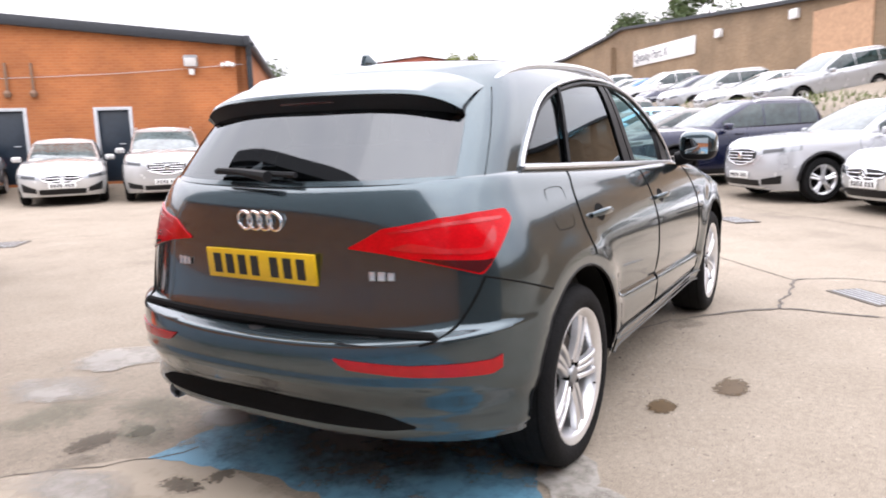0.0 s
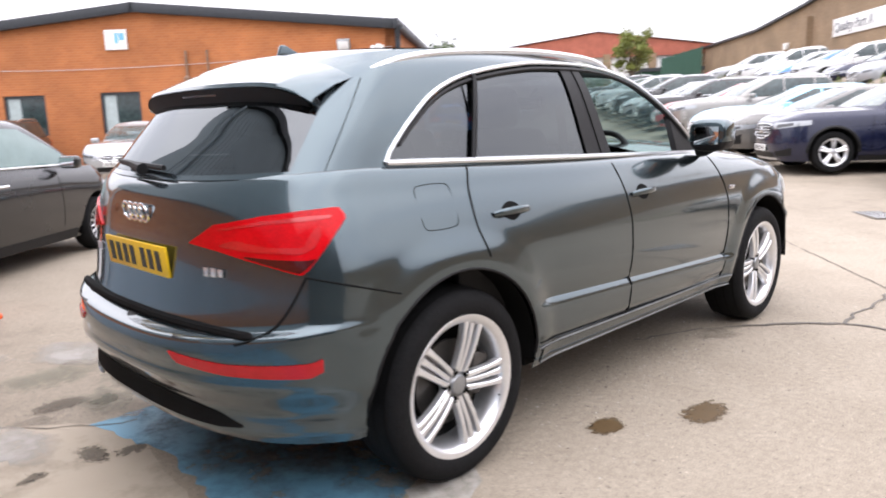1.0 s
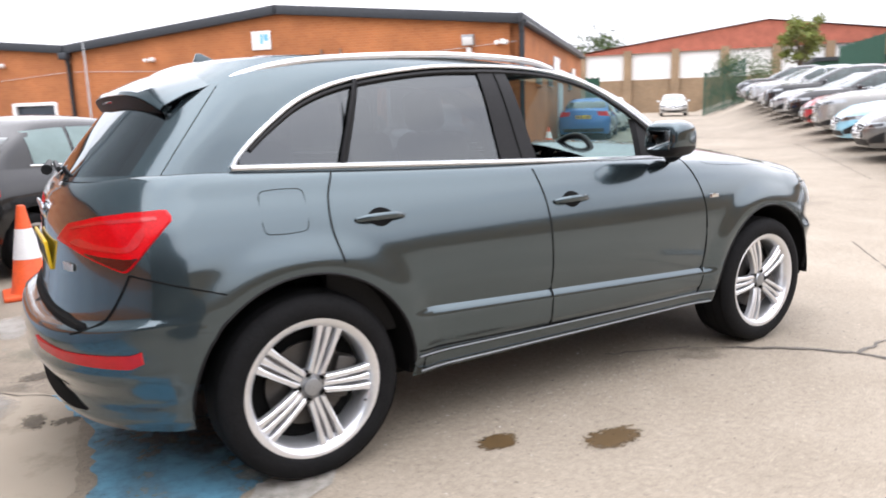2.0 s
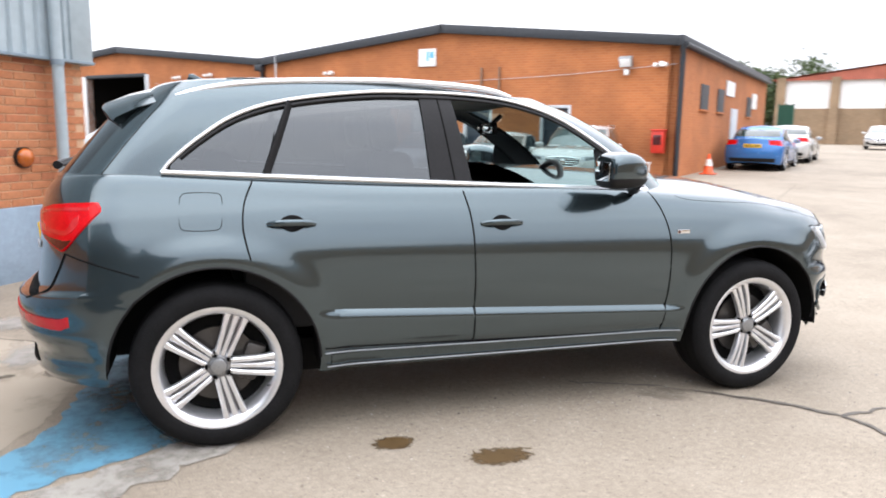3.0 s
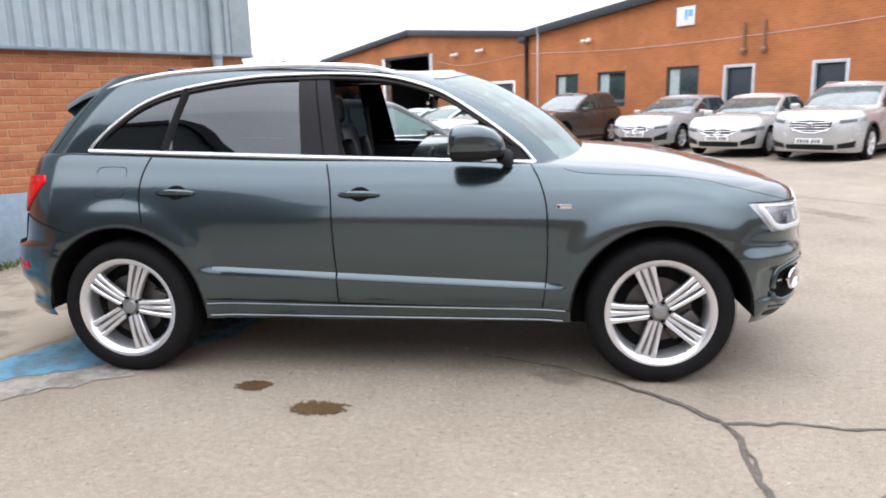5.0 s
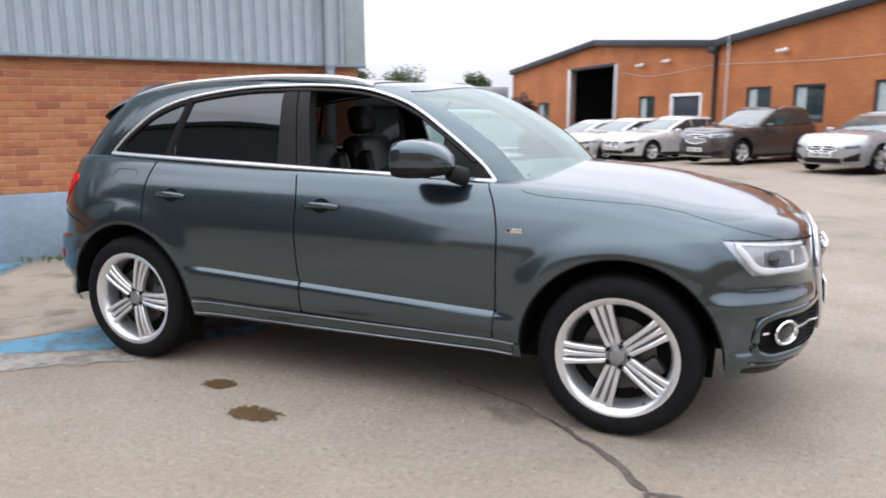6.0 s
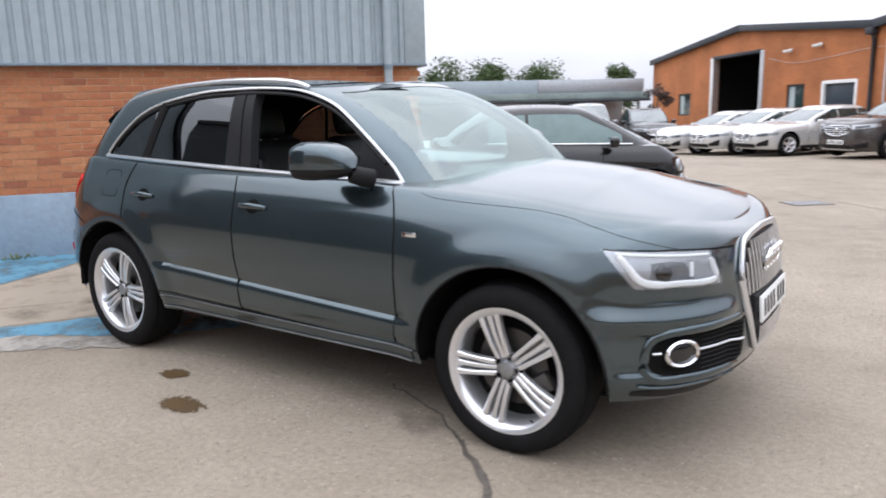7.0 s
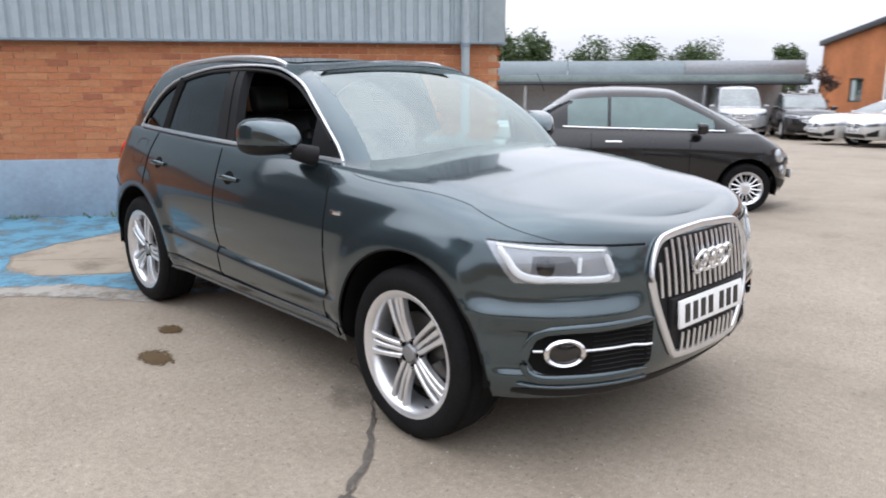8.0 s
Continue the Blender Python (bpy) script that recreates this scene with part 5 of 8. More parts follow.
def number_plate(parent, m, yellow, parts=7):
    p = part("number_plate", bm_box(0.52, 0.012, 0.111, bevel=0.003), M["plate_y" if yellow else "plate_w"], parent, "yellow rear plate" if yellow else "white front plate")
    p.matrix_basis = m
    for i in range(parts):
        x = -0.205 + i * 0.062 + (0.03 if i > 3 else 0)
        part("bar", bm_box(0.038, 0.002, 0.074, (x, -0.0065, 0)), M["ink"], p, smooth=0)
    return p


M["car_lamp"] = mat("parked_car_lamp", (0.36, 0.38, 0.40), 0.15, 0.5, 1.0, var=0.1)
M["lamp_core"] = mat("lamp_bezel", (0.05, 0.052, 0.056), 0.25, 0.3, 0.8, var=0.2)
M["city_glass"] = mat("pale_car_glass", (0.15, 0.22, 0.215), 0.06, 0.0, 0.3, var=0.12, scale=0.8, spec=0.5)
SPECS = {
    # length front-over wheelbase width height wheel  belt  nose  tail  cowl  roof front/rear  tail-glass foot
    "suv": dict(L=4.48, fo=0.90, wb=2.67, w=0.925, h=1.64, wr=0.355, belt=(1.12, 1.04), nose=0.95, tail=1.10, cowl=2.08, rf=1.22, rr=-0.50, gr=-0.78, crown=0.07, nf=2.8),
    "hatch": dict(L=4.30, fo=0.93, wb=2.70, w=0.89, h=1.43, wr=0.322, belt=(0.99, 0.90), nose=0.74, tail=0.98, cowl=2.15, rf=1.25, rr=-0.30, gr=-0.62, crown=0.07, nf=2.4),
    "saloon": dict(L=4.63, fo=0.80, wb=2.81, w=0.905, h=1.43, wr=0.328, belt=(0.97, 0.89), nose=0.74, tail=1.00, cowl=2.15, rf=1.30, rr=0.22, gr=-0.42, crown=0.05, nf=2.6),
    "estate": dict(L=4.60, fo=0.86, wb=2.68, w=0.90, h=1.54, wr=0.325, belt=(1.06, 0.95), nose=0.80, tail=1.02, cowl=2.12, rf=1.28, rr=-0.72, gr=-0.95, crown=0.07, nf=2.4),
    "small": dict(L=3.57, fo=0.66, wb=2.30, w=0.805, h=1.48, wr=0.295, belt=(1.00, 0.95), nose=0.78, tail=0.98, cowl=2.34, rf=1.66, rr=0.10, gr=-0.46, crown=0.10, nf=2.0),
    "van": dict(L=5.12, fo=0.90, wb=3.20, w=0.955, h=1.92, wr=0.345, belt=(1.18, 1.06), nose=0.98, tail=1.15, cowl=2.95, rf=2.05, rr=-0.88, gr=-0.97, crown=0.06, nf=2.8),
}


def round_lamp(car, lo, sd, zn):
    """Round main lamp with a smaller one below, as on a little city car."""
    for nm, z, u, r in (("headlamp", zn - 0.10, 2.40, 0.085), ("side_lamp", zn - 0.27, 2.46, 0.055)):
        c = Vector(lo.spot(z, 0.0, sd, u=u))
        nr = (Vector(lo.spot(z, 0.05, sd, u=u)) - c).normalized()
        h = part(nm, bm_lathe([(r, -0.03), (r, 0.006), (r * 0.9, 0.016), (r * 0.86, 0.012), (r * 0.5, 0.024), (0.001, 0.030)], 24, "x"), M["car_lamp"], car, "round bright lamp")
        h.matrix_basis = Matrix.Translation(c) @ nr.to_track_quat("X", "Z").to_matrix().to_4x4()


def car_model(kind, name, label, colour, rim="alloy", dark_sill=False, grille="chrome", tails="block", category="car"):
    """A parked car: skin, arches, glazing, lamps, grille, plates, mirrors, handles and wheels. It stands on its rear axle's foot."""
    s = SPECS[kind]
    ro = s["L"] - s["fo"] - s["wb"]
    xr, xf, w, h = -ro, s["wb"] + s["fo"], s["w"], s["h"]
    zb0, zb1 = s["belt"]
    nose, tail, nf = s["nose"], s["tail"], s["nf"]
    x0, x1 = xr + 0.42, xf - 0.62
    R = [
        (xr + 0.10, x0, x1, xf - 0.10, w - 0.07, 2.8, nf, 0.26, 0.20, 0.20, 0.20, 0.01),
        (xr + 0.03, x0, x1, xf - 0.02, w - 0.03, 2.8, nf, 0.36, 0.33, 0.33, 0.33, 0.012),
        (xr, x0, x1, xf, w, 2.8, nf, 0.54, 0.55, 0.52, 0.48, 0.02),
        (xr + 0.02, x0, x1, xf - 0.015, w, 2.8, nf, 0.72, 0.74, 0.70, nose * 0.78, 0.03),
        (xr + 0.05, x0, x1, xf - 0.07, w - 0.025, 2.6, nf, tail - 0.12, zb0 - 0.13, zb1 - 0.10, nose - 0.09, 0.045),
        (xr + 0.07, x0, x1, xf - 0.26, w - 0.085, 2.6, nf, tail, zb0, zb1 - 0.01, nose + 0.01, 0.05)]
    lo = Stack(R, nu=(14, 54, 16), nv=3)
    P, keep = lo.T.copy(), np.ones((lo.T.shape[0] - 1, lo.T.shape[1] - 1), bool)
    ar = s["wr"] + 0.055
    for ax in (0, s["wb"]):
        P, keep = cut(P, keep, circle(ax, s["wr"] + 0.01, ar, 48), (0, 2), np.abs(P[..., 1]) > w * 0.6)
    bm = skin_mesh(P, keep)
    lid(lo.T[-1], s["crown"], 10, bm, xf - 0.24)
    car = thing(name, label, category)
    body = part("body", outward(weld(bm)), M["paint"], car, smooth=35)
    body.color = (*colour, 1)
    cx0, cx1 = s["gr"] + 0.42, s["cowl"] - 0.35
    arch = 0.10 if kind == "small" else 0.03
    xm, xh = (s["rr"] + s["rf"]) / 2, (s["rf"] - s["rr"]) / 2 + 0.35
    zr = h - 0.06 - arch * 0.8
    rise_at = lambda x: arch * np.clip(1 - ((x - xm) / xh) ** 2, 0, 1)

    def bow(p, u):
        q = p.copy()
        q[..., 2] += rise_at(p[..., 0]) * np.clip((p[..., 2] - zb0) / (zr - zb0), 0, 1)
        return q

    G = [
        (s["gr"], cx0, cx1, s["cowl"] + 0.14, w - 0.09, 2.8, 2.8, tail - 0.01, zb0 - 0.02, zb1 - 0.02, zb1 + 0.02, 0.045),
        (s["gr"] + (s["rr"] - s["gr"]) * 0.45, cx0 + 0.1, cx1 - 0.28, s["cowl"] - (s["cowl"] - s["rf"]) * 0.38, w - 0.15, 2.8, 2.8, tail + (zr - tail) * 0.5, zb0 + (zr - zb0) * 0.5, zb1 + (zr - zb1) * 0.5, zb1 + (zr - zb1) * 0.52, 0.04),
        (s["rr"], s["rr"] + 0.35, s["rf"] - 0.3, s["rf"] + 0.02, w - 0.235, 2.8, 2.8, zr - 0.02, zr - 0.02, zr - 0.03, zr - 0.03, 0.03),
        (s["rr"] + 0.08, s["rr"] + 0.42, s["rf"] - 0.38, s["rf"] - 0.10, w - 0.30, 2.8, 2.8, zr + 0.015, zr + 0.02, zr + 0.012, zr + 0.005, 0.03)]
    up = Stack(G, bow, (12, 40, 14), 4)
    bm = skin_mesh(up.T.copy(), np.ones((up.T.shape[0] - 1, up.T.shape[1] - 1), bool))
    lid(up.T[-1], 0.045, 10, bm)
    cabin = part("cabin", outward(weld(bm)), M["paint"], car, smooth=35)
    cabin.color = (*colour, 1)
    zlo = lambda x: np.interp(x, (cx0, cx1), (zb0, zb1)) + 0.035
    zt = zr - 0.055
    for sd in (1, -1):
        # side panes: each stands between two posts, its top following the roof and the raked screen
        xa, xb = s["gr"] + (0.60 if kind == "small" else 0.36), s["cowl"] - 0.42
        cuts = [xa, xa + 0.42, xa + 0.45 + (xb - xa - 0.45) * 0.46, xb] if kind != "small" else [xa, xa + 0.52, xb]
        zt_ = lambda x: zt + 0.85 * float(rise_at(x))
        front = lambda x: min(zt_(x), zb1 + 0.03 + (s["cowl"] - 0.20 - x) * (zt - zb1) / max(0.2, s["cowl"] - 0.22 - s["rf"] + 0.25))
        rear = lambda x: min(zt_(x), zb0 + 0.06 + (x - s["gr"] - 0.22) * 1.5)
        for p0, p1 in zip(cuts, cuts[1:]):
            a, b = p0 + 0.022, p1 - 0.022
            top = lambda q: max(zlo(a + (b - a) * q) + 0.02, min(front(a + (b - a) * q), rear(a + (b - a) * q)))
            part("side_window", up.patch(({"x": a}, {"x": b}), lambda q: float(zlo(a + (b - a) * q)), lambda q: float(top(q)), 12, 5, 0.004, sd, 0.02), M["city_glass" if kind == "small" else "pane"], car)
        part("window_trim", bm_tube([up.spot(float(zlo(x)) - 0.012, 0.006, sd, x=x) for x in np.linspace(xa - 0.03, xb + 0.12, 20)], 0.009, 6), M["chrome" if kind in ("hatch", "small", "estate") else "plastic"], car)
    ys = w - 0.30
    for nm, end, z0, z1, mt in (("windscreen", "front", zb1 + 0.075, zr - 0.045, "pane"), ("rear_screen", "rear", tail + 0.07, zr - 0.055, "pane")):
        bm = None
        for sd in (1, -1):
            b = up.patch(({"y": 0.0, "end": end}, {"y": ys + 0.06, "end": end}), lambda q: z0, lambda q: z1, 12, 7, 0.004, sd, 0.015)
            bm = merge(bm, b)
        part(nm, outward(weld(bm, 1e-3)), M["screen"] if nm == "windscreen" else M[mt], car)
    # lamps, grille, bumper
    zn = nose
    for sd in (1, -1):
        if kind != "small":
            part("headlamp", lo.patch(({"x": x1 + 0.10}, {"y": w * 0.46, "end": "front"}), lambda q: zn - 0.125 - 0.07 * q, lambda q: zn - 0.050 - 0.035 * q, 12, 5, 0.006, sd, 0.03), M["car_lamp"], car)
        if kind == "small":
            round_lamp(car, lo, sd, zn)
        else:
            part("lamp_core", lo.patch(({"x": x1 + 0.36}, {"y": w * 0.56, "end": "front"}), lambda q: zn - 0.135 - 0.04 * q, lambda q: zn - 0.085 - 0.03 * q, 10, 4, 0.009, sd, 0.006), M["lamp_core"], car)
        part("tail_lamp", lo.patch(({"x": x0 - 0.12}, {"y": w * 0.52, "end": "rear"}), lambda q: tail - 0.21 + 0.03 * q, lambda q: tail - 0.04, 10, 5, 0.006, sd, 0.03), M["red_lens"], car)
        part("fog_recess", lo.patch(({"y": w * 0.86, "end": "front"}, {"y": w * 0.55, "end": "front"}), lambda q: 0.28 + 0.03 * (1 - q), lambda q: 0.37 + (0.13 if kind == "hatch" else 0.07) * (1 - q), 8, 4, 0.004, sd, 0.02), M["plastic"], car)
        mx = s["cowl"] - (0.62 if kind == "small" else 0.42)
        mp = Vector(lo.spot(zb1 - 0.01, 0.0, sd, x=mx))
        mirror = part("wing_mirror", bm_box(0.13, 0.20, 0.13, (mp.x, mp.y - sd * 0.14, mp.z + 0.07), 0.04, 3), M["paint"], car)
        mirror.color = (*colour, 1)
        part("mirror_glass", bm_box(0.006, 0.15, 0.09, (mp.x - 0.065, mp.y - sd * 0.14, mp.z + 0.07)), M["chrome"], mirror, smooth=0)
        for hx in ([0.62] if kind == "small" else [0.35, 1.25]):
            part("door_handle", bm_tube([lo.spot(zb0 - 0.16, 0.018, sd, x=hx + d) for d in np.linspace(0, 0.19, 5)], 0.014, 6), M["chrome" if kind == "small" else "paint"], car).color = (*colour, 1)
        for gx in ([0.45, 1.62] if kind == "small" else [0.42, 1.18, 2.05]):
            part("door_gap", bm_tube([lo.spot(z, 0.0, sd, x=gx) for z in np.linspace(0.36, zb0 - 0.06, 8)], 0.004, 4), M["seam"], car)
        part("sill", lo.patch(({"x": 0.42}, {"x": s["wb"] - 0.42}), lambda q: 0.205, lambda q: 0.30, 10, 3, 0.006, sd, 0.02), M["plastic"], car)
        if dark_sill:
            for ax in (0, s["wb"]):
                th = np.linspace(0.0, math.pi, 24)
                part("arch_trim", bm_tube([np.array(lo.spot(max(0.24, s["wr"] + (ar + 0.02) * math.sin(t)), 0.004, sd, x=ax + (ar + 0.02) * math.cos(t))) for t in th], 0.028, 6), M["plastic"], car)
    gw = w * 0.42
    tall = 0.36 if kind in ("suv", "van") else 0.28
    g_lo, g_hi = lambda q: zn - tall + 0.10 * q ** 2, lambda q: zn - 0.105 - 0.03 * q ** 3
    bm = None
    for sd in (1, -1):
        bm = merge(bm, lo.patch(({"y": 0.0, "end": "front"}, {"y": gw, "end": "front"}), g_lo, g_hi, 8, 5, 0.006, sd, 0.03))
    g = part("grille", outward(weld(bm, 1e-3)), M["plastic"], car)
    at_nose = lambda y, z, off: lo.spot(z, off, 1 if y < 0 else -1, y=abs(y), end="front")
    edge = [at_nose(y, g_hi(abs(y) / gw), 0.01) for y in np.linspace(-gw, gw, 15)] + [at_nose(y, g_lo(abs(y) / gw), 0.01) for y in np.linspace(gw, -gw, 15)]
    if kind != "small":
        part("grille_frame", bm_tube(edge, 0.011, 6, True), M[grille], g)
    bars = 4 if kind in ("suv", "van") else 2
    for k in range(bars):
        z = zn - 0.105 - (tall - 0.105) * (k + 1) / (bars + 1)
        reach = gw * (0.92 - 0.10 * k / bars)
        part("grille_bar", bm_tube([at_nose(y, z, 0.014) for y in np.linspace(-reach, reach, 13)], 0.008, 6), M[grille], g)
    bc = tuple(np.array(lo.spot(zn - 0.105 - (tall - 0.105) * 0.45, 0.024, 1, y=0.0, end="front")))
    part("badge", bm_lathe([(0.062, 0.0), (0.070, 0.008), (0.078, 0.0), (0.070, -0.008), (0.062, 0.0)] if kind == "hatch" else [(0.001, 0.012), (0.05, 0.01), (0.06, 0.0)], 20, "x", bc), M["chrome"], g)
    if kind == "hatch":
        star = bmesh.new()
        for t in (90, 210, 330):
            bm_tube([bc, (bc[0], bc[1] + 0.066 * math.cos(radians(t)), bc[2] + 0.066 * math.sin(radians(t)))], [0.014, 0.004], 6, bm=star)
        part("badge_star", star, M["chrome"], g)
    if kind == "suv":
        bm = None
        for sd in (1, -1):
            bm = merge(bm, lo.patch(({"y": 0.0, "end": "front"}, {"y": w * 0.55, "end": "front"}), lambda q: 0.225, lambda q: 0.262, 8, 3, 0.012, sd, 0.03))
        part("skid_plate", outward(weld(bm, 1e-3)), M["satin"], car, "silver skid plate under the bumper")
    bm = None
    for sd in (1, -1):
        bm = merge(bm, lo.patch(({"y": 0.0, "end": "front"}, {"y": w * 0.5, "end": "front"}), lambda q: 0.245, lambda q: 0.355, 8, 4, 0.005, sd, 0.03))
    part("lower_intake", outward(weld(bm, 1e-3)), M["plastic"], car)
    bm = None
    for sd in (1, -1):
        bm = merge(bm, lo.patch(({"y": 0.0, "end": "rear"}, {"y": w * 0.75, "end": "rear"}), lambda q: 0.28, lambda q: 0.40, 8, 4, 0.004, sd, 0.03))
    part("rear_valance", outward(weld(bm, 1e-3)), M["plastic"], car)
    pf = Vector(lo.spot(0.43, 0.016, 1, y=0.0, end="front"))
    pr = Vector(lo.spot(0.70 if kind != "saloon" else 0.78, 0.016, 1, y=0.0, end="rear"))
    number_plate(car, Matrix.Translation(pf) @ pose(0, 0, 0, 0, 0, 90), False)
    number_plate(car, Matrix.Translation(pr) @ pose(0, 0, 0, 0, 0, -90), True)
    for ax in (0, s["wb"]):
        arch_parts(car, ax, ar + 0.004, s["wr"] + 0.01, w - 0.015)
        for sd in (1, -1):
            wheel_parts(car, ax, sd * (w - 0.02), s["wr"], M[rim], spokes=5 if kind not in ("small", "saloon") else (15 if kind == "small" else 5), twin=kind != "small", thick=0.62 if kind == "small" else 1.0)
    part("underbody", bm_box(s["L"] - 0.7, 2 * w - 0.5, 0.16, ((xr + xf) / 2, 0, 0.27)), M["liner"], car, smooth=0)
    if kind in ("suv", "estate"):
        for sd in (-1, 1):
            part("roof_rail", bm_tube(spline([(s["rr"] + 0.22, sd * (w - 0.29), zr), (s["rr"] + 0.4, sd * (w - 0.28), zr + 0.07), (s["rf"] - 0.5, sd * (w - 0.28), zr + 0.065), (s["rf"] - 0.28, sd * (w - 0.29), zr - 0.01)], 14), 0.017, 6), M["satin"], car)
    return car


M["screen"] = mat("windscreen_glass", (0.10, 0.125, 0.125), 0.06, 0.0, 0.0, var=0.4, scale=1.2)
M["screen"].node_tree.nodes["Principled BSDF"].inputs["IOR"].default_value = 1.95


def placed(car, m, colour=None, label="", group="parked cars", size=1.0):
    """A copy of a model at a pose, in its own colour."""
    c = copy_thing(car, m @ Matrix.Scale(size, 4))
    if colour is not None:
        for o in c.children_recursive:
            if o.type == "MESH" and o.data.materials and o.data.materials[0] == M["paint"]:
                o.color = (*colour, 1)
    return tagged(c, label, group=group)


WHITE, SILVER, NAVY, BLACK, GREY = (0.56, 0.56, 0.55), (0.36, 0.37, 0.38), (0.006, 0.009, 0.034), (0.008, 0.008, 0.010), (0.13, 0.125, 0.12)
BROWN, RED, LIGHT_BLUE, BLUE, GREEN_D = (0.055, 0.047, 0.045), (0.40, 0.01, 0.012), (0.30, 0.62, 0.80), (0.03, 0.15, 0.42), (0.01, 0.03, 0.02)


def car_pose(a, b, turn, kind, nose_at=True, tilt=0.0, z=None):
    """Where a car's rear axle stands when its nose reaches (a, b) and it points turn degrees off the yard's axis."""
    s = SPECS[kind]
    d = s["wb"] + s["fo"]
    t = radians(turn)
    ra, rb = a - d * math.cos(t), b - d * math.sin(t)
    return Matrix.Translation(site(ra, rb, z)) @ pose(0, 0, 0, 0, 0, SITE + turn) @ pose(0, 0, 0, 0, tilt, 0)


PARK = "parked cars"
# facing the yard in front of the workshop
white_suv = car_model("suv", "parked_car", "pale silver compact SUV with dark sills parked by brick workshop", (0.46, 0.46, 0.455), dark_sill=True)
white_suv.matrix_basis = car_pose(13.15, 3.45, 191, "suv")
tagged(white_suv, group=PARK)
white_hatch = car_model("hatch", "parked_car", "white hatchback with a black grille parked by brick workshop", WHITE)
white_hatch.matrix_basis = car_pose(13.05, 5.55, 195, "hatch")
tagged(white_hatch, group=PARK)
placed(white_hatch, car_pose(13.3, 8.2, 193, "hatch"), SILVER, "silver hatchback parked before the brick workshop")
placed(white_suv, car_pose(12.6, 12.0, 191, "suv"), BROWN, "dark grey-brown crossover parked before the brick workshop", size=0.97)
placed(white_hatch, car_pose(11.7, 14.9, 191, "hatch"), WHITE, "white hatchback beside a grey crossover", size=0.98)
placed(white_hatch, car_pose(11.2, 16.8, 191, "hatch"), WHITE, "white hatchback between two white cars", size=0.98)
placed(white_hatch, car_pose(10.8, 18.7, 189, "hatch"), WHITE, "white hatchback at the end of the white cars", size=0.98)
van = car_model("van", "parked_van", "silver passenger van parked before the low shed", SILVER, category="van")
van.matrix_basis = car_pose(10.15, 23.6, -98, "van")
tagged(van, group=PARK)
placed(white_suv, car_pose(11.9, 21.5, -100, "suv"), BLACK, "black car parked in the shed's shade")
fiat = car_model("small", "small_car", "small glossy black three-door city car with chrome trim", (0.005, 0.005, 0.006), category="car")
fiat.matrix_basis = Matrix.Translation(site(4.65 - 2.30, 4.46)) @ pose(0, 0, 0, 0, 0, SITE)
part("aerial", bm_tube([(-0.12, 0, 1.44), (-0.22, 0.0, 1.68)], 0.005, 6), M["plastic"], fiat, "thin black roof aerial")
tagged(fiat, group=PARK)
placed(white_hatch, Matrix.Translation(site(-0.6, 6.6)) @ pose(0, 0, 0, 0, 0, SITE), WHITE, "white hatchback behind the black city car")
# the road beside the workshop
bmw = car_model("saloon", "parked_car", "bright blue saloon seen from behind on the side road", BLUE)
bmw.matrix_basis = Matrix.Translation(site(23.0, 0.72)) @ pose(0, 0, 0, 0, 0, SITE)
tagged(bmw, group=PARK)
placed(bmw, Matrix.Translation(site(28.6, 0.5)) @ pose(0, 0, 0, 0, 0, SITE), WHITE, "white saloon beyond the blue one on the side road")
placed(white_hatch, car_pose(46.5, -2.4, 180, "hatch"), WHITE, "white hatchback facing the yard at the road's end")
# the long row under the bank, noses to the road
estate = car_model("estate", "parked_car", "silver estate car standing nose down on the bank", SILVER)
estate.matrix_basis = Matrix.Translation(site(17.6, -16.9)) @ Matrix.Translation((0, 0, -0.5)) @ pose(0, 0, 0, 0, 0, SITE + 92) @ pose(0, 0, 0, 0, 7, 0)
tagged(estate, group=PARK)
rnd = random.Random(4)
ROW = [("hatch", 5.75, WHITE, "white hatchback in the row under the bank"), ("suv", 7.9, (0.42, 0.43, 0.45), "silver SUV with a dark grille in the row"), ("suv", 10.65, NAVY, "navy blue SUV in the row under the bank"),
       ("hatch", 12.8, GREY, "grey hatchback in the row under the bank"), ("hatch", 15.0, LIGHT_BLUE, "pale blue hatchback in the row under the bank"), ("suv", 17.6, (0.26, 0.25, 0.235), "beige-grey SUV in the row under the bank"),
       ("hatch", 20.0, (0.45, 0.04, 0.045), "red hatchback in the row under the bank"), ("estate", 22.8, BLACK, "black estate car in the row"), ("hatch", 25.1, SILVER, "silver hatchback in the row"), ("suv", 27.5, BLACK, "black SUV in the row"),
       ("hatch", 29.8, WHITE, "white hatchback in the row"), ("suv", 32.2, SILVER, "silver SUV in the row"), ("estate", 34.6, GREEN_D, "dark green estate car in the row"), ("hatch", 37.0, SILVER, "silver hatchback in the row"), ("suv", 39.4, BLACK, "black SUV in the row")]
SRC = {"hatch": white_hatch, "suv": white_suv, "estate": estate, "saloon": bmw}
for kind, a, col, lab in ROW:
    placed(SRC[kind], car_pose(a + 0.0, float(np.interp(a, (5.4, 7.9, 10.65), (-7.3, -6.7, -5.55))) + rnd.uniform(-0.12, 0.12), 90 + rnd.uniform(-1.5, 1.5), kind), col, lab)
ROW2 = [("hatch", 20.3, WHITE), ("estate", 22.7, SILVER), ("hatch", 25.2, NAVY), ("suv", 27.6, WHITE), ("hatch", 30.0, BLUE), ("hatch", 32.4, SILVER), ("suv", 34.8, WHITE), ("hatch", 37.2, WHITE), ("estate", 39.6, SILVER), ("hatch", 42.0, RED)]
WORD = {WHITE: "white", SILVER: "silver", NAVY: "navy blue", BLUE: "blue", RED: "red"}
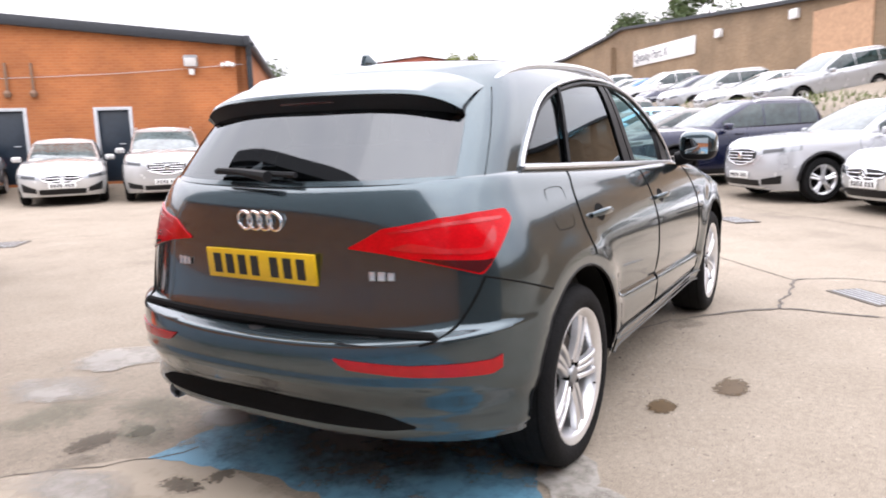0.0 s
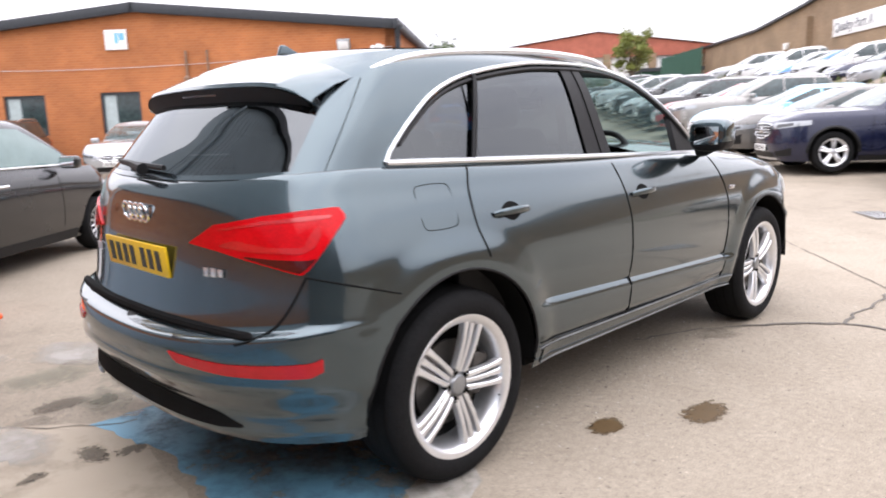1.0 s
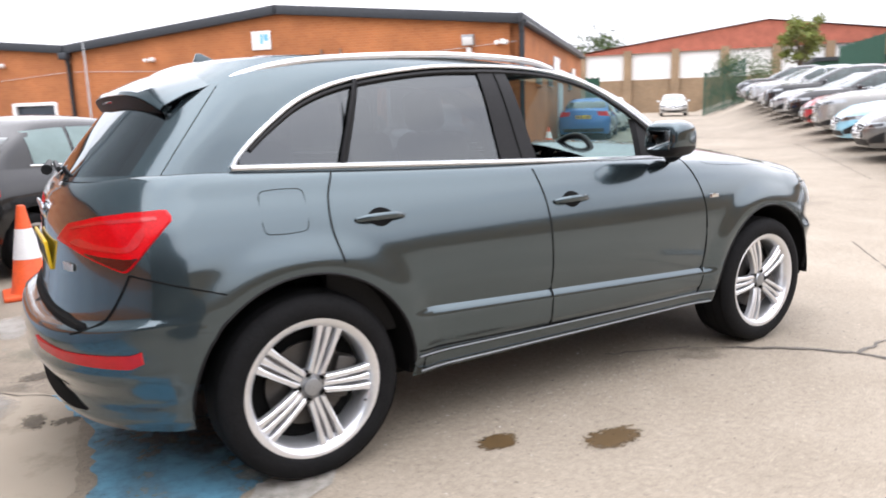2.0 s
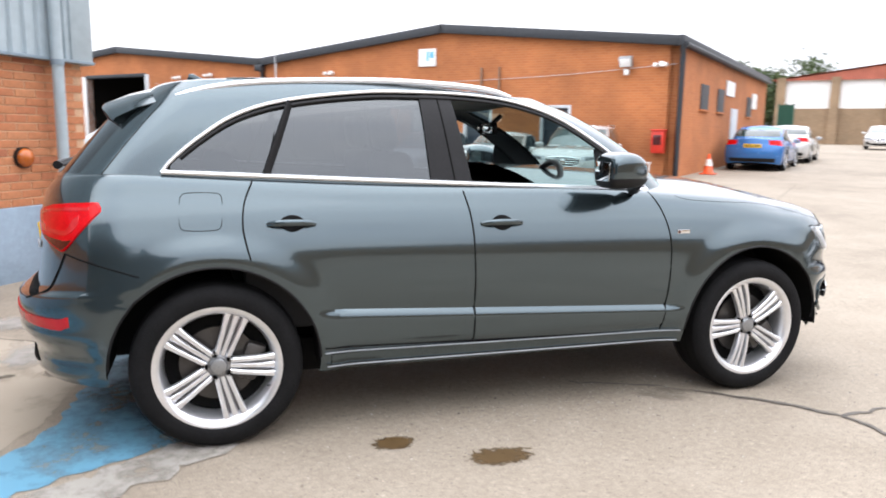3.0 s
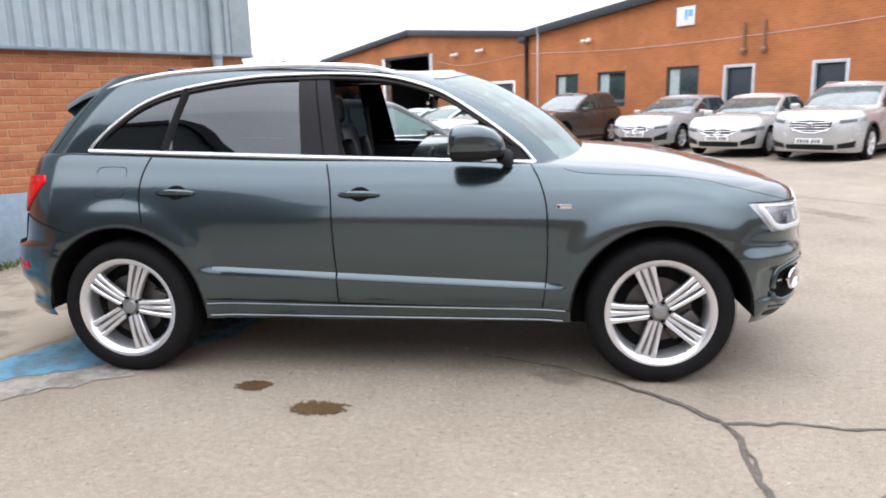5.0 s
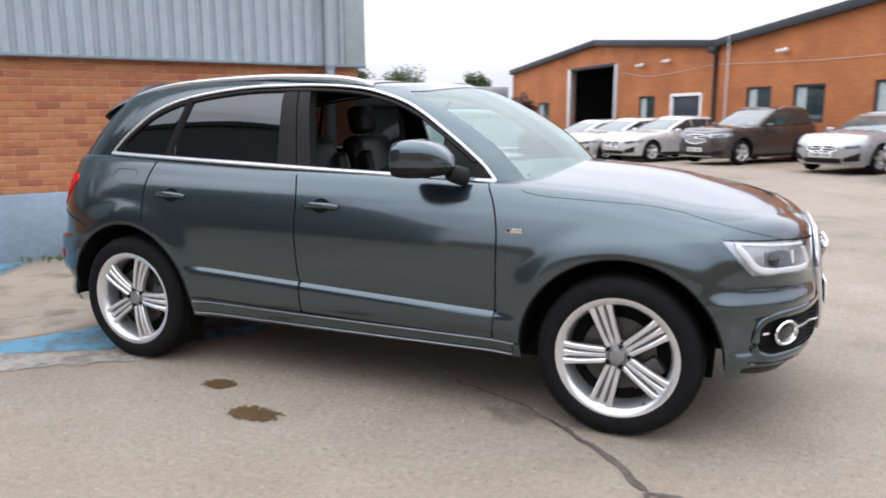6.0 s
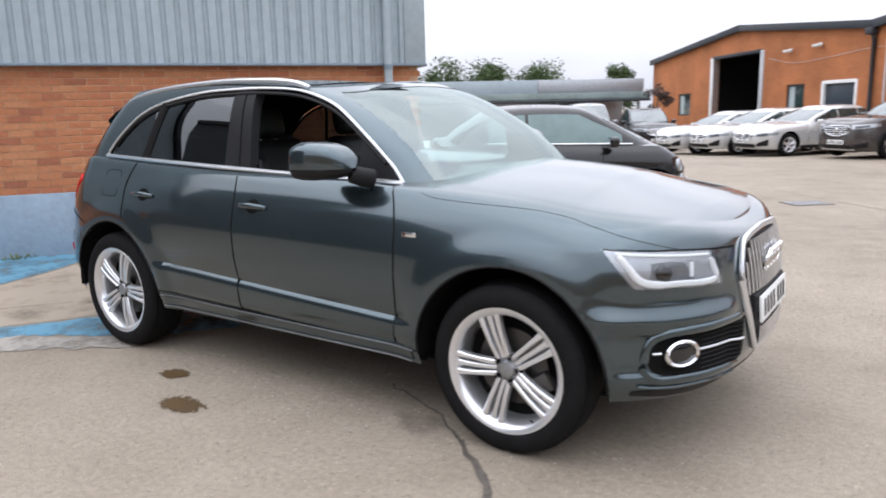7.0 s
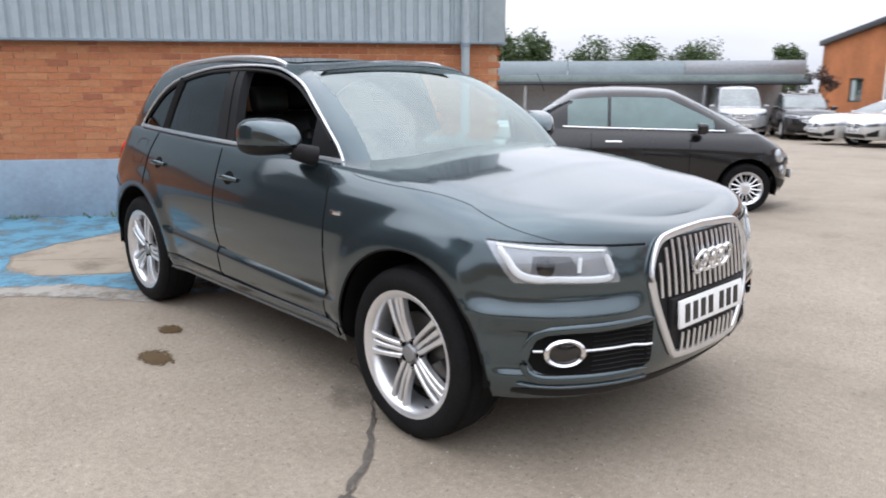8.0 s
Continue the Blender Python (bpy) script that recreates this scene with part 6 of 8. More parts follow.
for kind, a, col in ROW2:
    placed(SRC[kind], car_pose(a, -12.9 + rnd.uniform(-0.2, 0.2), 90 + rnd.uniform(-2, 2), kind, z=float(rise(a, -15.5)) - 0.7, tilt=3), col, WORD[col] + " car parked up on the bank by tan wall")


# ---- the grey SUV that the walk goes round ----
def suv_paint():
    m, n, l, p = nodes_of("metallic_grey_paint")
    co, fl, mott = n.new("ShaderNodeTexCoord"), n.new("ShaderNodeTexNoise"), n.new("ShaderNodeTexNoise")
    fl.inputs["Scale"].default_value, mott.inputs["Scale"].default_value = 900, 2.5
    mott.inputs["Detail"].default_value = 6
    r, v, r2 = n.new("ShaderNodeMapRange"), n.new("ShaderNodeVectorMath"), n.new("ShaderNodeMapRange")
    r.inputs["To Min"].default_value, r.inputs["To Max"].default_value = 0.8, 1.2
    v.operation = "SCALE"
    v.inputs[0].default_value = (0.062, 0.088, 0.099)
    r2.inputs["To Min"].default_value, r2.inputs["To Max"].default_value = 0.16, 0.22
    l.new(co.outputs["Object"], fl.inputs["Vector"]), l.new(co.outputs["Object"], mott.inputs["Vector"])
    l.new(fl.outputs["Fac"], r.inputs["Value"]), l.new(r.outputs[0], v.inputs["Scale"]), l.new(v.outputs[0], p.inputs["Base Color"])
    l.new(mott.outputs["Fac"], r2.inputs["Value"]), l.new(r2.outputs[0], p.inputs["Roughness"])
    p.inputs["Metallic"].default_value, p.inputs["Coat Weight"].default_value, p.inputs["Coat Roughness"].default_value = 0.85, 1.0, 0.06
    p.inputs["Coat IOR"].default_value = 1.5
    return m


M["suv"] = suv_paint()
WB_, WR, ARCH = 2.807, 0.368, 0.442


def flare(p, u):
    """Arch flares, and the ledge pressed along the foot of the doors."""
    q = p.copy()
    x, y, z = p[..., 0], p[..., 1], p[..., 2]
    side = np.clip((np.abs(y) - 0.70) / 0.15, 0, 1)
    for cx in (0.0, WB_):
        d = np.hypot(x - cx, z - 0.37)
        k = np.clip(1 - np.abs(d - 0.47) / 0.13, 0, 1)
        q[..., 1] -= 0.016 * side * k * k * (3 - 2 * k)
    zl = 0.636 - 0.0451 * (x + 0.3)
    on = np.clip((x - 0.36) / 0.22, 0, 1) * np.clip((2.42 - x) / 0.22, 0, 1)
    on = on * on * (3 - 2 * on) * side
    k = np.clip(1 + (z - zl) / 0.028, 0, 1)
    up = np.where(z > zl, np.exp(-np.clip(z - zl, 0, 1) / 0.11), k * k * (3 - 2 * k))
    q[..., 1] += 0.023 * on * up
    q[..., 1] += 0.010 * on * np.clip((0.43 - z) / 0.02, 0, 1)
    hump = lambda c, w: np.exp(-((z - c) / w) ** 2)
    # rear bumper: a crease under the reflectors, a hollow and a lip below it
    wr = np.clip((-0.34 - x) / 0.25, 0, 1) * (0.012 * hump(0.520, 0.022) - 0.022 * hump(0.430, 0.040) + 0.010 * hump(0.350, 0.018))
    nx, ny = x + 0.30, 0.35 * y
    ln = np.hypot(nx, ny) + 1e-6
    q[..., 0] += wr * nx / ln
    q[..., 1] += wr * ny / ln
    # front bumper: a brow over the intakes, the wing hollow above it, and the sunk intakes
    wf = np.clip((x - 3.10) / 0.15, 0, 1) * np.clip((np.abs(y) - 0.40) / 0.08, 0, 1)
    sunk = np.clip((z - 0.41) / 0.03, 0, 1) * np.clip((0.595 - z) / 0.025, 0, 1)
    df = wf * (0.014 * hump(0.640, 0.030) - 0.007 * hump(0.712, 0.035)) - 0.022 * sunk * np.clip((x - 3.24) / 0.06, 0, 1) * np.clip((np.abs(y) - 0.40) / 0.05, 0, 1)
    nx, ny = x - 2.95, 0.5 * y
    ln = np.hypot(nx, ny) + 1e-6
    q[..., 0] += df * nx / ln
    q[..., 1] += df * ny / ln
    q[..., 2] -= 0.042 * np.exp(-((x - 3.2) / 0.3) ** 2) * np.clip((z - 0.90) / 0.12, 0, 1)
    q[..., 2] += 0.022 * np.exp(-((x - 1.9) / 0.75) ** 2) * np.clip((z - 1.0) / 0.1, 0, 1)
    return q


LOWER = Stack([
    (-0.82, -0.30, 3.05, 3.54, 0.885, 2.6, 2.4, 0.335, 0.31, 0.31, 0.280, 0.012),
    (-0.86, -0.30, 3.05, 3.61, 0.915, 2.6, 2.4, 0.46, 0.41, 0.38, 0.355, 0.012),
    (-0.885, -0.30, 3.05, 3.648, 0.938, 2.6, 2.4, 0.575, 0.636, 0.485, 0.45, 0.02),
    (-0.880, -0.30, 3.05, 3.650, 0.945, 2.6, 2.4, 0.645, 0.70, 0.62, 0.55, 0.03),
    (-0.805, -0.30, 3.05, 3.645, 0.946, 2.6, 2.4, 0.682, 0.735, 0.67, 0.60, 0.03),
    (-0.775, -0.30, 3.05, 3.632, 0.941, 2.6, 2.4, 0.90, 0.86, 0.80, 0.71, 0.035),
    (-0.765, -0.30, 3.05, 3.612, 0.911, 2.6, 2.4, 1.02, 0.99, 0.925, 0.83, 0.045),
    (-0.745, -0.30, 3.05, 3.597, 0.871, 2.6, 2.4, 1.105, 1.10, 1.005, 0.888, 0.055),
    (-0.69, -0.30, 3.05, 3.572, 0.822, 2.6, 2.4, 1.165, 1.195, 1.045, 0.917, 0.065),
    (-0.64, -0.30, 3.05, 3.515, 0.740, 2.6, 2.4, 1.18, 1.205, 1.070, 0.951, 0.065)], flare, (34, 150, 36), 9)


def dome(p, u):
    q = p.copy()
    k = np.clip((p[..., 2] - 1.28) / 0.26, 0, 1)
    q[..., 2] += 0.05 * k * np.clip(1 - ((p[..., 0] - 0.72) / 1.0) ** 2, 0, 1)
    return q


UPPER = Stack([
    (-0.70, -0.26, 2.13, 2.52, 0.812, 2.8, 2.5, 1.163, 1.185, 1.085, 1.13, 0.055),
    (-0.575, -0.16, 1.97, 2.325, 0.765, 2.8, 2.5, 1.31, 1.33, 1.26, 1.31, 0.04),
    (-0.455, -0.06, 1.74, 2.075, 0.712, 2.8, 2.5, 1.45, 1.46, 1.415, 1.465, 0.035),
    (-0.375, 0.00, 1.53, 1.88, 0.668, 2.8, 2.5, 1.515, 1.53, 1.505, 1.555, 0.03),
    (-0.29, 0.04, 1.40, 1.72, 0.615, 2.8, 2.6, 1.560, 1.585, 1.555, 1.60, 0.03)], dome, (30, 110, 36), 9)
DLO = [(-0.205, 1.205), (0.5, 1.177), (1.2, 1.150), (1.8, 1.128), (2.19, 1.112), (2.12, 1.19), (1.93, 1.335), (1.70, 1.475), (1.47, 1.548), (1.24, 1.575), (0.95, 1.580), (0.67, 1.570), (0.30, 1.517), (0.10, 1.450), (-0.06, 1.345), (-0.175, 1.245)]
ARC = spline([(x, 0, z) for x, z in DLO[4:] + DLO[:1]], 60)[:, [0, 2]]


def belt_z(x):
    return float(np.interp(x, (-0.205, 2.19), (1.205, 1.112)))


def arc_z(x):
    i = np.argsort(ARC[:, 0])
    return float(np.interp(x, ARC[i, 0], ARC[i, 1]))


def hero_wheel(parent, x, side):
    """A 20-inch five-arm alloy, each arm of three ribs, on a low tyre."""
    r, ri, wd = WR, 0.268, 0.255
    h = wd / 2
    prof = [(ri - 0.012, h - 0.03), (ri + 0.006, h - 0.006), (ri + 0.02, h), (r - 0.055, h + 0.002), (r - 0.030, h - 0.004), (r - 0.012, h - 0.022), (r - 0.003, h - 0.045), (r, h - 0.08), (r, -h + 0.08), (r - 0.012, -h + 0.022), (r - 0.05, -h), (ri, -h + 0.01)]
    w = part("wheel", bm_lathe([(a, side * b) for a, b in prof], 72, "y"), M["tyre"], parent, "low-profile black tyre")
    w.matrix_basis = Matrix.Translation((x, side * 0.800, r)) @ pose(0, 0, 0, 0, 20 if x < 1 else 52, 0)
    for k in range(4):
        g = part("tread_groove", bm_lathe([(r + 0.0005, -0.09 + k * 0.06 - 0.004), (r + 0.0008, -0.09 + k * 0.06 + 0.004)], 60, "y"), M["seam"], w)
    o = side * (h - 0.012)
    part("rim", bm_lathe([(ri - 0.045, -o), (ri - 0.04, o * 0.55), (ri - 0.030, o * 0.86), (ri - 0.022, o * 0.95), (ri - 0.008, o * 1.03), (ri + 0.004, o * 1.05), (ri + 0.010, o * 0.99), (ri + 0.006, o * 0.9)], 72, "y"), M["alloy"], w, "polished silver rim")
    part("well", bm_lathe([(0.001, o * 0.02), (ri - 0.04, o * 0.02)], 32, "y"), M["liner"], w)
    part("brake_disc", bm_lathe([(0.06, o * 0.30), (0.165, o * 0.30), (0.165, o * 0.2), (0.06, o * 0.2)], 40, "y"), M["brake"], w, "steel brake disc")
    part("caliper", bm_box(0.09, 0.06, 0.17, (0.13, o * 0.34, 0.05), 0.02), M["brake"], w)
    for k in range(5):
        t = 2 * math.pi * k / 5 + math.pi / 2
        bm = bmesh.new()
        for j, d in enumerate((-1, 0, 1)):
            # outer ribs stand proud, the middle one lies lower
            def rib(rad, off):
                return Vector((rad * math.cos(t) - off * math.sin(t), 0, rad * math.sin(t) + off * math.cos(t)))
            pts, w0 = [], 0.0122
            for q in np.linspace(0, 1, 8):
                rad = 0.050 + (ri - 0.026 - 0.050) * q
                off = d * (0.0245 + 0.0160 * q)
                yy = o * (0.80 + 0.10 * q + 0.06 * math.sin(math.pi * q)) - (abs(d) == 0) * side * 0.006
                p = rib(rad, off)
                p.y = yy
                pts.append(p)
            rows = []
            for i, p in enumerate(pts):
                q = i / 7
                hw = w0 * (0.85 - 0.10 * q + 0.55 * q**6)
                tang = Vector((-math.sin(t), 0, math.cos(t)))
                up = Vector((0, side, 0))
                rows.append([p - tang * hw * 1.15 - up * 0.028, p - tang * hw - up * 0.004, p - tang * hw * 0.6, p + tang * hw * 0.6, p + tang * hw - up * 0.004, p + tang * hw * 1.15 - up * 0.028])
            bm_grid(np.array([[list(v) for v in row] for row in rows]), bm)
        # the web is coloured darker than the ribs to give it recess shade
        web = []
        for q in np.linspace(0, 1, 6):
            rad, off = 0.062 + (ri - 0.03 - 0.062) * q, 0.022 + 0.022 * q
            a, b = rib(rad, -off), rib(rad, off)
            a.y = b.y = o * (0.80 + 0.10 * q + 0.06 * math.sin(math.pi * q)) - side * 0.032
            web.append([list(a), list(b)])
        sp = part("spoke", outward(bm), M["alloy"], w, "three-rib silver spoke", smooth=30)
        part("spoke_web", outward(bm_grid(np.array(web))), M["grey_web"], sp, "grey web between the ribs, recess shade put into its colour")
    hub = part("hub", bm_lathe([(0.072, o * 0.50), (0.068, o * 0.64), (0.058, o * 0.70), (0.040, o * 0.74), (0.034, o * 0.84), (0.028, o * 0.86), (0.001, o * 0.865)], 40, "y"), M["hub_grey"], w)
    for k in range(5):
        t = 2 * math.pi * (k + 0.5) / 5 + math.pi / 2
        part("wheel_bolt", bm_lathe([(0.0125, o * 0.60), (0.0125, o * 0.80), (0.010, o * 0.81), (0.009, o * 0.77), (0.001, o * 0.77)], 12, "y", (0.056 * math.cos(t), side * 0.001, 0.056 * math.sin(t))), M["seam"], hub)
    part("valve", bm_tube([(0.236, o * 0.9, -0.02), (0.225, o * 1.0, -0.02)], 0.004, 6), M["plastic"], w)
    return w


def seat(parent, x, y, m, name="front_seat", wide=0.5):
    st = part(name, bm_box(0.52, wide, 0.18, (x, y, 0.62), 0.06, 3, rot=Euler((0, radians(-6), 0)).to_matrix()), m, parent, "black leather seat")
    part("backrest", bm_box(0.16, wide, 0.66, (x - 0.33, y, 0.97), 0.07, 3, rot=Euler((0, radians(-14), 0)).to_matrix()), m, st)
    for s in (-1, 1):
        part("bolster", bm_box(0.17, 0.09, 0.5, (x - 0.27, y + s * (wide / 2 - 0.05), 0.95), 0.04, 3, rot=Euler((0, radians(-14), 0)).to_matrix()), m, st)
    for hy in ((0,) if wide < 0.7 else (-0.38, 0.38)):
        part("headrest", bm_box(0.11, 0.25, 0.19, (x - 0.43, y + hy, 1.39), 0.05, 3, rot=Euler((0, radians(-10), 0)).to_matrix()), m, st)
        for s in (-1, 1):
            part("headrest_stalk", bm_tube([(x - 0.41, y + hy + s * 0.06, 1.22), (x - 0.425, y + hy + s * 0.06, 1.34)], 0.007, 6), M["chrome"], st)
    return st


def hero():
    car = thing("suv", "dark metallic grey SUV with tinted rear glass and silver alloys", "car")
    # lower skin, parted into panels along its joints
    P = LOWER.T.copy()
    keep = np.ones((P.shape[0] - 1, P.shape[1] - 1), bool)
    side = np.abs(P[..., 1]) > 0.55
    for cx in (0.0, WB_):
        P, keep = cut(P, keep, circle(cx, 0.372, ARCH, 90), (0, 2), side)
    cen = (P[:-1, :-1] + P[1:, 1:]) / 2
    cx, cy, cz = cen[..., 0], np.abs(cen[..., 1]), cen[..., 2]
    uc = (LOWER.U[:-1] + LOWER.U[1:])[None] / 2 + 0 * cz
    group = np.full(cz.shape, "body", object)
    group[(uc < 0.80) & (cz > 0.665)] = "tailgate"
    group[(cx < -0.22) & (cz < 0.668) & (group != "tailgate")] = "rear_bumper"
    group[(cx > 3.10) & (cz < 0.735)] = "front_bumper"
    group[(cx > 0.15) & (cx < 1.165) & (cz > 0.42) & (np.hypot(cx, cz - 0.37) > 0.56)] = "rear_door"
    group[(cx > 1.165) & (cx < 2.245) & (cz > 0.42)] = "front_door"
    for g in ("body", "tailgate", "rear_bumper", "front_bumper"):
        bm = skin_mesh(P, keep & (group == g))
        if g == "body":
            e = LOWER.T[-1][LOWER.U > 1.55]
            lid(e, 0.072, 28, bm, 3.6)
            bm = outward(weld(bm))
        part({"body": "body_shell"}.get(g, g), outward(weld(bm)), M["suv"], car, smooth=38)
    for g in ("rear_door", "front_door"):
        for sgn in (1, -1):
            bm = bmesh.new()
            k = keep & (group == g)
            vs = {}
            for r, c in zip(*np.nonzero(k)):
                q = []
                for i, j in ((r, c), (r, c + 1), (r + 1, c + 1), (r + 1, c)):
                    if (i, j) not in vs:
                        vs[i, j] = bm.verts.new(P[i, j] * (1, sgn, 1))
                    q.append(vs[i, j])
                bm.faces.new(q if sgn > 0 else q[::-1])
            door = part(g, outward(bm), M["suv"], car, smooth=38)
            x = 0.22 if g == "rear_door" else 1.205
            hz = 0.985 if g == "rear_door" else 0.97
            sd = sgn
            pts = [Vector(LOWER.spot(hz, o, sd, x=x + q * 0.205)) for q, o in zip(np.linspace(0, 1, 9), (0.004, 0.022, 0.034, 0.038, 0.039, 0.038, 0.034, 0.022, 0.004))]
            part("door_handle", bm_tube(pts, [0.010, 0.013, 0.014, 0.0145, 0.0145, 0.0145, 0.014, 0.013, 0.010], 10, squash=0.7), M["suv"], door)
            cup = LOWER.patch(({"x": x + 0.045}, {"x": x + 0.165}), lambda q: hz - 0.028 * math.sin(math.pi * q) - 0.004, lambda q: hz + 0.036 * math.sin(math.pi * q) ** 0.6 + 0.004, 10, 4, 0.0015, sd, 0.004)
            part("handle_cup", cup, M["seam"], door)
    # joints
    for sd in (1, -1):
        for pts in ([(0.165, 1.17), (0.128, 1.08), (0.118, 0.98), (0.13, 0.90), (0.145, 0.84)], [(1.125, 1.145), (1.155, 1.0), (1.165, 0.8), (1.172, 0.6), (1.175, 0.335)],
                    [(2.17, 1.105), (2.215, 1.02), (2.245, 0.9), (2.25, 0.7), (2.245, 0.55), (2.22, 0.335)], [(0.46, 0.425), (0.8, 0.415), (1.4, 0.40), (2.0, 0.388), (2.36, 0.38)]):
            sp = spline([(x, 0, z) for x, z in pts], 28)
            part("panel_gap", bm_tube([LOWER.spot(q[2], 0.0, sd, x=q[0]) for q in sp], 0.0042, 5), M["seam"], car)
        # fuel flap on the right, arch lips on both
        for cx in (0.0, WB_):
            th = np.linspace(0.03, math.pi - 0.03, 46)
            zs = [max(0.30, 0.372 + ARCH * math.sin(t)) for t in th]
            lip = [LOWER.spot(z, -0.002, sd, x=cx + ARCH * math.cos(t)) for t, z in zip(th, zs)]
            part("arch_lip", bm_tube(lip, 0.006, 8), M["plastic"], car)
        part("sill", LOWER.patch(({"x": 0.49}, {"x": 2.33}), lambda q: 0.325, lambda q: 0.392, 24, 5, 0.005, sd, 0.03), M["suv"], car)
        part("sill_strip", bm_tube([LOWER.spot(0.402 - 0.02 * q, 0.007, sd, x=0.46 + q * 1.88) for q in np.linspace(0, 1, 24)], 0.0034, 6), M["satin_dark"], car, "thin satin sill strip")
    # metal tube added as the highlight on the sill's lower edge
    for sd in (1, -1):
        part("sill_edge", bm_tube([LOWER.spot(0.338 - 0.008 * q, 0.014, sd, x=0.47 + q * 1.86) for q in np.linspace(0, 1, 24)], 0.0042, 6), M["satin_dark"], car, "metal line standing in for light caught on the lower sill")
    flap = [(-0.135, 1.10), (-0.12, 1.118), (0.02, 1.118), (0.035, 1.10), (0.03, 0.985), (0.012, 0.968), (-0.12, 0.968), (-0.137, 0.985)]
    fp = [LOWER.spot(z, 0.0, 1, x=x) for x, z in flap]
    part("fuel_flap_gap", bm_tube(spline(fp + fp[:1], 50), 0.0018, 5), M["seam"], car)
    for cx in (0.0, WB_):
        arch_parts(car, cx, ARCH + 0.004, 0.372, 0.925, 0.36, 0.04)
        for sd in (1, -1):
            hero_wheel(car, cx, sd)
    part("underbody", bm_box(3.4, 1.3, 0.16, (1.5, 0, 0.32)), M["liner"], car, smooth=0)
    part("floor_side", bm_box(1.9, 1.7, 0.1, (1.4, 0, 0.36)), M["liner"], car, smooth=0)

    # cabin: pillars, roof and glazing
    Q = UPPER.T.copy()
    kq = np.ones((Q.shape[0] - 1, Q.shape[1] - 1), bool)
    Q, kq = cut(Q, kq, ARC.tolist() + [(-0.205 + i * 0.24, belt_z(-0.205 + i * 0.24)) for i in range(1, 10)], (0, 2), (np.abs(Q[..., 1]) > 0.5) & (Q[..., 2] > 1.0) & (UPPER.U[None] > 0.62) & (UPPER.U[None] < 2.30))
    uq = ((UPPER.U[:-1] + UPPER.U[1:]) / 2)[None] + 0 * Q[:-1, :-1, 0]
    vq = ((UPPER.V[:-1] + UPPER.V[1:]) / 2)[:, None] + 0 * Q[:-1, :-1, 0]
    ws = (uq > 2.30) & (vq > 0.10) & (vq < 3.4)
    rs = (uq < 0.63) & (vq > 0.12) & (vq < 2.85)
    whole = kq.copy()
    bm = skin_mesh(Q, whole & ~ws & ~rs)
    lid(UPPER.T[-1], 0.030, 24, bm)
    part("roof_shell", outward(weld(bm)), M["suv"], car, smooth=38)
    # lining
    c = np.array([0.8, 0, 1.15])
    d = c - Q
    d /= np.linalg.norm(d, axis=-1, keepdims=True)
    bm = skin_mesh(Q + d * 0.035, whole & ~ws & ~rs)
    lid(UPPER.T[-1] - (0, 0, 0.03), 0.03, 24, bm)
    part("headlining", outward(weld(bm)), M["fabric"], car, "dark headlining", smooth=38)
    part("windscreen", outward(weld(skin_mesh(Q + d * 0.004, ws))), M["shield"], car, "clear raked windscreen", smooth=60).visible_shadow = False
    part("rear_screen", outward(weld(skin_mesh(Q + d * 0.004, rs))), M["tint"], car, "dark tinted rear screen", smooth=60)
    for sd in (1, -1):
        part("screen_border", UPPER.patch(({"u": 0.54}, {"u": 0.628}), lambda q: 1.185, lambda q: 1.43, 6, 10, -0.006, sd, 0.004), M["gloss_black"], car, "black printed screen border")
        trim = [UPPER.spot(z, 0.004, sd, x=x) for x, z in ARC]
        part("window_chrome", bm_tube(trim, 0.0085, 8), M["satin"], car, "bright window surround")
        low = [UPPER.spot(belt_z(x), 0.006, sd, x=x) for x in np.linspace(-0.205, 2.19, 40)]
        part("belt_chrome", bm_tube(low, 0.012, 8), M["satin"], car, "bright strip under the windows")
        seal = [UPPER.spot(arc_z(x) - 0.022, -0.002, sd, x=x) for x in np.linspace(-0.13, 2.08, 60)]
        part("window_seal", bm_tube(seal, 0.010, 6), M["plastic"], car)
        # tinted quarter and rear door panes
        for a, b in ((-0.17, 0.27), (0.27, 0.985)):
            lo = lambda q: belt_z(a + (b - a) * q) + 0.008
            hi = lambda q: max(lo(q) + 0.01, arc_z(a + (b - a) * q) - 0.012)
            part("tinted_window", UPPER.patch(({"x": a}, {"x": b}), lo, hi, 20, 8, -0.008, sd, 0.006), M["tint"], car, "dark tinted side glass")
        part("quarter_post", bm_tube([UPPER.spot(z, 0.0, sd, x=x) for x, z in zip(np.linspace(0.225, 0.345, 8), np.linspace(1.19, 1.515, 8))], 0.022, 6, squash=0.5), M["plastic"], car)
        bp = UPPER.patch(({"x": 0.985, "top": 0.955}, {"x": 1.19, "top": 1.115}), lambda q: belt_z(1.08) + 0.006, lambda q: arc_z(1.08) - 0.012, 8, 8, 0.001, sd, 0.05)
        part("centre_post", bp, M["plastic"], car, "black post between the doors")
        part("post_gap", bm_tube([UPPER.spot(z, 0.0015, sd, x=x) for x, z in zip(np.linspace(1.105, 1.045, 8), np.linspace(1.16, 1.57, 8))], 0.004, 5), M["seam"], car)
        a, b = 1.92, 2.15
        part("mirror_sail", UPPER.patch(({"x": a}, {"x": b}), lambda q: belt_z(a + (b - a) * q) + 0.006, lambda q: max(belt_z(a + (b - a) * q) + 0.012, arc_z(a + (b - a) * q) - 0.014), 8, 6, -0.004, sd, 0.03), M["plastic"], car)
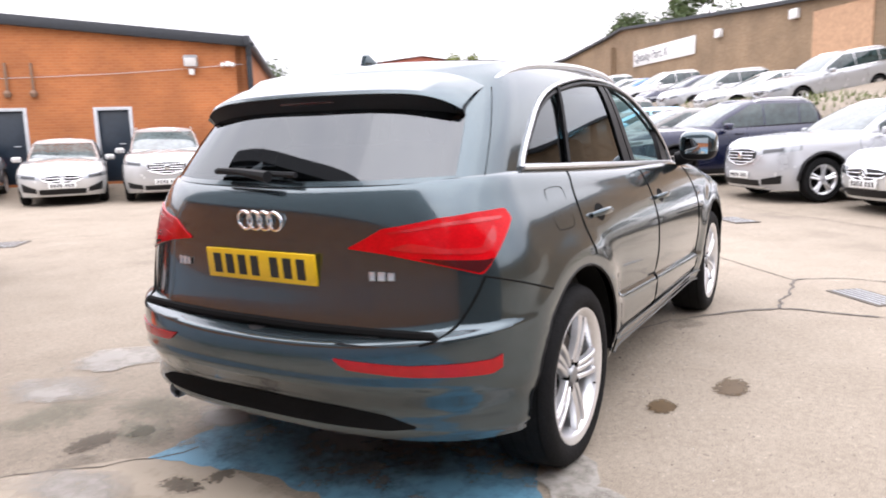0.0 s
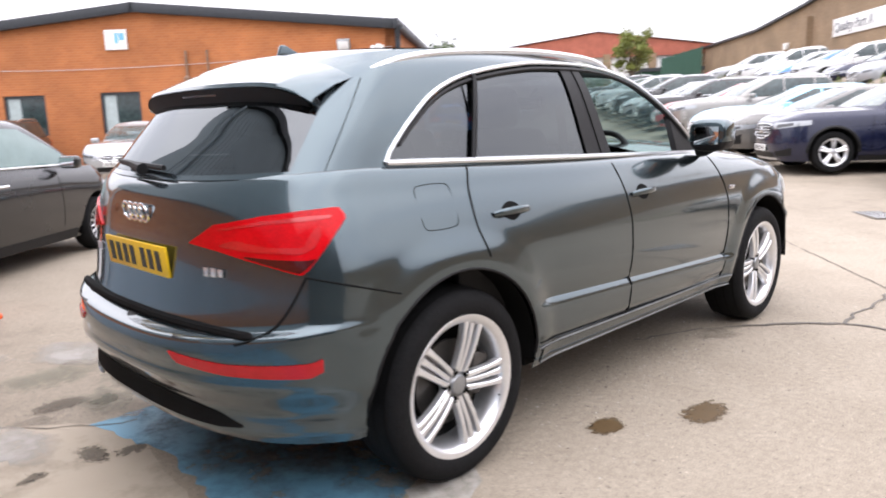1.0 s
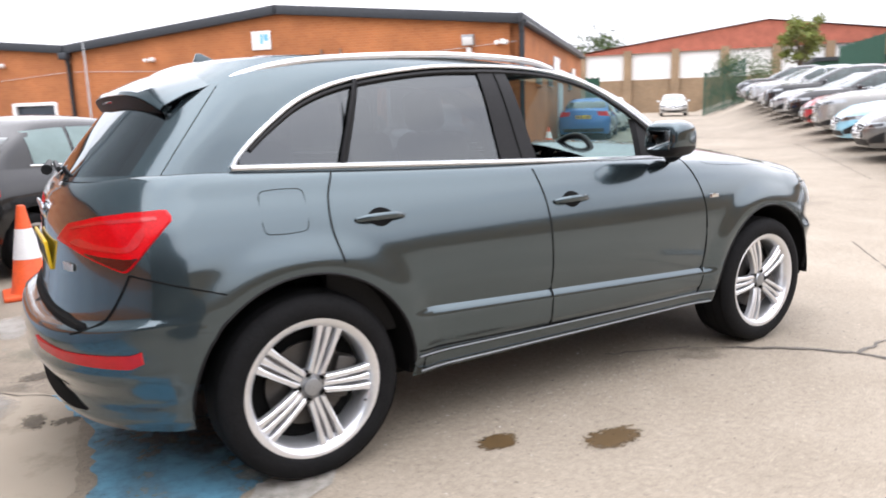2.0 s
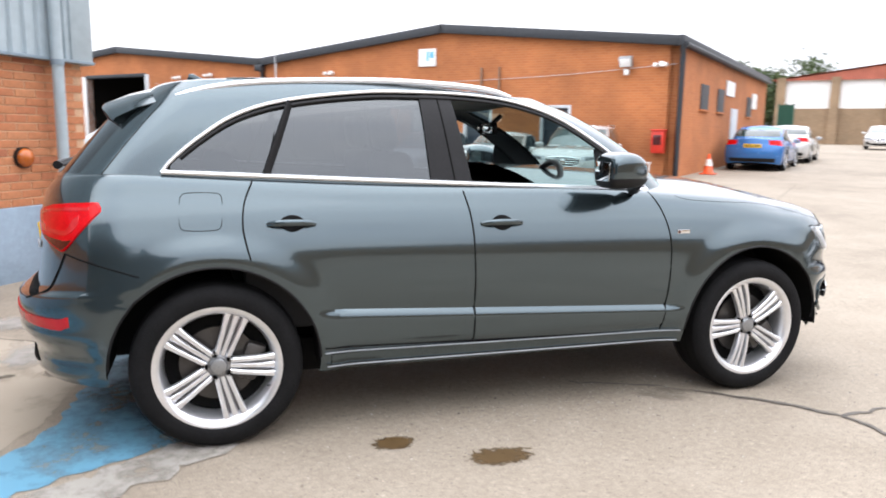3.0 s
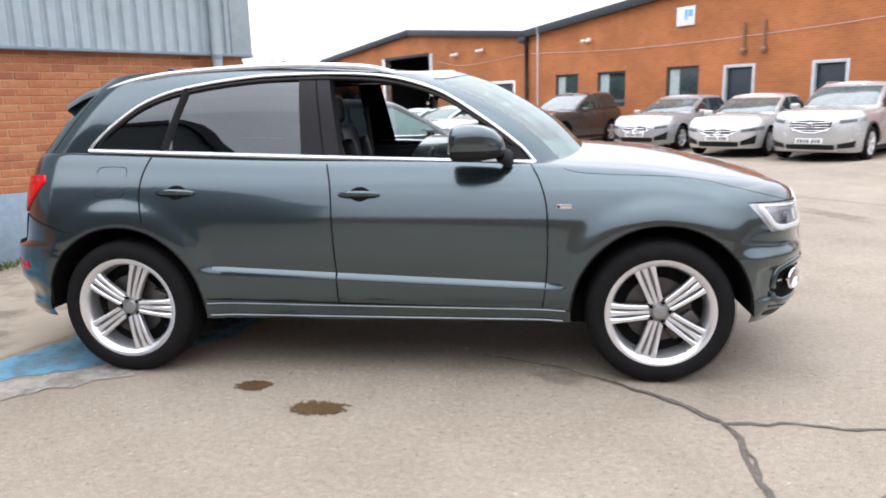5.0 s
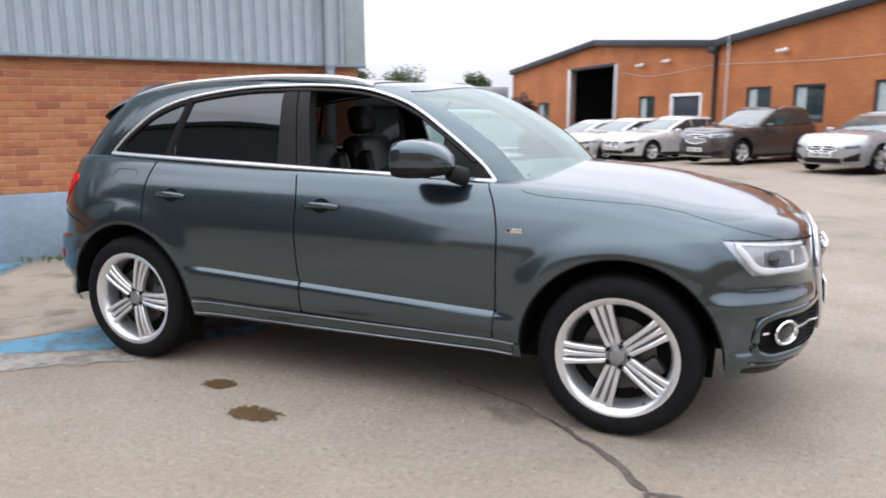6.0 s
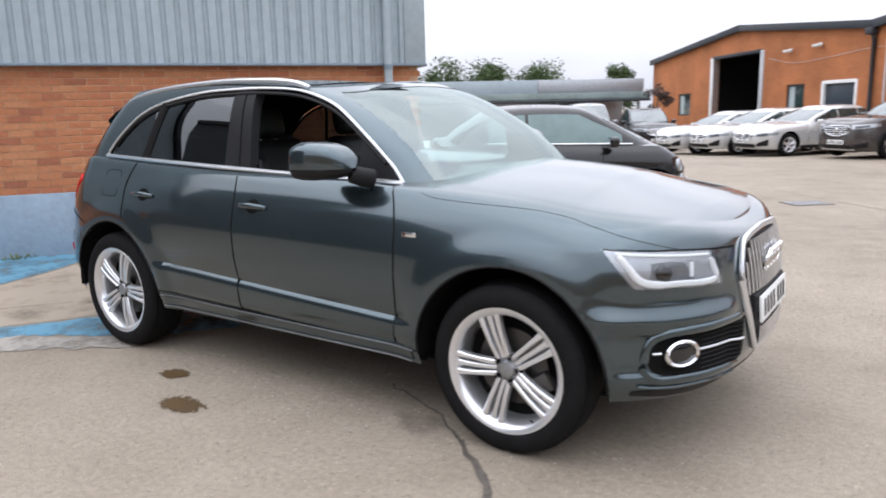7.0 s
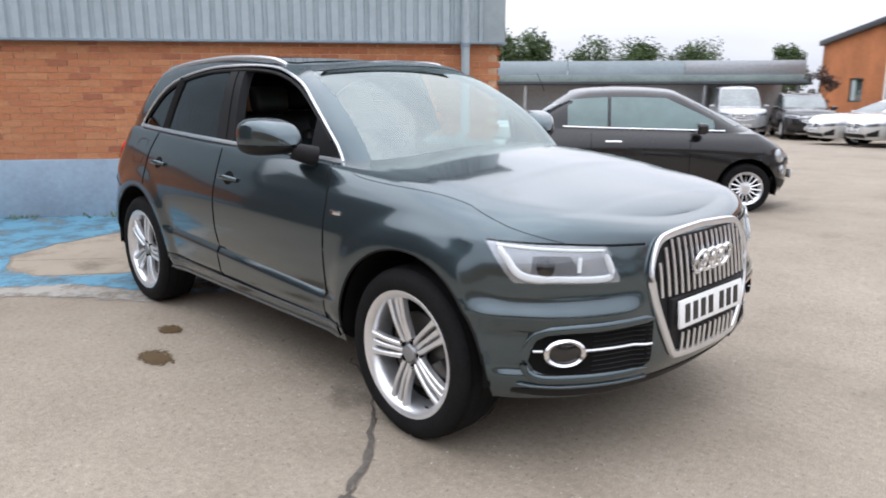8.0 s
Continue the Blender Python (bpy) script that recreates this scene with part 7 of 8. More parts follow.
        if sd < 0:
            part("side_window", UPPER.patch(({"x": 1.2}, {"x": 1.92}), lambda q: belt_z(1.2 + 0.72 * q), lambda q: arc_z(1.2 + 0.72 * q) - 0.01, 16, 8, -0.01, sd, 0.004), M["clear"], car, "clear door glass").visible_shadow = False
    # roof: glass panel, rails, aerial
    U = UPPER.T[-1]
    xs = np.linspace(0.08, 1.42, 24)
    top = []
    for x in xs:
        i = np.interp(x, U[:, 0], np.arange(len(U)))
        y, z = np.interp(i, np.arange(len(U)), -U[:, 1]), np.interp(i, np.arange(len(U)), U[:, 2])
        top.append([(x, s * y * 0.86, z + 0.030 * min(1, y / 0.5) * (1 - (s * 0.86) ** 2) + 0.004) for s in np.linspace(-1, 1, 20)])
    part("glass_roof", outward(bm_grid(np.array(top))), M["gloss_black"], car, "black panoramic roof glass", smooth=60)
    part("roof_joint", bm_tube(top[12], 0.004, 5), M["seam"], car)
    for sd in (-1, 1):
        rl = spline([(-0.14, sd * 0.632, 1.530), (0.02, sd * 0.628, 1.574), (0.25, sd * 0.622, 1.606), (0.75, sd * 0.615, 1.630), (1.12, sd * 0.608, 1.624), (1.34, sd * 0.60, 1.606), (1.46, sd * 0.595, 1.575)], 36)
        part("roof_rail", bm_tube(rl, [0.010] + [0.015] * 34 + [0.012], 10, squash=0.85), M["satin"], car, "satin aluminium roof rail")
    fin = bmesh.new()
    bm_prism([(-0.12, 1.605), (0.03, 1.612), (-0.01, 1.64), (-0.075, 1.672), (-0.095, 1.672)], -0.012, 0.012, fin, 0.004)
    part("aerial", fin, M["suv"], car, "shark-fin roof aerial")
    # tail spoiler
    ys = np.linspace(-0.63, 0.63, 44)
    rows = []
    for y in ys:
        k = abs(y) / 0.63
        xf_, xb = -0.24 + 0.04 * k**2, -0.490 + 0.05 * k**2 + 0.04 * k**8
        zt = 1.588 - 0.030 * k**2 - 0.05 * k**8
        zb = 1.498 - 0.015 * k**2 - 0.055 * k**8
        rows.append([(xf_, y, zt + 0.002), ((xf_ + xb) / 2, y, (zt + zb) / 2 + 0.010), (xb + 0.01, y, zb + 0.004), (xb, y, zb - 0.010), (xb + 0.016, y, zb - 0.046 * (1 - 0.6 * k**4)), (xb + 0.032, y, zb - 0.080 * (1 - 0.6 * k**4)), (xf_ + 0.01, y, zb - 0.07 * (1 - 0.6 * k**4))])
    bm = bm_grid(np.array(rows))
    bmesh.ops.holes_fill(bm, edges=[e for e in bm.edges if e.is_boundary])
    sp = part("spoiler", outward(bm), M["suv"], car, "roof spoiler over the rear screen", smooth=30)
    under = np.array([[(r[3][0] - 0.001, r[3][1], r[3][2] - 0.004), (r[4][0] - 0.003, r[4][1], r[4][2] - 0.003), (r[5][0], r[5][1], r[5][2] - 0.004), (r[6][0], r[6][1], r[6][2] - 0.006)] for r in rows[1:-1]])
    part("spoiler_lip", outward(bm_grid(under)), M["plastic"], sp, "black underside", smooth=30)
    part("brake_light", bm_tube([(r[4][0] - 0.002, r[4][1], r[4][2] + 0.012) for r in rows[17:27]], 0.008, 6), M["deep_red"], sp)

    # tail
    for sd in (1, -1):
        lamp = part("tail_lamp", zone(((0.216, 0.963, 0.968), (0.322, 0.948, 1.030), (0.52, 0.906, 1.062), (0.64, 0.878, 1.072), (0.668, 0.896, 1.075), (0.835, 1.030, 1.082), (0.852, 1.044, 1.060)), sd, 0.007, 0.03, 44), M["red_lens"], car, "red wraparound tail lamp")
        part("lamp_foot", zone(((0.43, 0.931, 0.936), (0.52, 0.910, 0.930), (0.635, 0.884, 0.925), (0.668, 0.902, 0.925), (0.70, 0.924, 0.929)), sd, 0.0085, 0.004, 20, 4), M["deep_red"], lamp, "dark red lower corner")
        part("light_guide", zone(((0.34, 0.962, 0.968), (0.40, 0.955, 0.985), (0.52, 0.948, 0.966), (0.66, 0.945, 0.963), (0.71, 0.962, 1.01), (0.745, 1.0, 1.03)), sd, 0.0085, 0.004, 26, 4), M["lamp_glow"], lamp)
        part("light_bar", zone(((0.34, 1.012, 1.018), (0.52, 1.035, 1.047), (0.70, 1.045, 1.058), (0.80, 1.05, 1.06)), sd, 0.0085, 0.004, 24, 3), M["lamp_glow"], lamp)
        part("reflector", zone(((0.206, 0.612, 0.616), (0.235, 0.582, 0.612), (0.41, 0.566, 0.602), (0.70, 0.558, 0.606), (0.742, 0.575, 0.618)), sd, 0.006, 0.02, 30, 4), M["reflector_red"], car, "red bumper reflector")
        gap = spline([(u, 0, z) for u, z in ((0.655, 0.874), (0.60, 0.79), (0.545, 0.72), (0.50, 0.683), (0.45, 0.668))], 20)
        part("panel_gap", bm_tube([LOWER.spot(q[2], 0.001, sd, u=q[0]) for q in gap], 0.0045, 5), M["seam"], car)
        part("bumper_gap", bm_tube([LOWER.spot(z, 0.001, sd, x=x) for x, z in zip(np.linspace(-0.585, -0.30, 14), np.linspace(0.872, 0.785, 14))], 0.0032, 5), M["seam"], car)
        part("tail_edge_gap", bm_tube([UPPER.spot(z, 0.0, sd, u=0.80) for z in np.linspace(1.19, 1.50, 8)], 0.002, 5), M["seam"], car)
    # black tube painting in the shadow of the gap above the bumper
    foot = [LOWER.spot(0.690, 0.0, 1, u=u) for u in np.linspace(0.50, 0.0, 24)]
    foot = foot + [q * (1, -1, 1) for q in foot[::-1][1:]]
    part("tailgate_foot_gap", bm_tube(foot, [0.005] + [0.018] * (len(foot) - 2) + [0.005], 8), M["seam"], car)
    bm = None
    for sd in (1, -1):
        bm = merge(bm, zone(((0.0, 0.362, 0.440), (0.20, 0.362, 0.432), (0.34, 0.362, 0.412), (0.43, 0.372, 0.380)), sd, 0.003, 0.02, 26, 4))
    part("diffuser_slot", outward(weld(bm, 1e-3)), M["liner"], car, "black slotted diffuser")
    bm = None
    for sd in (1, -1):
        bm = merge(bm, LOWER.patch(({"y": 0.0, "end": "rear"}, {"y": 0.70, "end": "rear"}), lambda q: 0.660 + 0.016 * q ** 4, lambda q: 0.692, 22, 3, 0.003, sd, 0.008))
    part("bumper_step", outward(weld(bm, 1e-3)), M["plastic"], car, "black loading edge of the bumper")
    part("exhaust", bm_lathe([(0.028, 0.06), (0.028, -0.06), (0.031, -0.065), (0.034, -0.06), (0.034, 0.06)], 20, "x", (-0.715, 0.52, 0.335)), M["satin_dark"], car, "dark exhaust tip")
    pr = Vector(LOWER.spot(0.885, 0.005, 1, y=0.0, end="rear"))
    number_plate(car, Matrix.Translation(pr) @ pose(0, 0, 0, 5, 0, -90), True)
    em = part("emblem", emblem(0.033, 0.0055), M["chrome"], car, "four chrome rings")
    em.matrix_basis = Matrix.Translation(Vector(LOWER.spot(1.045, 0.007, 1, y=0.0, end="rear"))) @ pose(0, 0, 0, 0, -10, 0) @ pose(0, 0, 0, 0, 0, -90)
    for y, wdt in ((0.42, 0.11), (-0.50, 0.13)):
        q = Vector(LOWER.spot(0.875, 0.006, 1 if y < 0 else -1, y=abs(y), end="rear"))
        n0 = Vector(LOWER.spot(0.875, 0.05, 1 if y < 0 else -1, y=abs(y), end="rear")) - q
        yaw = math.degrees(math.atan2(n0.y, n0.x))
        marks = bmesh.new()
        for k, (dy, lw) in enumerate(((-0.32, 0.20), (0.0, 0.26), (0.32, 0.22))):
            bm_box(0.005, wdt * lw * 0.8, 0.030 - 0.004 * (k == 2), (0, wdt * dy * 0.8, 0), 0.002, bm=marks)
        bdg = part("badge", marks, M["satin"], car, "small chrome badge")
        bdg.matrix_basis = Matrix.Translation(q) @ pose(0, 0, 0, 0, 0, yaw)
    # rear wiper
    wp = part("rear_wiper", bm_tube([(-0.735, -0.02, 1.200), (-0.715, 0.12, 1.215), (-0.70, 0.26, 1.222)], [0.022, 0.014, 0.010], 8), M["plastic"], car, "black rear wiper")
    part("wiper_blade", bm_tube([(-0.700, -0.12, 1.205), (-0.675, 0.30, 1.215)], 0.011, 6), M["plastic"], wp)
    # nose
    nose_parts(car)
    # mirrors
    for sd in (1, -1):
        m = part("wing_mirror", mirror_shell(sd, True), M["suv"], car, "body-coloured door mirror with a black base")
        part("mirror_foot", mirror_shell(sd, False), M["plastic"], m, "black mirror base")
        part("mirror_arm", bm_tube([(2.02, -sd * 0.93, 1.165), (2.05, -sd * 0.87, 1.145), (2.06, -sd * 0.82, 1.135)], [0.040, 0.045, 0.045], 12, squash=0.6), M["plastic"], m)
        part("mirror_glass", bm_box(0.004, 0.130, 0.092, (1.7835, -sd * 0.995, 1.222), 0.0015), M["mirror"], m)
    interior(car)
    bdg = part("side_badge", bm_box(0.075, 0.004, 0.020, bevel=0.0015), M["chrome"], car, "small chrome and red wing badge")
    bdg.matrix_basis = Matrix.Translation(Vector(LOWER.spot(0.905, 0.003, 1, x=2.33)))
    part("red_mark", bm_box(0.012, 0.004, 0.016, (-0.027, -0.001, 0)), M["deep_red"], bdg, smooth=0)
    return car


def emblem(r, t):
    bm = bmesh.new()
    for k in range(4):
        cx = (k - 1.5) * r * 1.42
        bm_tube([(cx + r * math.cos(a), 0, r * math.sin(a)) for a in np.linspace(0, 2 * math.pi, 28, endpoint=False)], t, 8, True, bm)
    return bm


def mirror_shell(sd, upper):
    """A housing tall behind and swept down in front; the painted cap, or the black belly under it."""
    S = (0.0, 0.02, 0.07, 0.2, 0.4, 0.6, 0.8, 0.93, 1.0)
    s = np.r_[np.linspace(0, 0.08, 6), np.linspace(0.12, 0.92, 12), np.linspace(0.94, 1, 5)]
    top = np.interp(s, S, (1.262, 1.288, 1.303, 1.314, 1.316, 1.308, 1.284, 1.244, 1.195))
    bot = np.interp(s, S, (1.172, 1.150, 1.142, 1.138, 1.138, 1.142, 1.150, 1.165, 1.182))
    out = np.interp(s, S, (1.065, 1.088, 1.098, 1.102, 1.098, 1.082, 1.048, 1.005, 0.950))
    inn = np.interp(s, S, (0.925, 0.905, 0.895, 0.885, 0.880, 0.875, 0.870, 0.880, 0.925))
    th = np.linspace(0, 2 * math.pi, 41)
    rows = []
    for k in range(len(s)):
        c, w, zc, h = (out[k] + inn[k]) / 2, (out[k] - inn[k]) / 2, (top[k] + bot[k]) / 2, (top[k] - bot[k]) / 2
        sup = lambda a, n: np.sign(a) * np.abs(a) ** (2 / n)
        rows.append(np.stack([1.785 + 0.265 * s[k] + 0 * th, -(c + w * sup(np.cos(th), 3.6)), zc + h * sup(np.sin(th), 3.4)], -1))
    P = np.array(rows)
    if not upper:
        P[..., 1] = (P[..., 1] + 1.0) * 0.985 - 1.0
    P[..., 2] = np.maximum(P[..., 2], 1.190) if upper else np.minimum(P[..., 2], 1.192)
    P[..., 1] *= sd
    bm = bm_grid(P)
    bm.faces.new([bm.verts.new(q) for q in P[0][:-1]])
    return outward(weld(bm, 1e-4))


def zone(rows, sd, off, depth, nu=30, nv=6, skin=None):
    """A plate on the skin, given as (place along the outline, lower height, upper height) rows."""
    u, lo, hi = (np.array(c) for c in zip(*rows))
    at = lambda q: u[0] + (u[-1] - u[0]) * q
    return (skin or LOWER).patch(({"u": u[0]}, {"u": u[-1]}), lambda q: float(np.interp(at(q), u, lo)), lambda q: float(np.interp(at(q), u, hi)), nu, nv, off, sd, depth)


def nose_parts(car):
    lamp_rows = ((2.140, 0.904, 0.908), (2.268, 0.768, 0.903), (2.45, 0.763, 0.896), (2.60, 0.758, 0.886), (2.655, 0.757, 0.772))
    for sd in (1, -1):
        hl = part("headlamp", zone(lamp_rows, sd, 0.001, 0.02, 44, 8), M["lamp_in"], car, "clear headlamp with a white U-shaped light guide")
        part("headlamp_lens", zone(lamp_rows, sd, 0.014, 0.011, 44, 8), M["lamp_lens"], hl).visible_shadow = False
        part("lamp_surround", zone(((2.130, 0.906, 0.910), (2.262, 0.757, 0.911), (2.45, 0.752, 0.904), (2.61, 0.747, 0.894), (2.672, 0.745, 0.780)), sd, -0.001, 0.01, 44, 4), M["gloss_black"], hl)
        guide = M["guide"]
        ring = spline([(u, 0, z) for u, z in ((2.195, 0.888), (2.240, 0.846), (2.285, 0.800), (2.335, 0.783), (2.45, 0.779), (2.58, 0.773), (2.622, 0.780), (2.620, 0.806), (2.598, 0.856))], 50)
        part("light_guide", bm_tube([LOWER.spot(q[2], 0.004, sd, u=q[0]) for q in ring], [0.008] + [0.015] * 20 + [0.0125] * 28 + [0.009], 8, squash=0.7), guide, hl, "white U-shaped light guide")
        brow = [LOWER.spot(z, 0.004, sd, u=u) for u, z in zip(np.linspace(2.19, 2.59, 24), np.linspace(0.894, 0.872, 24))]
        part("light_guide", bm_tube(brow, 0.0065, 8), guide, hl)
        part("lamp_bay", zone(((2.335, 0.80, 0.858), (2.37, 0.792, 0.861), (2.47, 0.790, 0.858), (2.51, 0.792, 0.805)), sd, 0.003, 0.004, 20, 5), M["lamp_dark"], hl, "grey projector bay")
        lens = Vector(LOWER.spot(0.822, 0.004, sd, u=2.385))
        nrm = (Vector(LOWER.spot(0.822, 0.05, sd, u=2.385)) - lens).normalized()
        pj = part("projector", bm_lathe([(0.034, -0.004), (0.033, 0.002), (0.028, 0.005), (0.001, 0.008)], 24, "x"), M["gloss_black"], hl)
        pj.matrix_basis = Matrix.Translation(lens) @ nrm.to_track_quat("X", "Z").to_matrix().to_4x4()
        part("lamp_fin", zone(((2.50, 0.80, 0.85), (2.512, 0.80, 0.852)), sd, 0.007, 0.008, 3, 5), guide, hl)
        # side intakes
        it = part("bumper_intake", zone(((2.335, 0.470, 0.480), (2.36, 0.432, 0.545), (2.40, 0.420, 0.578), (2.46, 0.416, 0.588), (2.60, 0.412, 0.592), (2.76, 0.410, 0.592), (2.78, 0.43, 0.590)), sd, 0.003, 0.02, 44, 8), M["liner"], car, "black honeycomb bumper intake")
        for k in range(9):
            part("mesh_bar", bm_tube([LOWER.spot(z, 0.005, sd, u=u) for u, z in zip(np.linspace(2.57, 2.775, 8), np.linspace(0.425, 0.425, 8) + k * 0.019)], 0.0016, 4), M["plastic"], it)
        edge = [LOWER.spot(z, 0.004, sd, u=u) for u, z in ((2.80, 0.598), (2.60, 0.600), (2.46, 0.597), (2.39, 0.588), (2.345, 0.555), (2.322, 0.49), (2.325, 0.435), (2.37, 0.408), (2.48, 0.402), (2.62, 0.398), (2.78, 0.396))]
        part("intake_frame", bm_tube(spline(edge, 60), [0.004, 0.008, 0.012] + [0.017] * 54 + [0.012, 0.008, 0.004], 10, squash=0.6), M["suv"], car)
        low = [LOWER.spot(z, 0.004, sd, u=u) for u, z in ((2.30, 0.385), (2.36, 0.374), (2.48, 0.366), (2.66, 0.358), (2.80, 0.352))]
        part("bumper_lip", bm_tube(spline(low, 40), [0.002] + [0.008] * 38 + [0.002], 8), M["suv"], car)
        part("intake_blade", bm_tube([LOWER.spot(0.507 - 0.004 * q, 0.008, sd, u=2.54 + 0.235 * q) for q in np.linspace(0, 1, 14)], 0.0055, 6), M["satin"], car, "satin intake blade")
        part("intake_blade", bm_tube([LOWER.spot(0.510, 0.008, sd, u=u) for u in (2.352, 2.37, 2.388)], 0.005, 6), M["satin"], car)
        fc = Vector(LOWER.spot(0.510, 0.022, sd, u=2.462))
        fn = (Vector(LOWER.spot(0.510, 0.06, sd, u=2.462)) - fc).normalized()
        fog = part("fog_lamp", bm_lathe([(0.042, -0.012), (0.051, 0.004), (0.054, 0.012), (0.049, 0.018), (0.042, 0.013), (0.040, 0.004)], 40, "x"), M["chrome"], car, "fog lamp in an oval bright ring")
        fog.matrix_basis = Matrix.Translation(fc) @ fn.to_track_quat("X", "Z").to_matrix().to_4x4() @ Matrix.Diagonal((1, 1.45, 1, 1))
        part("fog_glass", bm_lathe([(0.041, 0.004), (0.03, 0.008), (0.001, 0.010)], 24, "x"), M["gloss_black"], fog)
        # bonnet joint: down from the scuttle, along the wing and to the lamp
        bj = spline([(u, 0, z) for u, z in ((1.785, 1.085), (1.80, 1.068), (1.84, 1.055), (1.95, 1.034), (2.02, 1.0), (2.19, 0.958), (2.34, 0.926), (2.44, 0.905))], 50)
        part("bonnet_gap", bm_tube([LOWER.spot(q[2], -0.0008, sd, u=q[0]) for q in bj], 0.0019, 5), M["seam"], car)
        part("lamp_gap", bm_tube([LOWER.spot(z, 0.0, sd, u=u) for u, z in zip(np.linspace(2.14, 2.75, 24), np.interp(np.linspace(2.14, 2.75, 24), (2.14, 2.45, 2.60, 2.75), (0.909, 0.900, 0.889, 0.879)))], 0.005, 5), M["seam"], car)
    # framed grille
    gz = [(0.0, 0.905), (0.27, 0.893), (0.325, 0.868), (0.375, 0.765), (0.365, 0.67), (0.33, 0.57), (0.262, 0.450), (0.235, 0.428), (0.0, 0.42)]
    loop = [LOWER.spot(z, 0.008, 1, y=y, end="front") for y, z in gz] + [LOWER.spot(z, 0.008, -1, y=y, end="front") for y, z in gz[::-1][1:-1]]
    lp = spline([*loop, loop[0]], 90)
    part("grille_frame", bm_tube(lp[:-1], 0.017, 8, True, squash=0.7), M["satin"], car, "bright hexagonal grille frame")
    wid = lambda z: float(np.interp(z, [0.42, 0.45, 0.57, 0.67, 0.765, 0.86, 0.888], [0.20, 0.25, 0.32, 0.355, 0.365, 0.315, 0.26]))
    bm = None
    for sd in (1, -1):
        rows = [[LOWER.spot(z, 0.004, sd, y=wid(z) * s, end="front") for s in np.linspace(0, 1, 8)] for z in np.linspace(0.428, 0.888, 16)]
        bm = merge(bm, bm_grid(np.array(rows)))
    gr = part("grille", outward(weld(bm, 1e-3)), M["plastic"], car, "black slatted grille")
    for y in np.linspace(-0.33, 0.33, 17):
        zs = [z for z in np.linspace(0.435, 0.88, 18) if wid(z) > abs(y) + 0.012]
        for seg in ([z for z in zs if z > 0.655], [z for z in zs if z < 0.535]):
            if len(seg) > 2:
                part("grille_slat", bm_tube([LOWER.spot(z, 0.014, 1 if y < 0 else -1, y=abs(y), end="front") for z in seg], 0.0062, 6), M["satin"], gr)
    pf = Vector(LOWER.spot(0.592, 0.018, 1, y=0.0, end="front"))
    number_plate(car, Matrix.Translation(pf) @ pose(0, 0, 0, -4, 0, 90), False)
    part("plate_carrier", bm_box(0.035, 0.58, 0.135, (pf.x - 0.03, 0, pf.z), 0.01), M["plastic"], car)
    em = part("emblem", emblem(0.046, 0.0095), M["chrome"], car, "four chrome rings")
    em.matrix_basis = Matrix.Translation(Vector(LOWER.spot(0.775, 0.030, 1, y=0.0, end="front"))) @ pose(0, 0, 0, 0, 14, 0) @ pose(0, 0, 0, 0, 0, 90)
    bm = None
    for sd in (1, -1):
        bm = merge(bm, zone(((2.285, 0.342, 0.360), (2.40, 0.322, 0.358), (2.60, 0.302, 0.352), (2.80, 0.292, 0.346), (3.0, 0.286, 0.342)), sd, 0.003, 0.015, 30, 4))
    part("chin_panel", outward(weld(bm, 1e-3)), M["plastic"], car, "black chin under the front bumper")
    for y0, y1 in ((-0.62, -0.02), (0.0, 0.62)):
        pts = [(2.36 - 0.10 * abs((y0 + (y1 - y0) * q)) ** 1.5, y0 + (y1 - y0) * q, 1.150 - 0.03 * abs(y0 + (y1 - y0) * q)) for q in np.linspace(0, 1, 8)]
        part("wiper", bm_tube(pts, 0.010, 6), M["plastic"], car, "black windscreen wiper")
    cowl = np.array([[(2.46 - 0.42 * (y / 0.75) ** 2 + dx, y, 1.118 + 0.01 * (1 - (y / 0.75) ** 2)) for dx in (-0.02, 0.07)] for y in np.linspace(-0.74, 0.74, 24)])
    part("cowl", outward(bm_grid(cowl)), M["plastic"], car, "black scuttle panel")


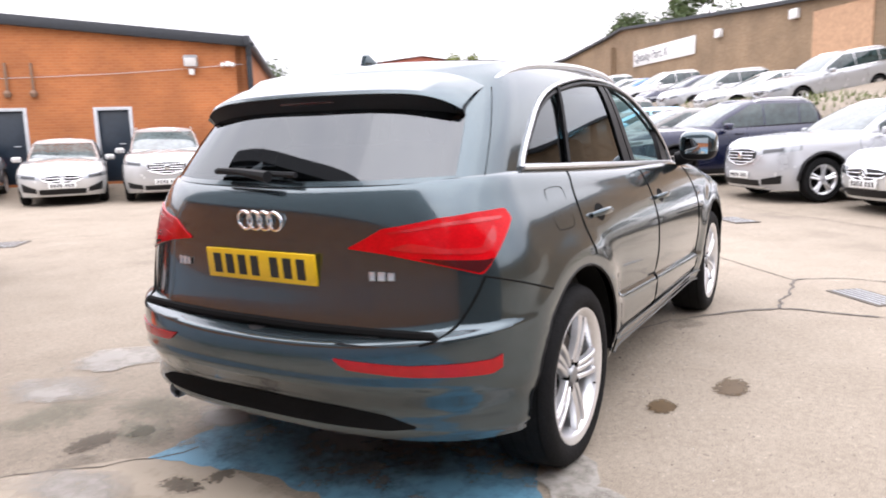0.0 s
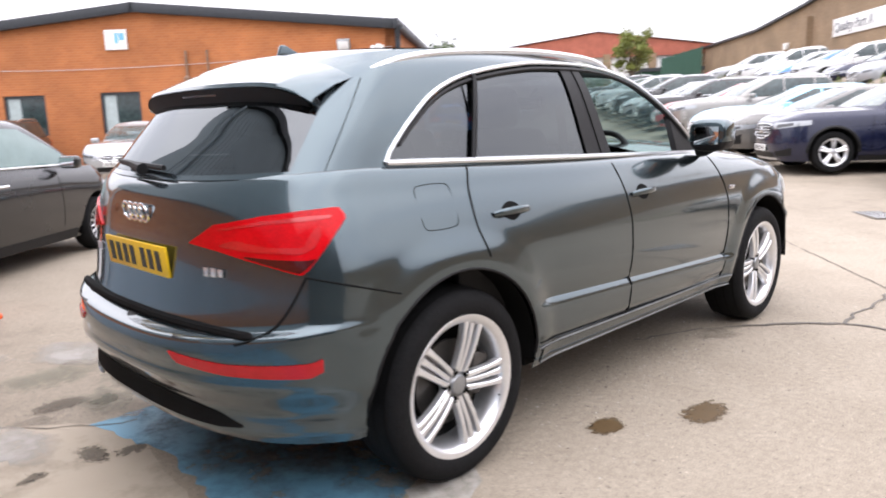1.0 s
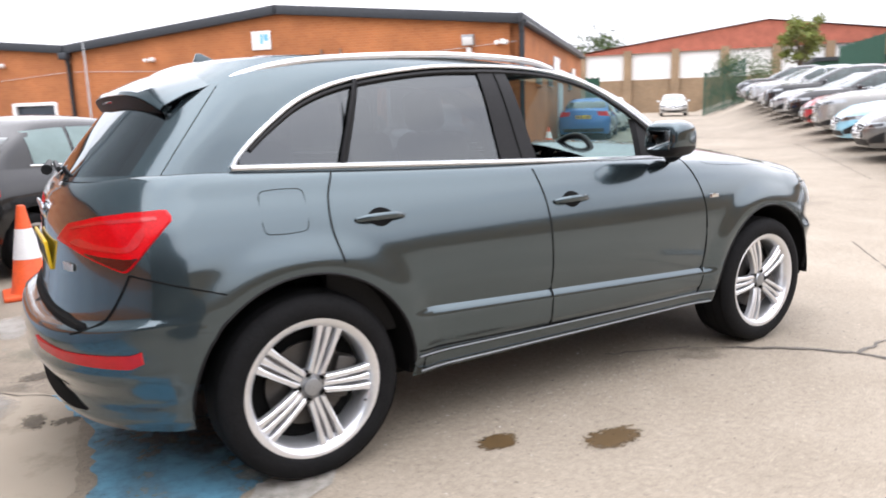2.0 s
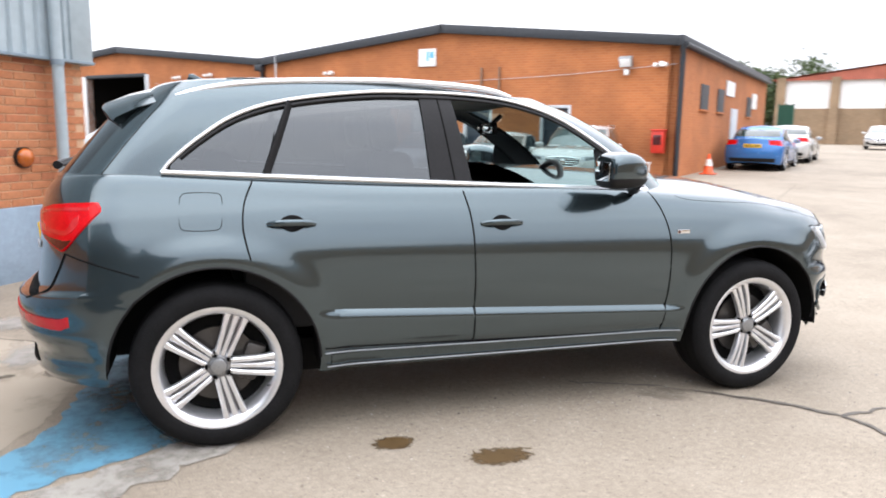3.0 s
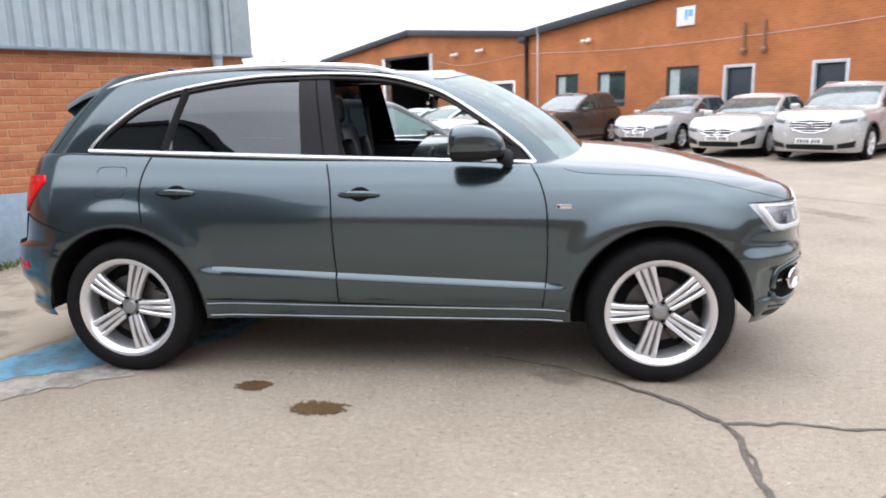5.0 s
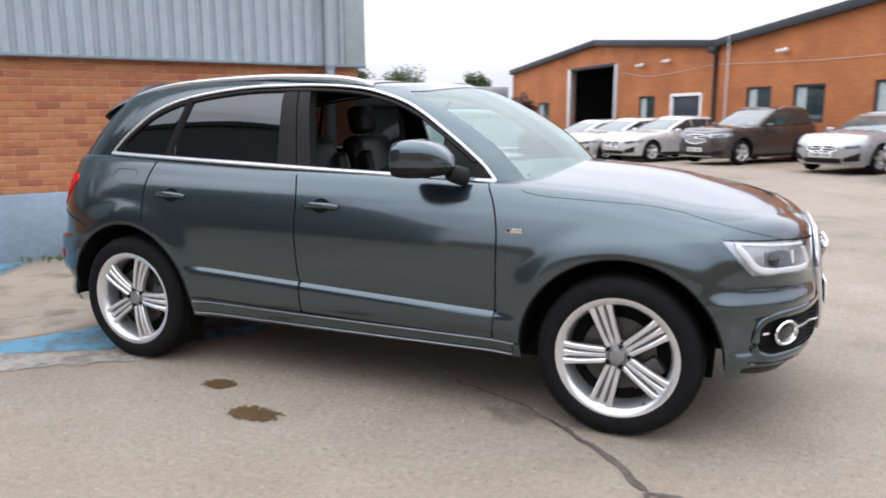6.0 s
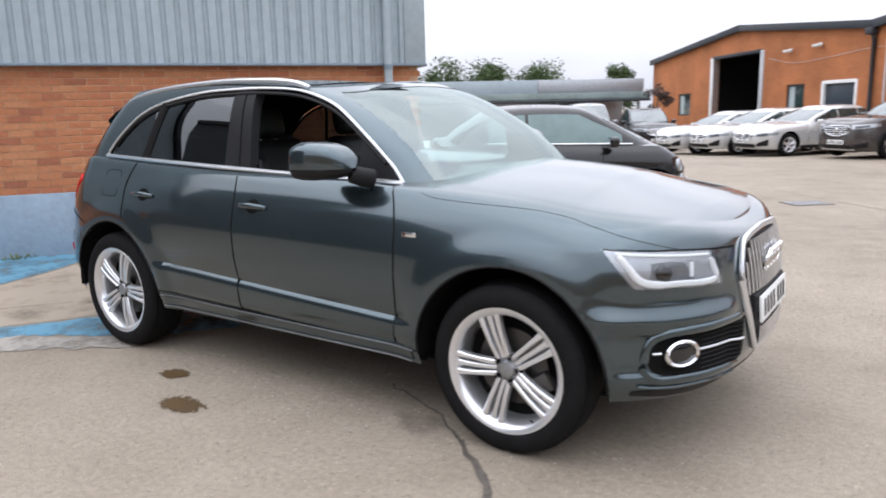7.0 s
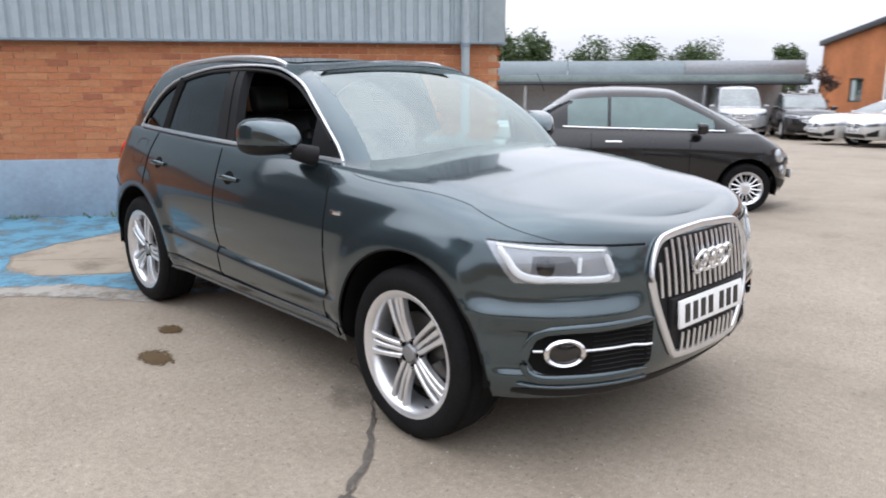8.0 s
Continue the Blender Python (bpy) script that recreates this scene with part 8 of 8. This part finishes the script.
def interior(car):
    m = M["leather"]
    for y in (-0.37, 0.37):
        seat(car, 1.28, y, m)
    seat(car, 0.42, 0, m, "rear_seat", 1.25)
    d = part("dashboard", bm_box(0.42, 1.46, 0.30, (2.08, 0, 0.95), 0.10, 4), M["fabric"], car, "dark moulded dashboard")
    part("dash_hood", bm_box(0.22, 0.42, 0.09, (1.93, -0.37, 1.10), 0.04, 3), M["fabric"], d)
    part("trim_strip", bm_box(0.012, 1.2, 0.035, (1.872, 0, 0.985), 0.004), M["satin"], d)
    part("screen", bm_box(0.02, 0.19, 0.11, (1.90, 0.0, 1.105), 0.01), M["gloss_black"], d)
    part("centre_console", bm_box(0.95, 0.22, 0.25, (1.50, 0, 0.62), 0.05, 3), M["fabric"], car)
    sw = part("steering_wheel", bm_tube([(0, 0.185 * math.cos(t), 0.185 * math.sin(t)) for t in np.linspace(0, 2 * math.pi, 40, endpoint=False)], 0.017, 10, True), m, car, "black leather steering wheel")
    sw.matrix_basis = Matrix.Translation((1.76, -0.37, 1.07)) @ pose(0, 0, 0, 0, 24, 0)
    part("boss", bm_lathe([(0.07, -0.02), (0.075, 0.02), (0.05, 0.035), (0.001, 0.04)], 20, "x"), M["fabric"], sw)
    for t in (0, math.pi, -math.pi / 2):
        part("steering_spoke", bm_box(0.02, 0.12, 0.035, (0, 0.115 * math.cos(t), 0.115 * math.sin(t)), 0.008, rot=Euler((t, 0, 0)).to_matrix()), M["satin_dark"], sw)
    part("steering_column", bm_tube([(1.75, -0.37, 1.02), (2.02, -0.37, 0.92)], 0.045, 10), M["fabric"], car)
    mir = part("inner_mirror", bm_box(0.03, 0.24, 0.075, (1.58, 0.0, 1.42), 0.025, 3), M["plastic"], car, "black interior mirror")
    part("mirror_face", bm_box(0.004, 0.21, 0.052, (1.564, 0, 1.42), 0.015), M["mirror"], mir)
    part("mirror_stem", bm_tube([(1.59, 0, 1.44), (1.66, 0, 1.50)], 0.014, 8), M["plastic"], mir)
    for sd in (-1, 1):
        dp = part("door_panel", bm_box(2.0, 0.06, 0.62, (1.12, sd * 0.765, 0.80), 0.025), M["fabric"], car, "dark inner door panel")
        part("armrest", bm_box(0.5, 0.09, 0.06, (1.45, sd * 0.70, 0.88), 0.025), m, dp)
        part("window_rail", bm_box(2.3, 0.05, 0.05, (0.98, sd * 0.765, 1.115), 0.015, rot=Euler((0, radians(2.2), 0)).to_matrix()), M["fabric"], dp)
        part("belt_webbing", bm_tube([(1.02, sd * 0.62, 1.40), (1.06, sd * 0.66, 0.9)], 0.02, 4, squash=0.2), M["fabric"], car)
    part("parcel_shelf", bm_box(0.55, 1.2, 0.03, (-0.28, 0, 1.10), 0.01), M["fabric"], car)


M["mirror"] = mat("mirror_glass", (0.75, 0.77, 0.78), 0.03, 1.0, var=0.02)
M["lamp_glow"] = mat("bright_red_guide", (0.48, 0.008, 0.010), 0.2, 0.0, 0.5)
M["lamp_dark"] = mat("lamp_housing", (0.13, 0.135, 0.145), 0.3, 0.3, 0.6, var=0.1)
M["lamp_in"] = mat("silver_lamp_bowl", (0.42, 0.43, 0.45), 0.25, 0.7, 0.4, var=0.12)
M["guide"] = mat("white_guide", (0.72, 0.73, 0.74), 0.3, var=0.03)
M["reflector_red"] = mat("red_reflector", (0.40, 0.004, 0.007), 0.2, var=0.15, scale=30)
M["hub_grey"] = mat("grey_hub_cap", (0.30, 0.31, 0.32), 0.35, 0.7, var=0.1)
M["grey_web"] = mat("recess_shade_metal", (0.20, 0.20, 0.21), 0.4, 0.7, var=0.1)
M["lamp_lens"] = glass("lamp_cover", (0.92, 0.94, 0.95))
M["satin_dark"] = mat("dark_satin_metal", (0.22, 0.23, 0.24), 0.3, 0.8)
hero()


# ---- single bricks of the near wall: last, as there are many ----
def brick_colour():
    m, n, l, p = nodes_of("red_orange_bricks")
    info, ramp, co, nz, bp = n.new("ShaderNodeObjectInfo"), n.new("ShaderNodeValToRGB"), n.new("ShaderNodeTexCoord"), n.new("ShaderNodeTexNoise"), n.new("ShaderNodeBump")
    geo, add, fr = n.new("ShaderNodeNewGeometry"), n.new("ShaderNodeMath"), n.new("ShaderNodeMath")
    e = ramp.color_ramp.elements
    e[0].position, e[0].color = 0.0, (0.30, 0.105, 0.055, 1)
    e[1].position, e[1].color = 1.0, (0.47, 0.205, 0.095, 1)
    for pos, c in ((0.10, (0.39, 0.140, 0.066, 1)), (0.45, (0.43, 0.165, 0.072, 1)), (0.8, (0.44, 0.180, 0.082, 1))):
        e.new(pos).color = c
    add.operation, fr.operation = "ADD", "FRACT"
    l.new(info.outputs["Random"], add.inputs[0]), l.new(geo.outputs["Random Per Island"], add.inputs[1]), l.new(add.outputs[0], fr.inputs[0]), l.new(fr.outputs[0], ramp.inputs["Fac"])
    nz.inputs["Scale"].default_value, nz.inputs["Detail"].default_value = 25, 6
    r, v = n.new("ShaderNodeMapRange"), n.new("ShaderNodeVectorMath")
    r.inputs["To Min"].default_value, r.inputs["To Max"].default_value = 0.65, 1.35
    v.operation = "SCALE"
    l.new(co.outputs["Object"], nz.inputs["Vector"]), l.new(nz.outputs["Fac"], r.inputs["Value"]), l.new(ramp.outputs["Color"], v.inputs[0]), l.new(r.outputs[0], v.inputs["Scale"]), l.new(v.outputs[0], p.inputs["Base Color"])
    bp.inputs["Strength"].default_value, bp.inputs["Distance"].default_value = 0.5, 0.006
    l.new(nz.outputs["Fac"], bp.inputs["Height"]), l.new(bp.outputs["Normal"], p.inputs["Normal"])
    p.inputs["Roughness"].default_value = 0.85
    return m


M["brick"] = brick_colour()


def near_bricks():
    rb = random.Random(12)
    bl = bm_box(0.215, 0.10, 0.065, bevel=0.004, segs=1)
    me = bpy.data.meshes.new("brick")
    bl.to_mesh(me)
    bl.free()
    me.materials.append(M["brick"])
    vs, fs, single = [], [], 0
    quads = ((0, 3, 2, 1), (4, 5, 6, 7), (0, 1, 5, 4), (1, 2, 6, 5), (2, 3, 7, 6), (3, 0, 4, 7))

    def block(c, s):
        k = len(vs)
        for dz in (-1, 1):
            for dx, dy in ((-1, -1), (1, -1), (1, 1), (-1, 1)):
                vs.append((c[0] + dx * s[0] / 2, c[1] + dy * s[1] / 2, c[2] + dz * s[2] / 2))
        fs.extend([tuple(k + i for i in q) for q in quads])

    for row in range(18):
        z = 0.705 + row * 0.075
        for k in range(61):
            x = 0.108 + k * 0.225 + (0.1125 if row % 2 else 0)
            y = -0.055 + rb.uniform(-0.0025, 0.0025)
            if 0.5 < x < 4.0 and single < 300:
                single += 1
                b = new("brick", me)
                b.parent = NB
                b.matrix_basis = pose(x, y, z, rb.uniform(-0.5, 0.5), rb.uniform(-0.4, 0.4), 0)
            else:
                block((x, y, z), (0.215, 0.10, 0.065))
        for k in range(34):
            block((-0.005, -0.22 - k * 0.225 - (0.1125 if row % 2 else 0), z), (0.10, 0.215, 0.065))
    rest = bpy.data.meshes.new("brickwork")
    rest.from_pydata(vs, [], fs)
    rest.materials.append(M["brick"])
    ob = new("brickwork", rest)
    ob.parent = NB
    tagged(ob, "further bricks of the same wall", kind="stuff")


near_bricks()
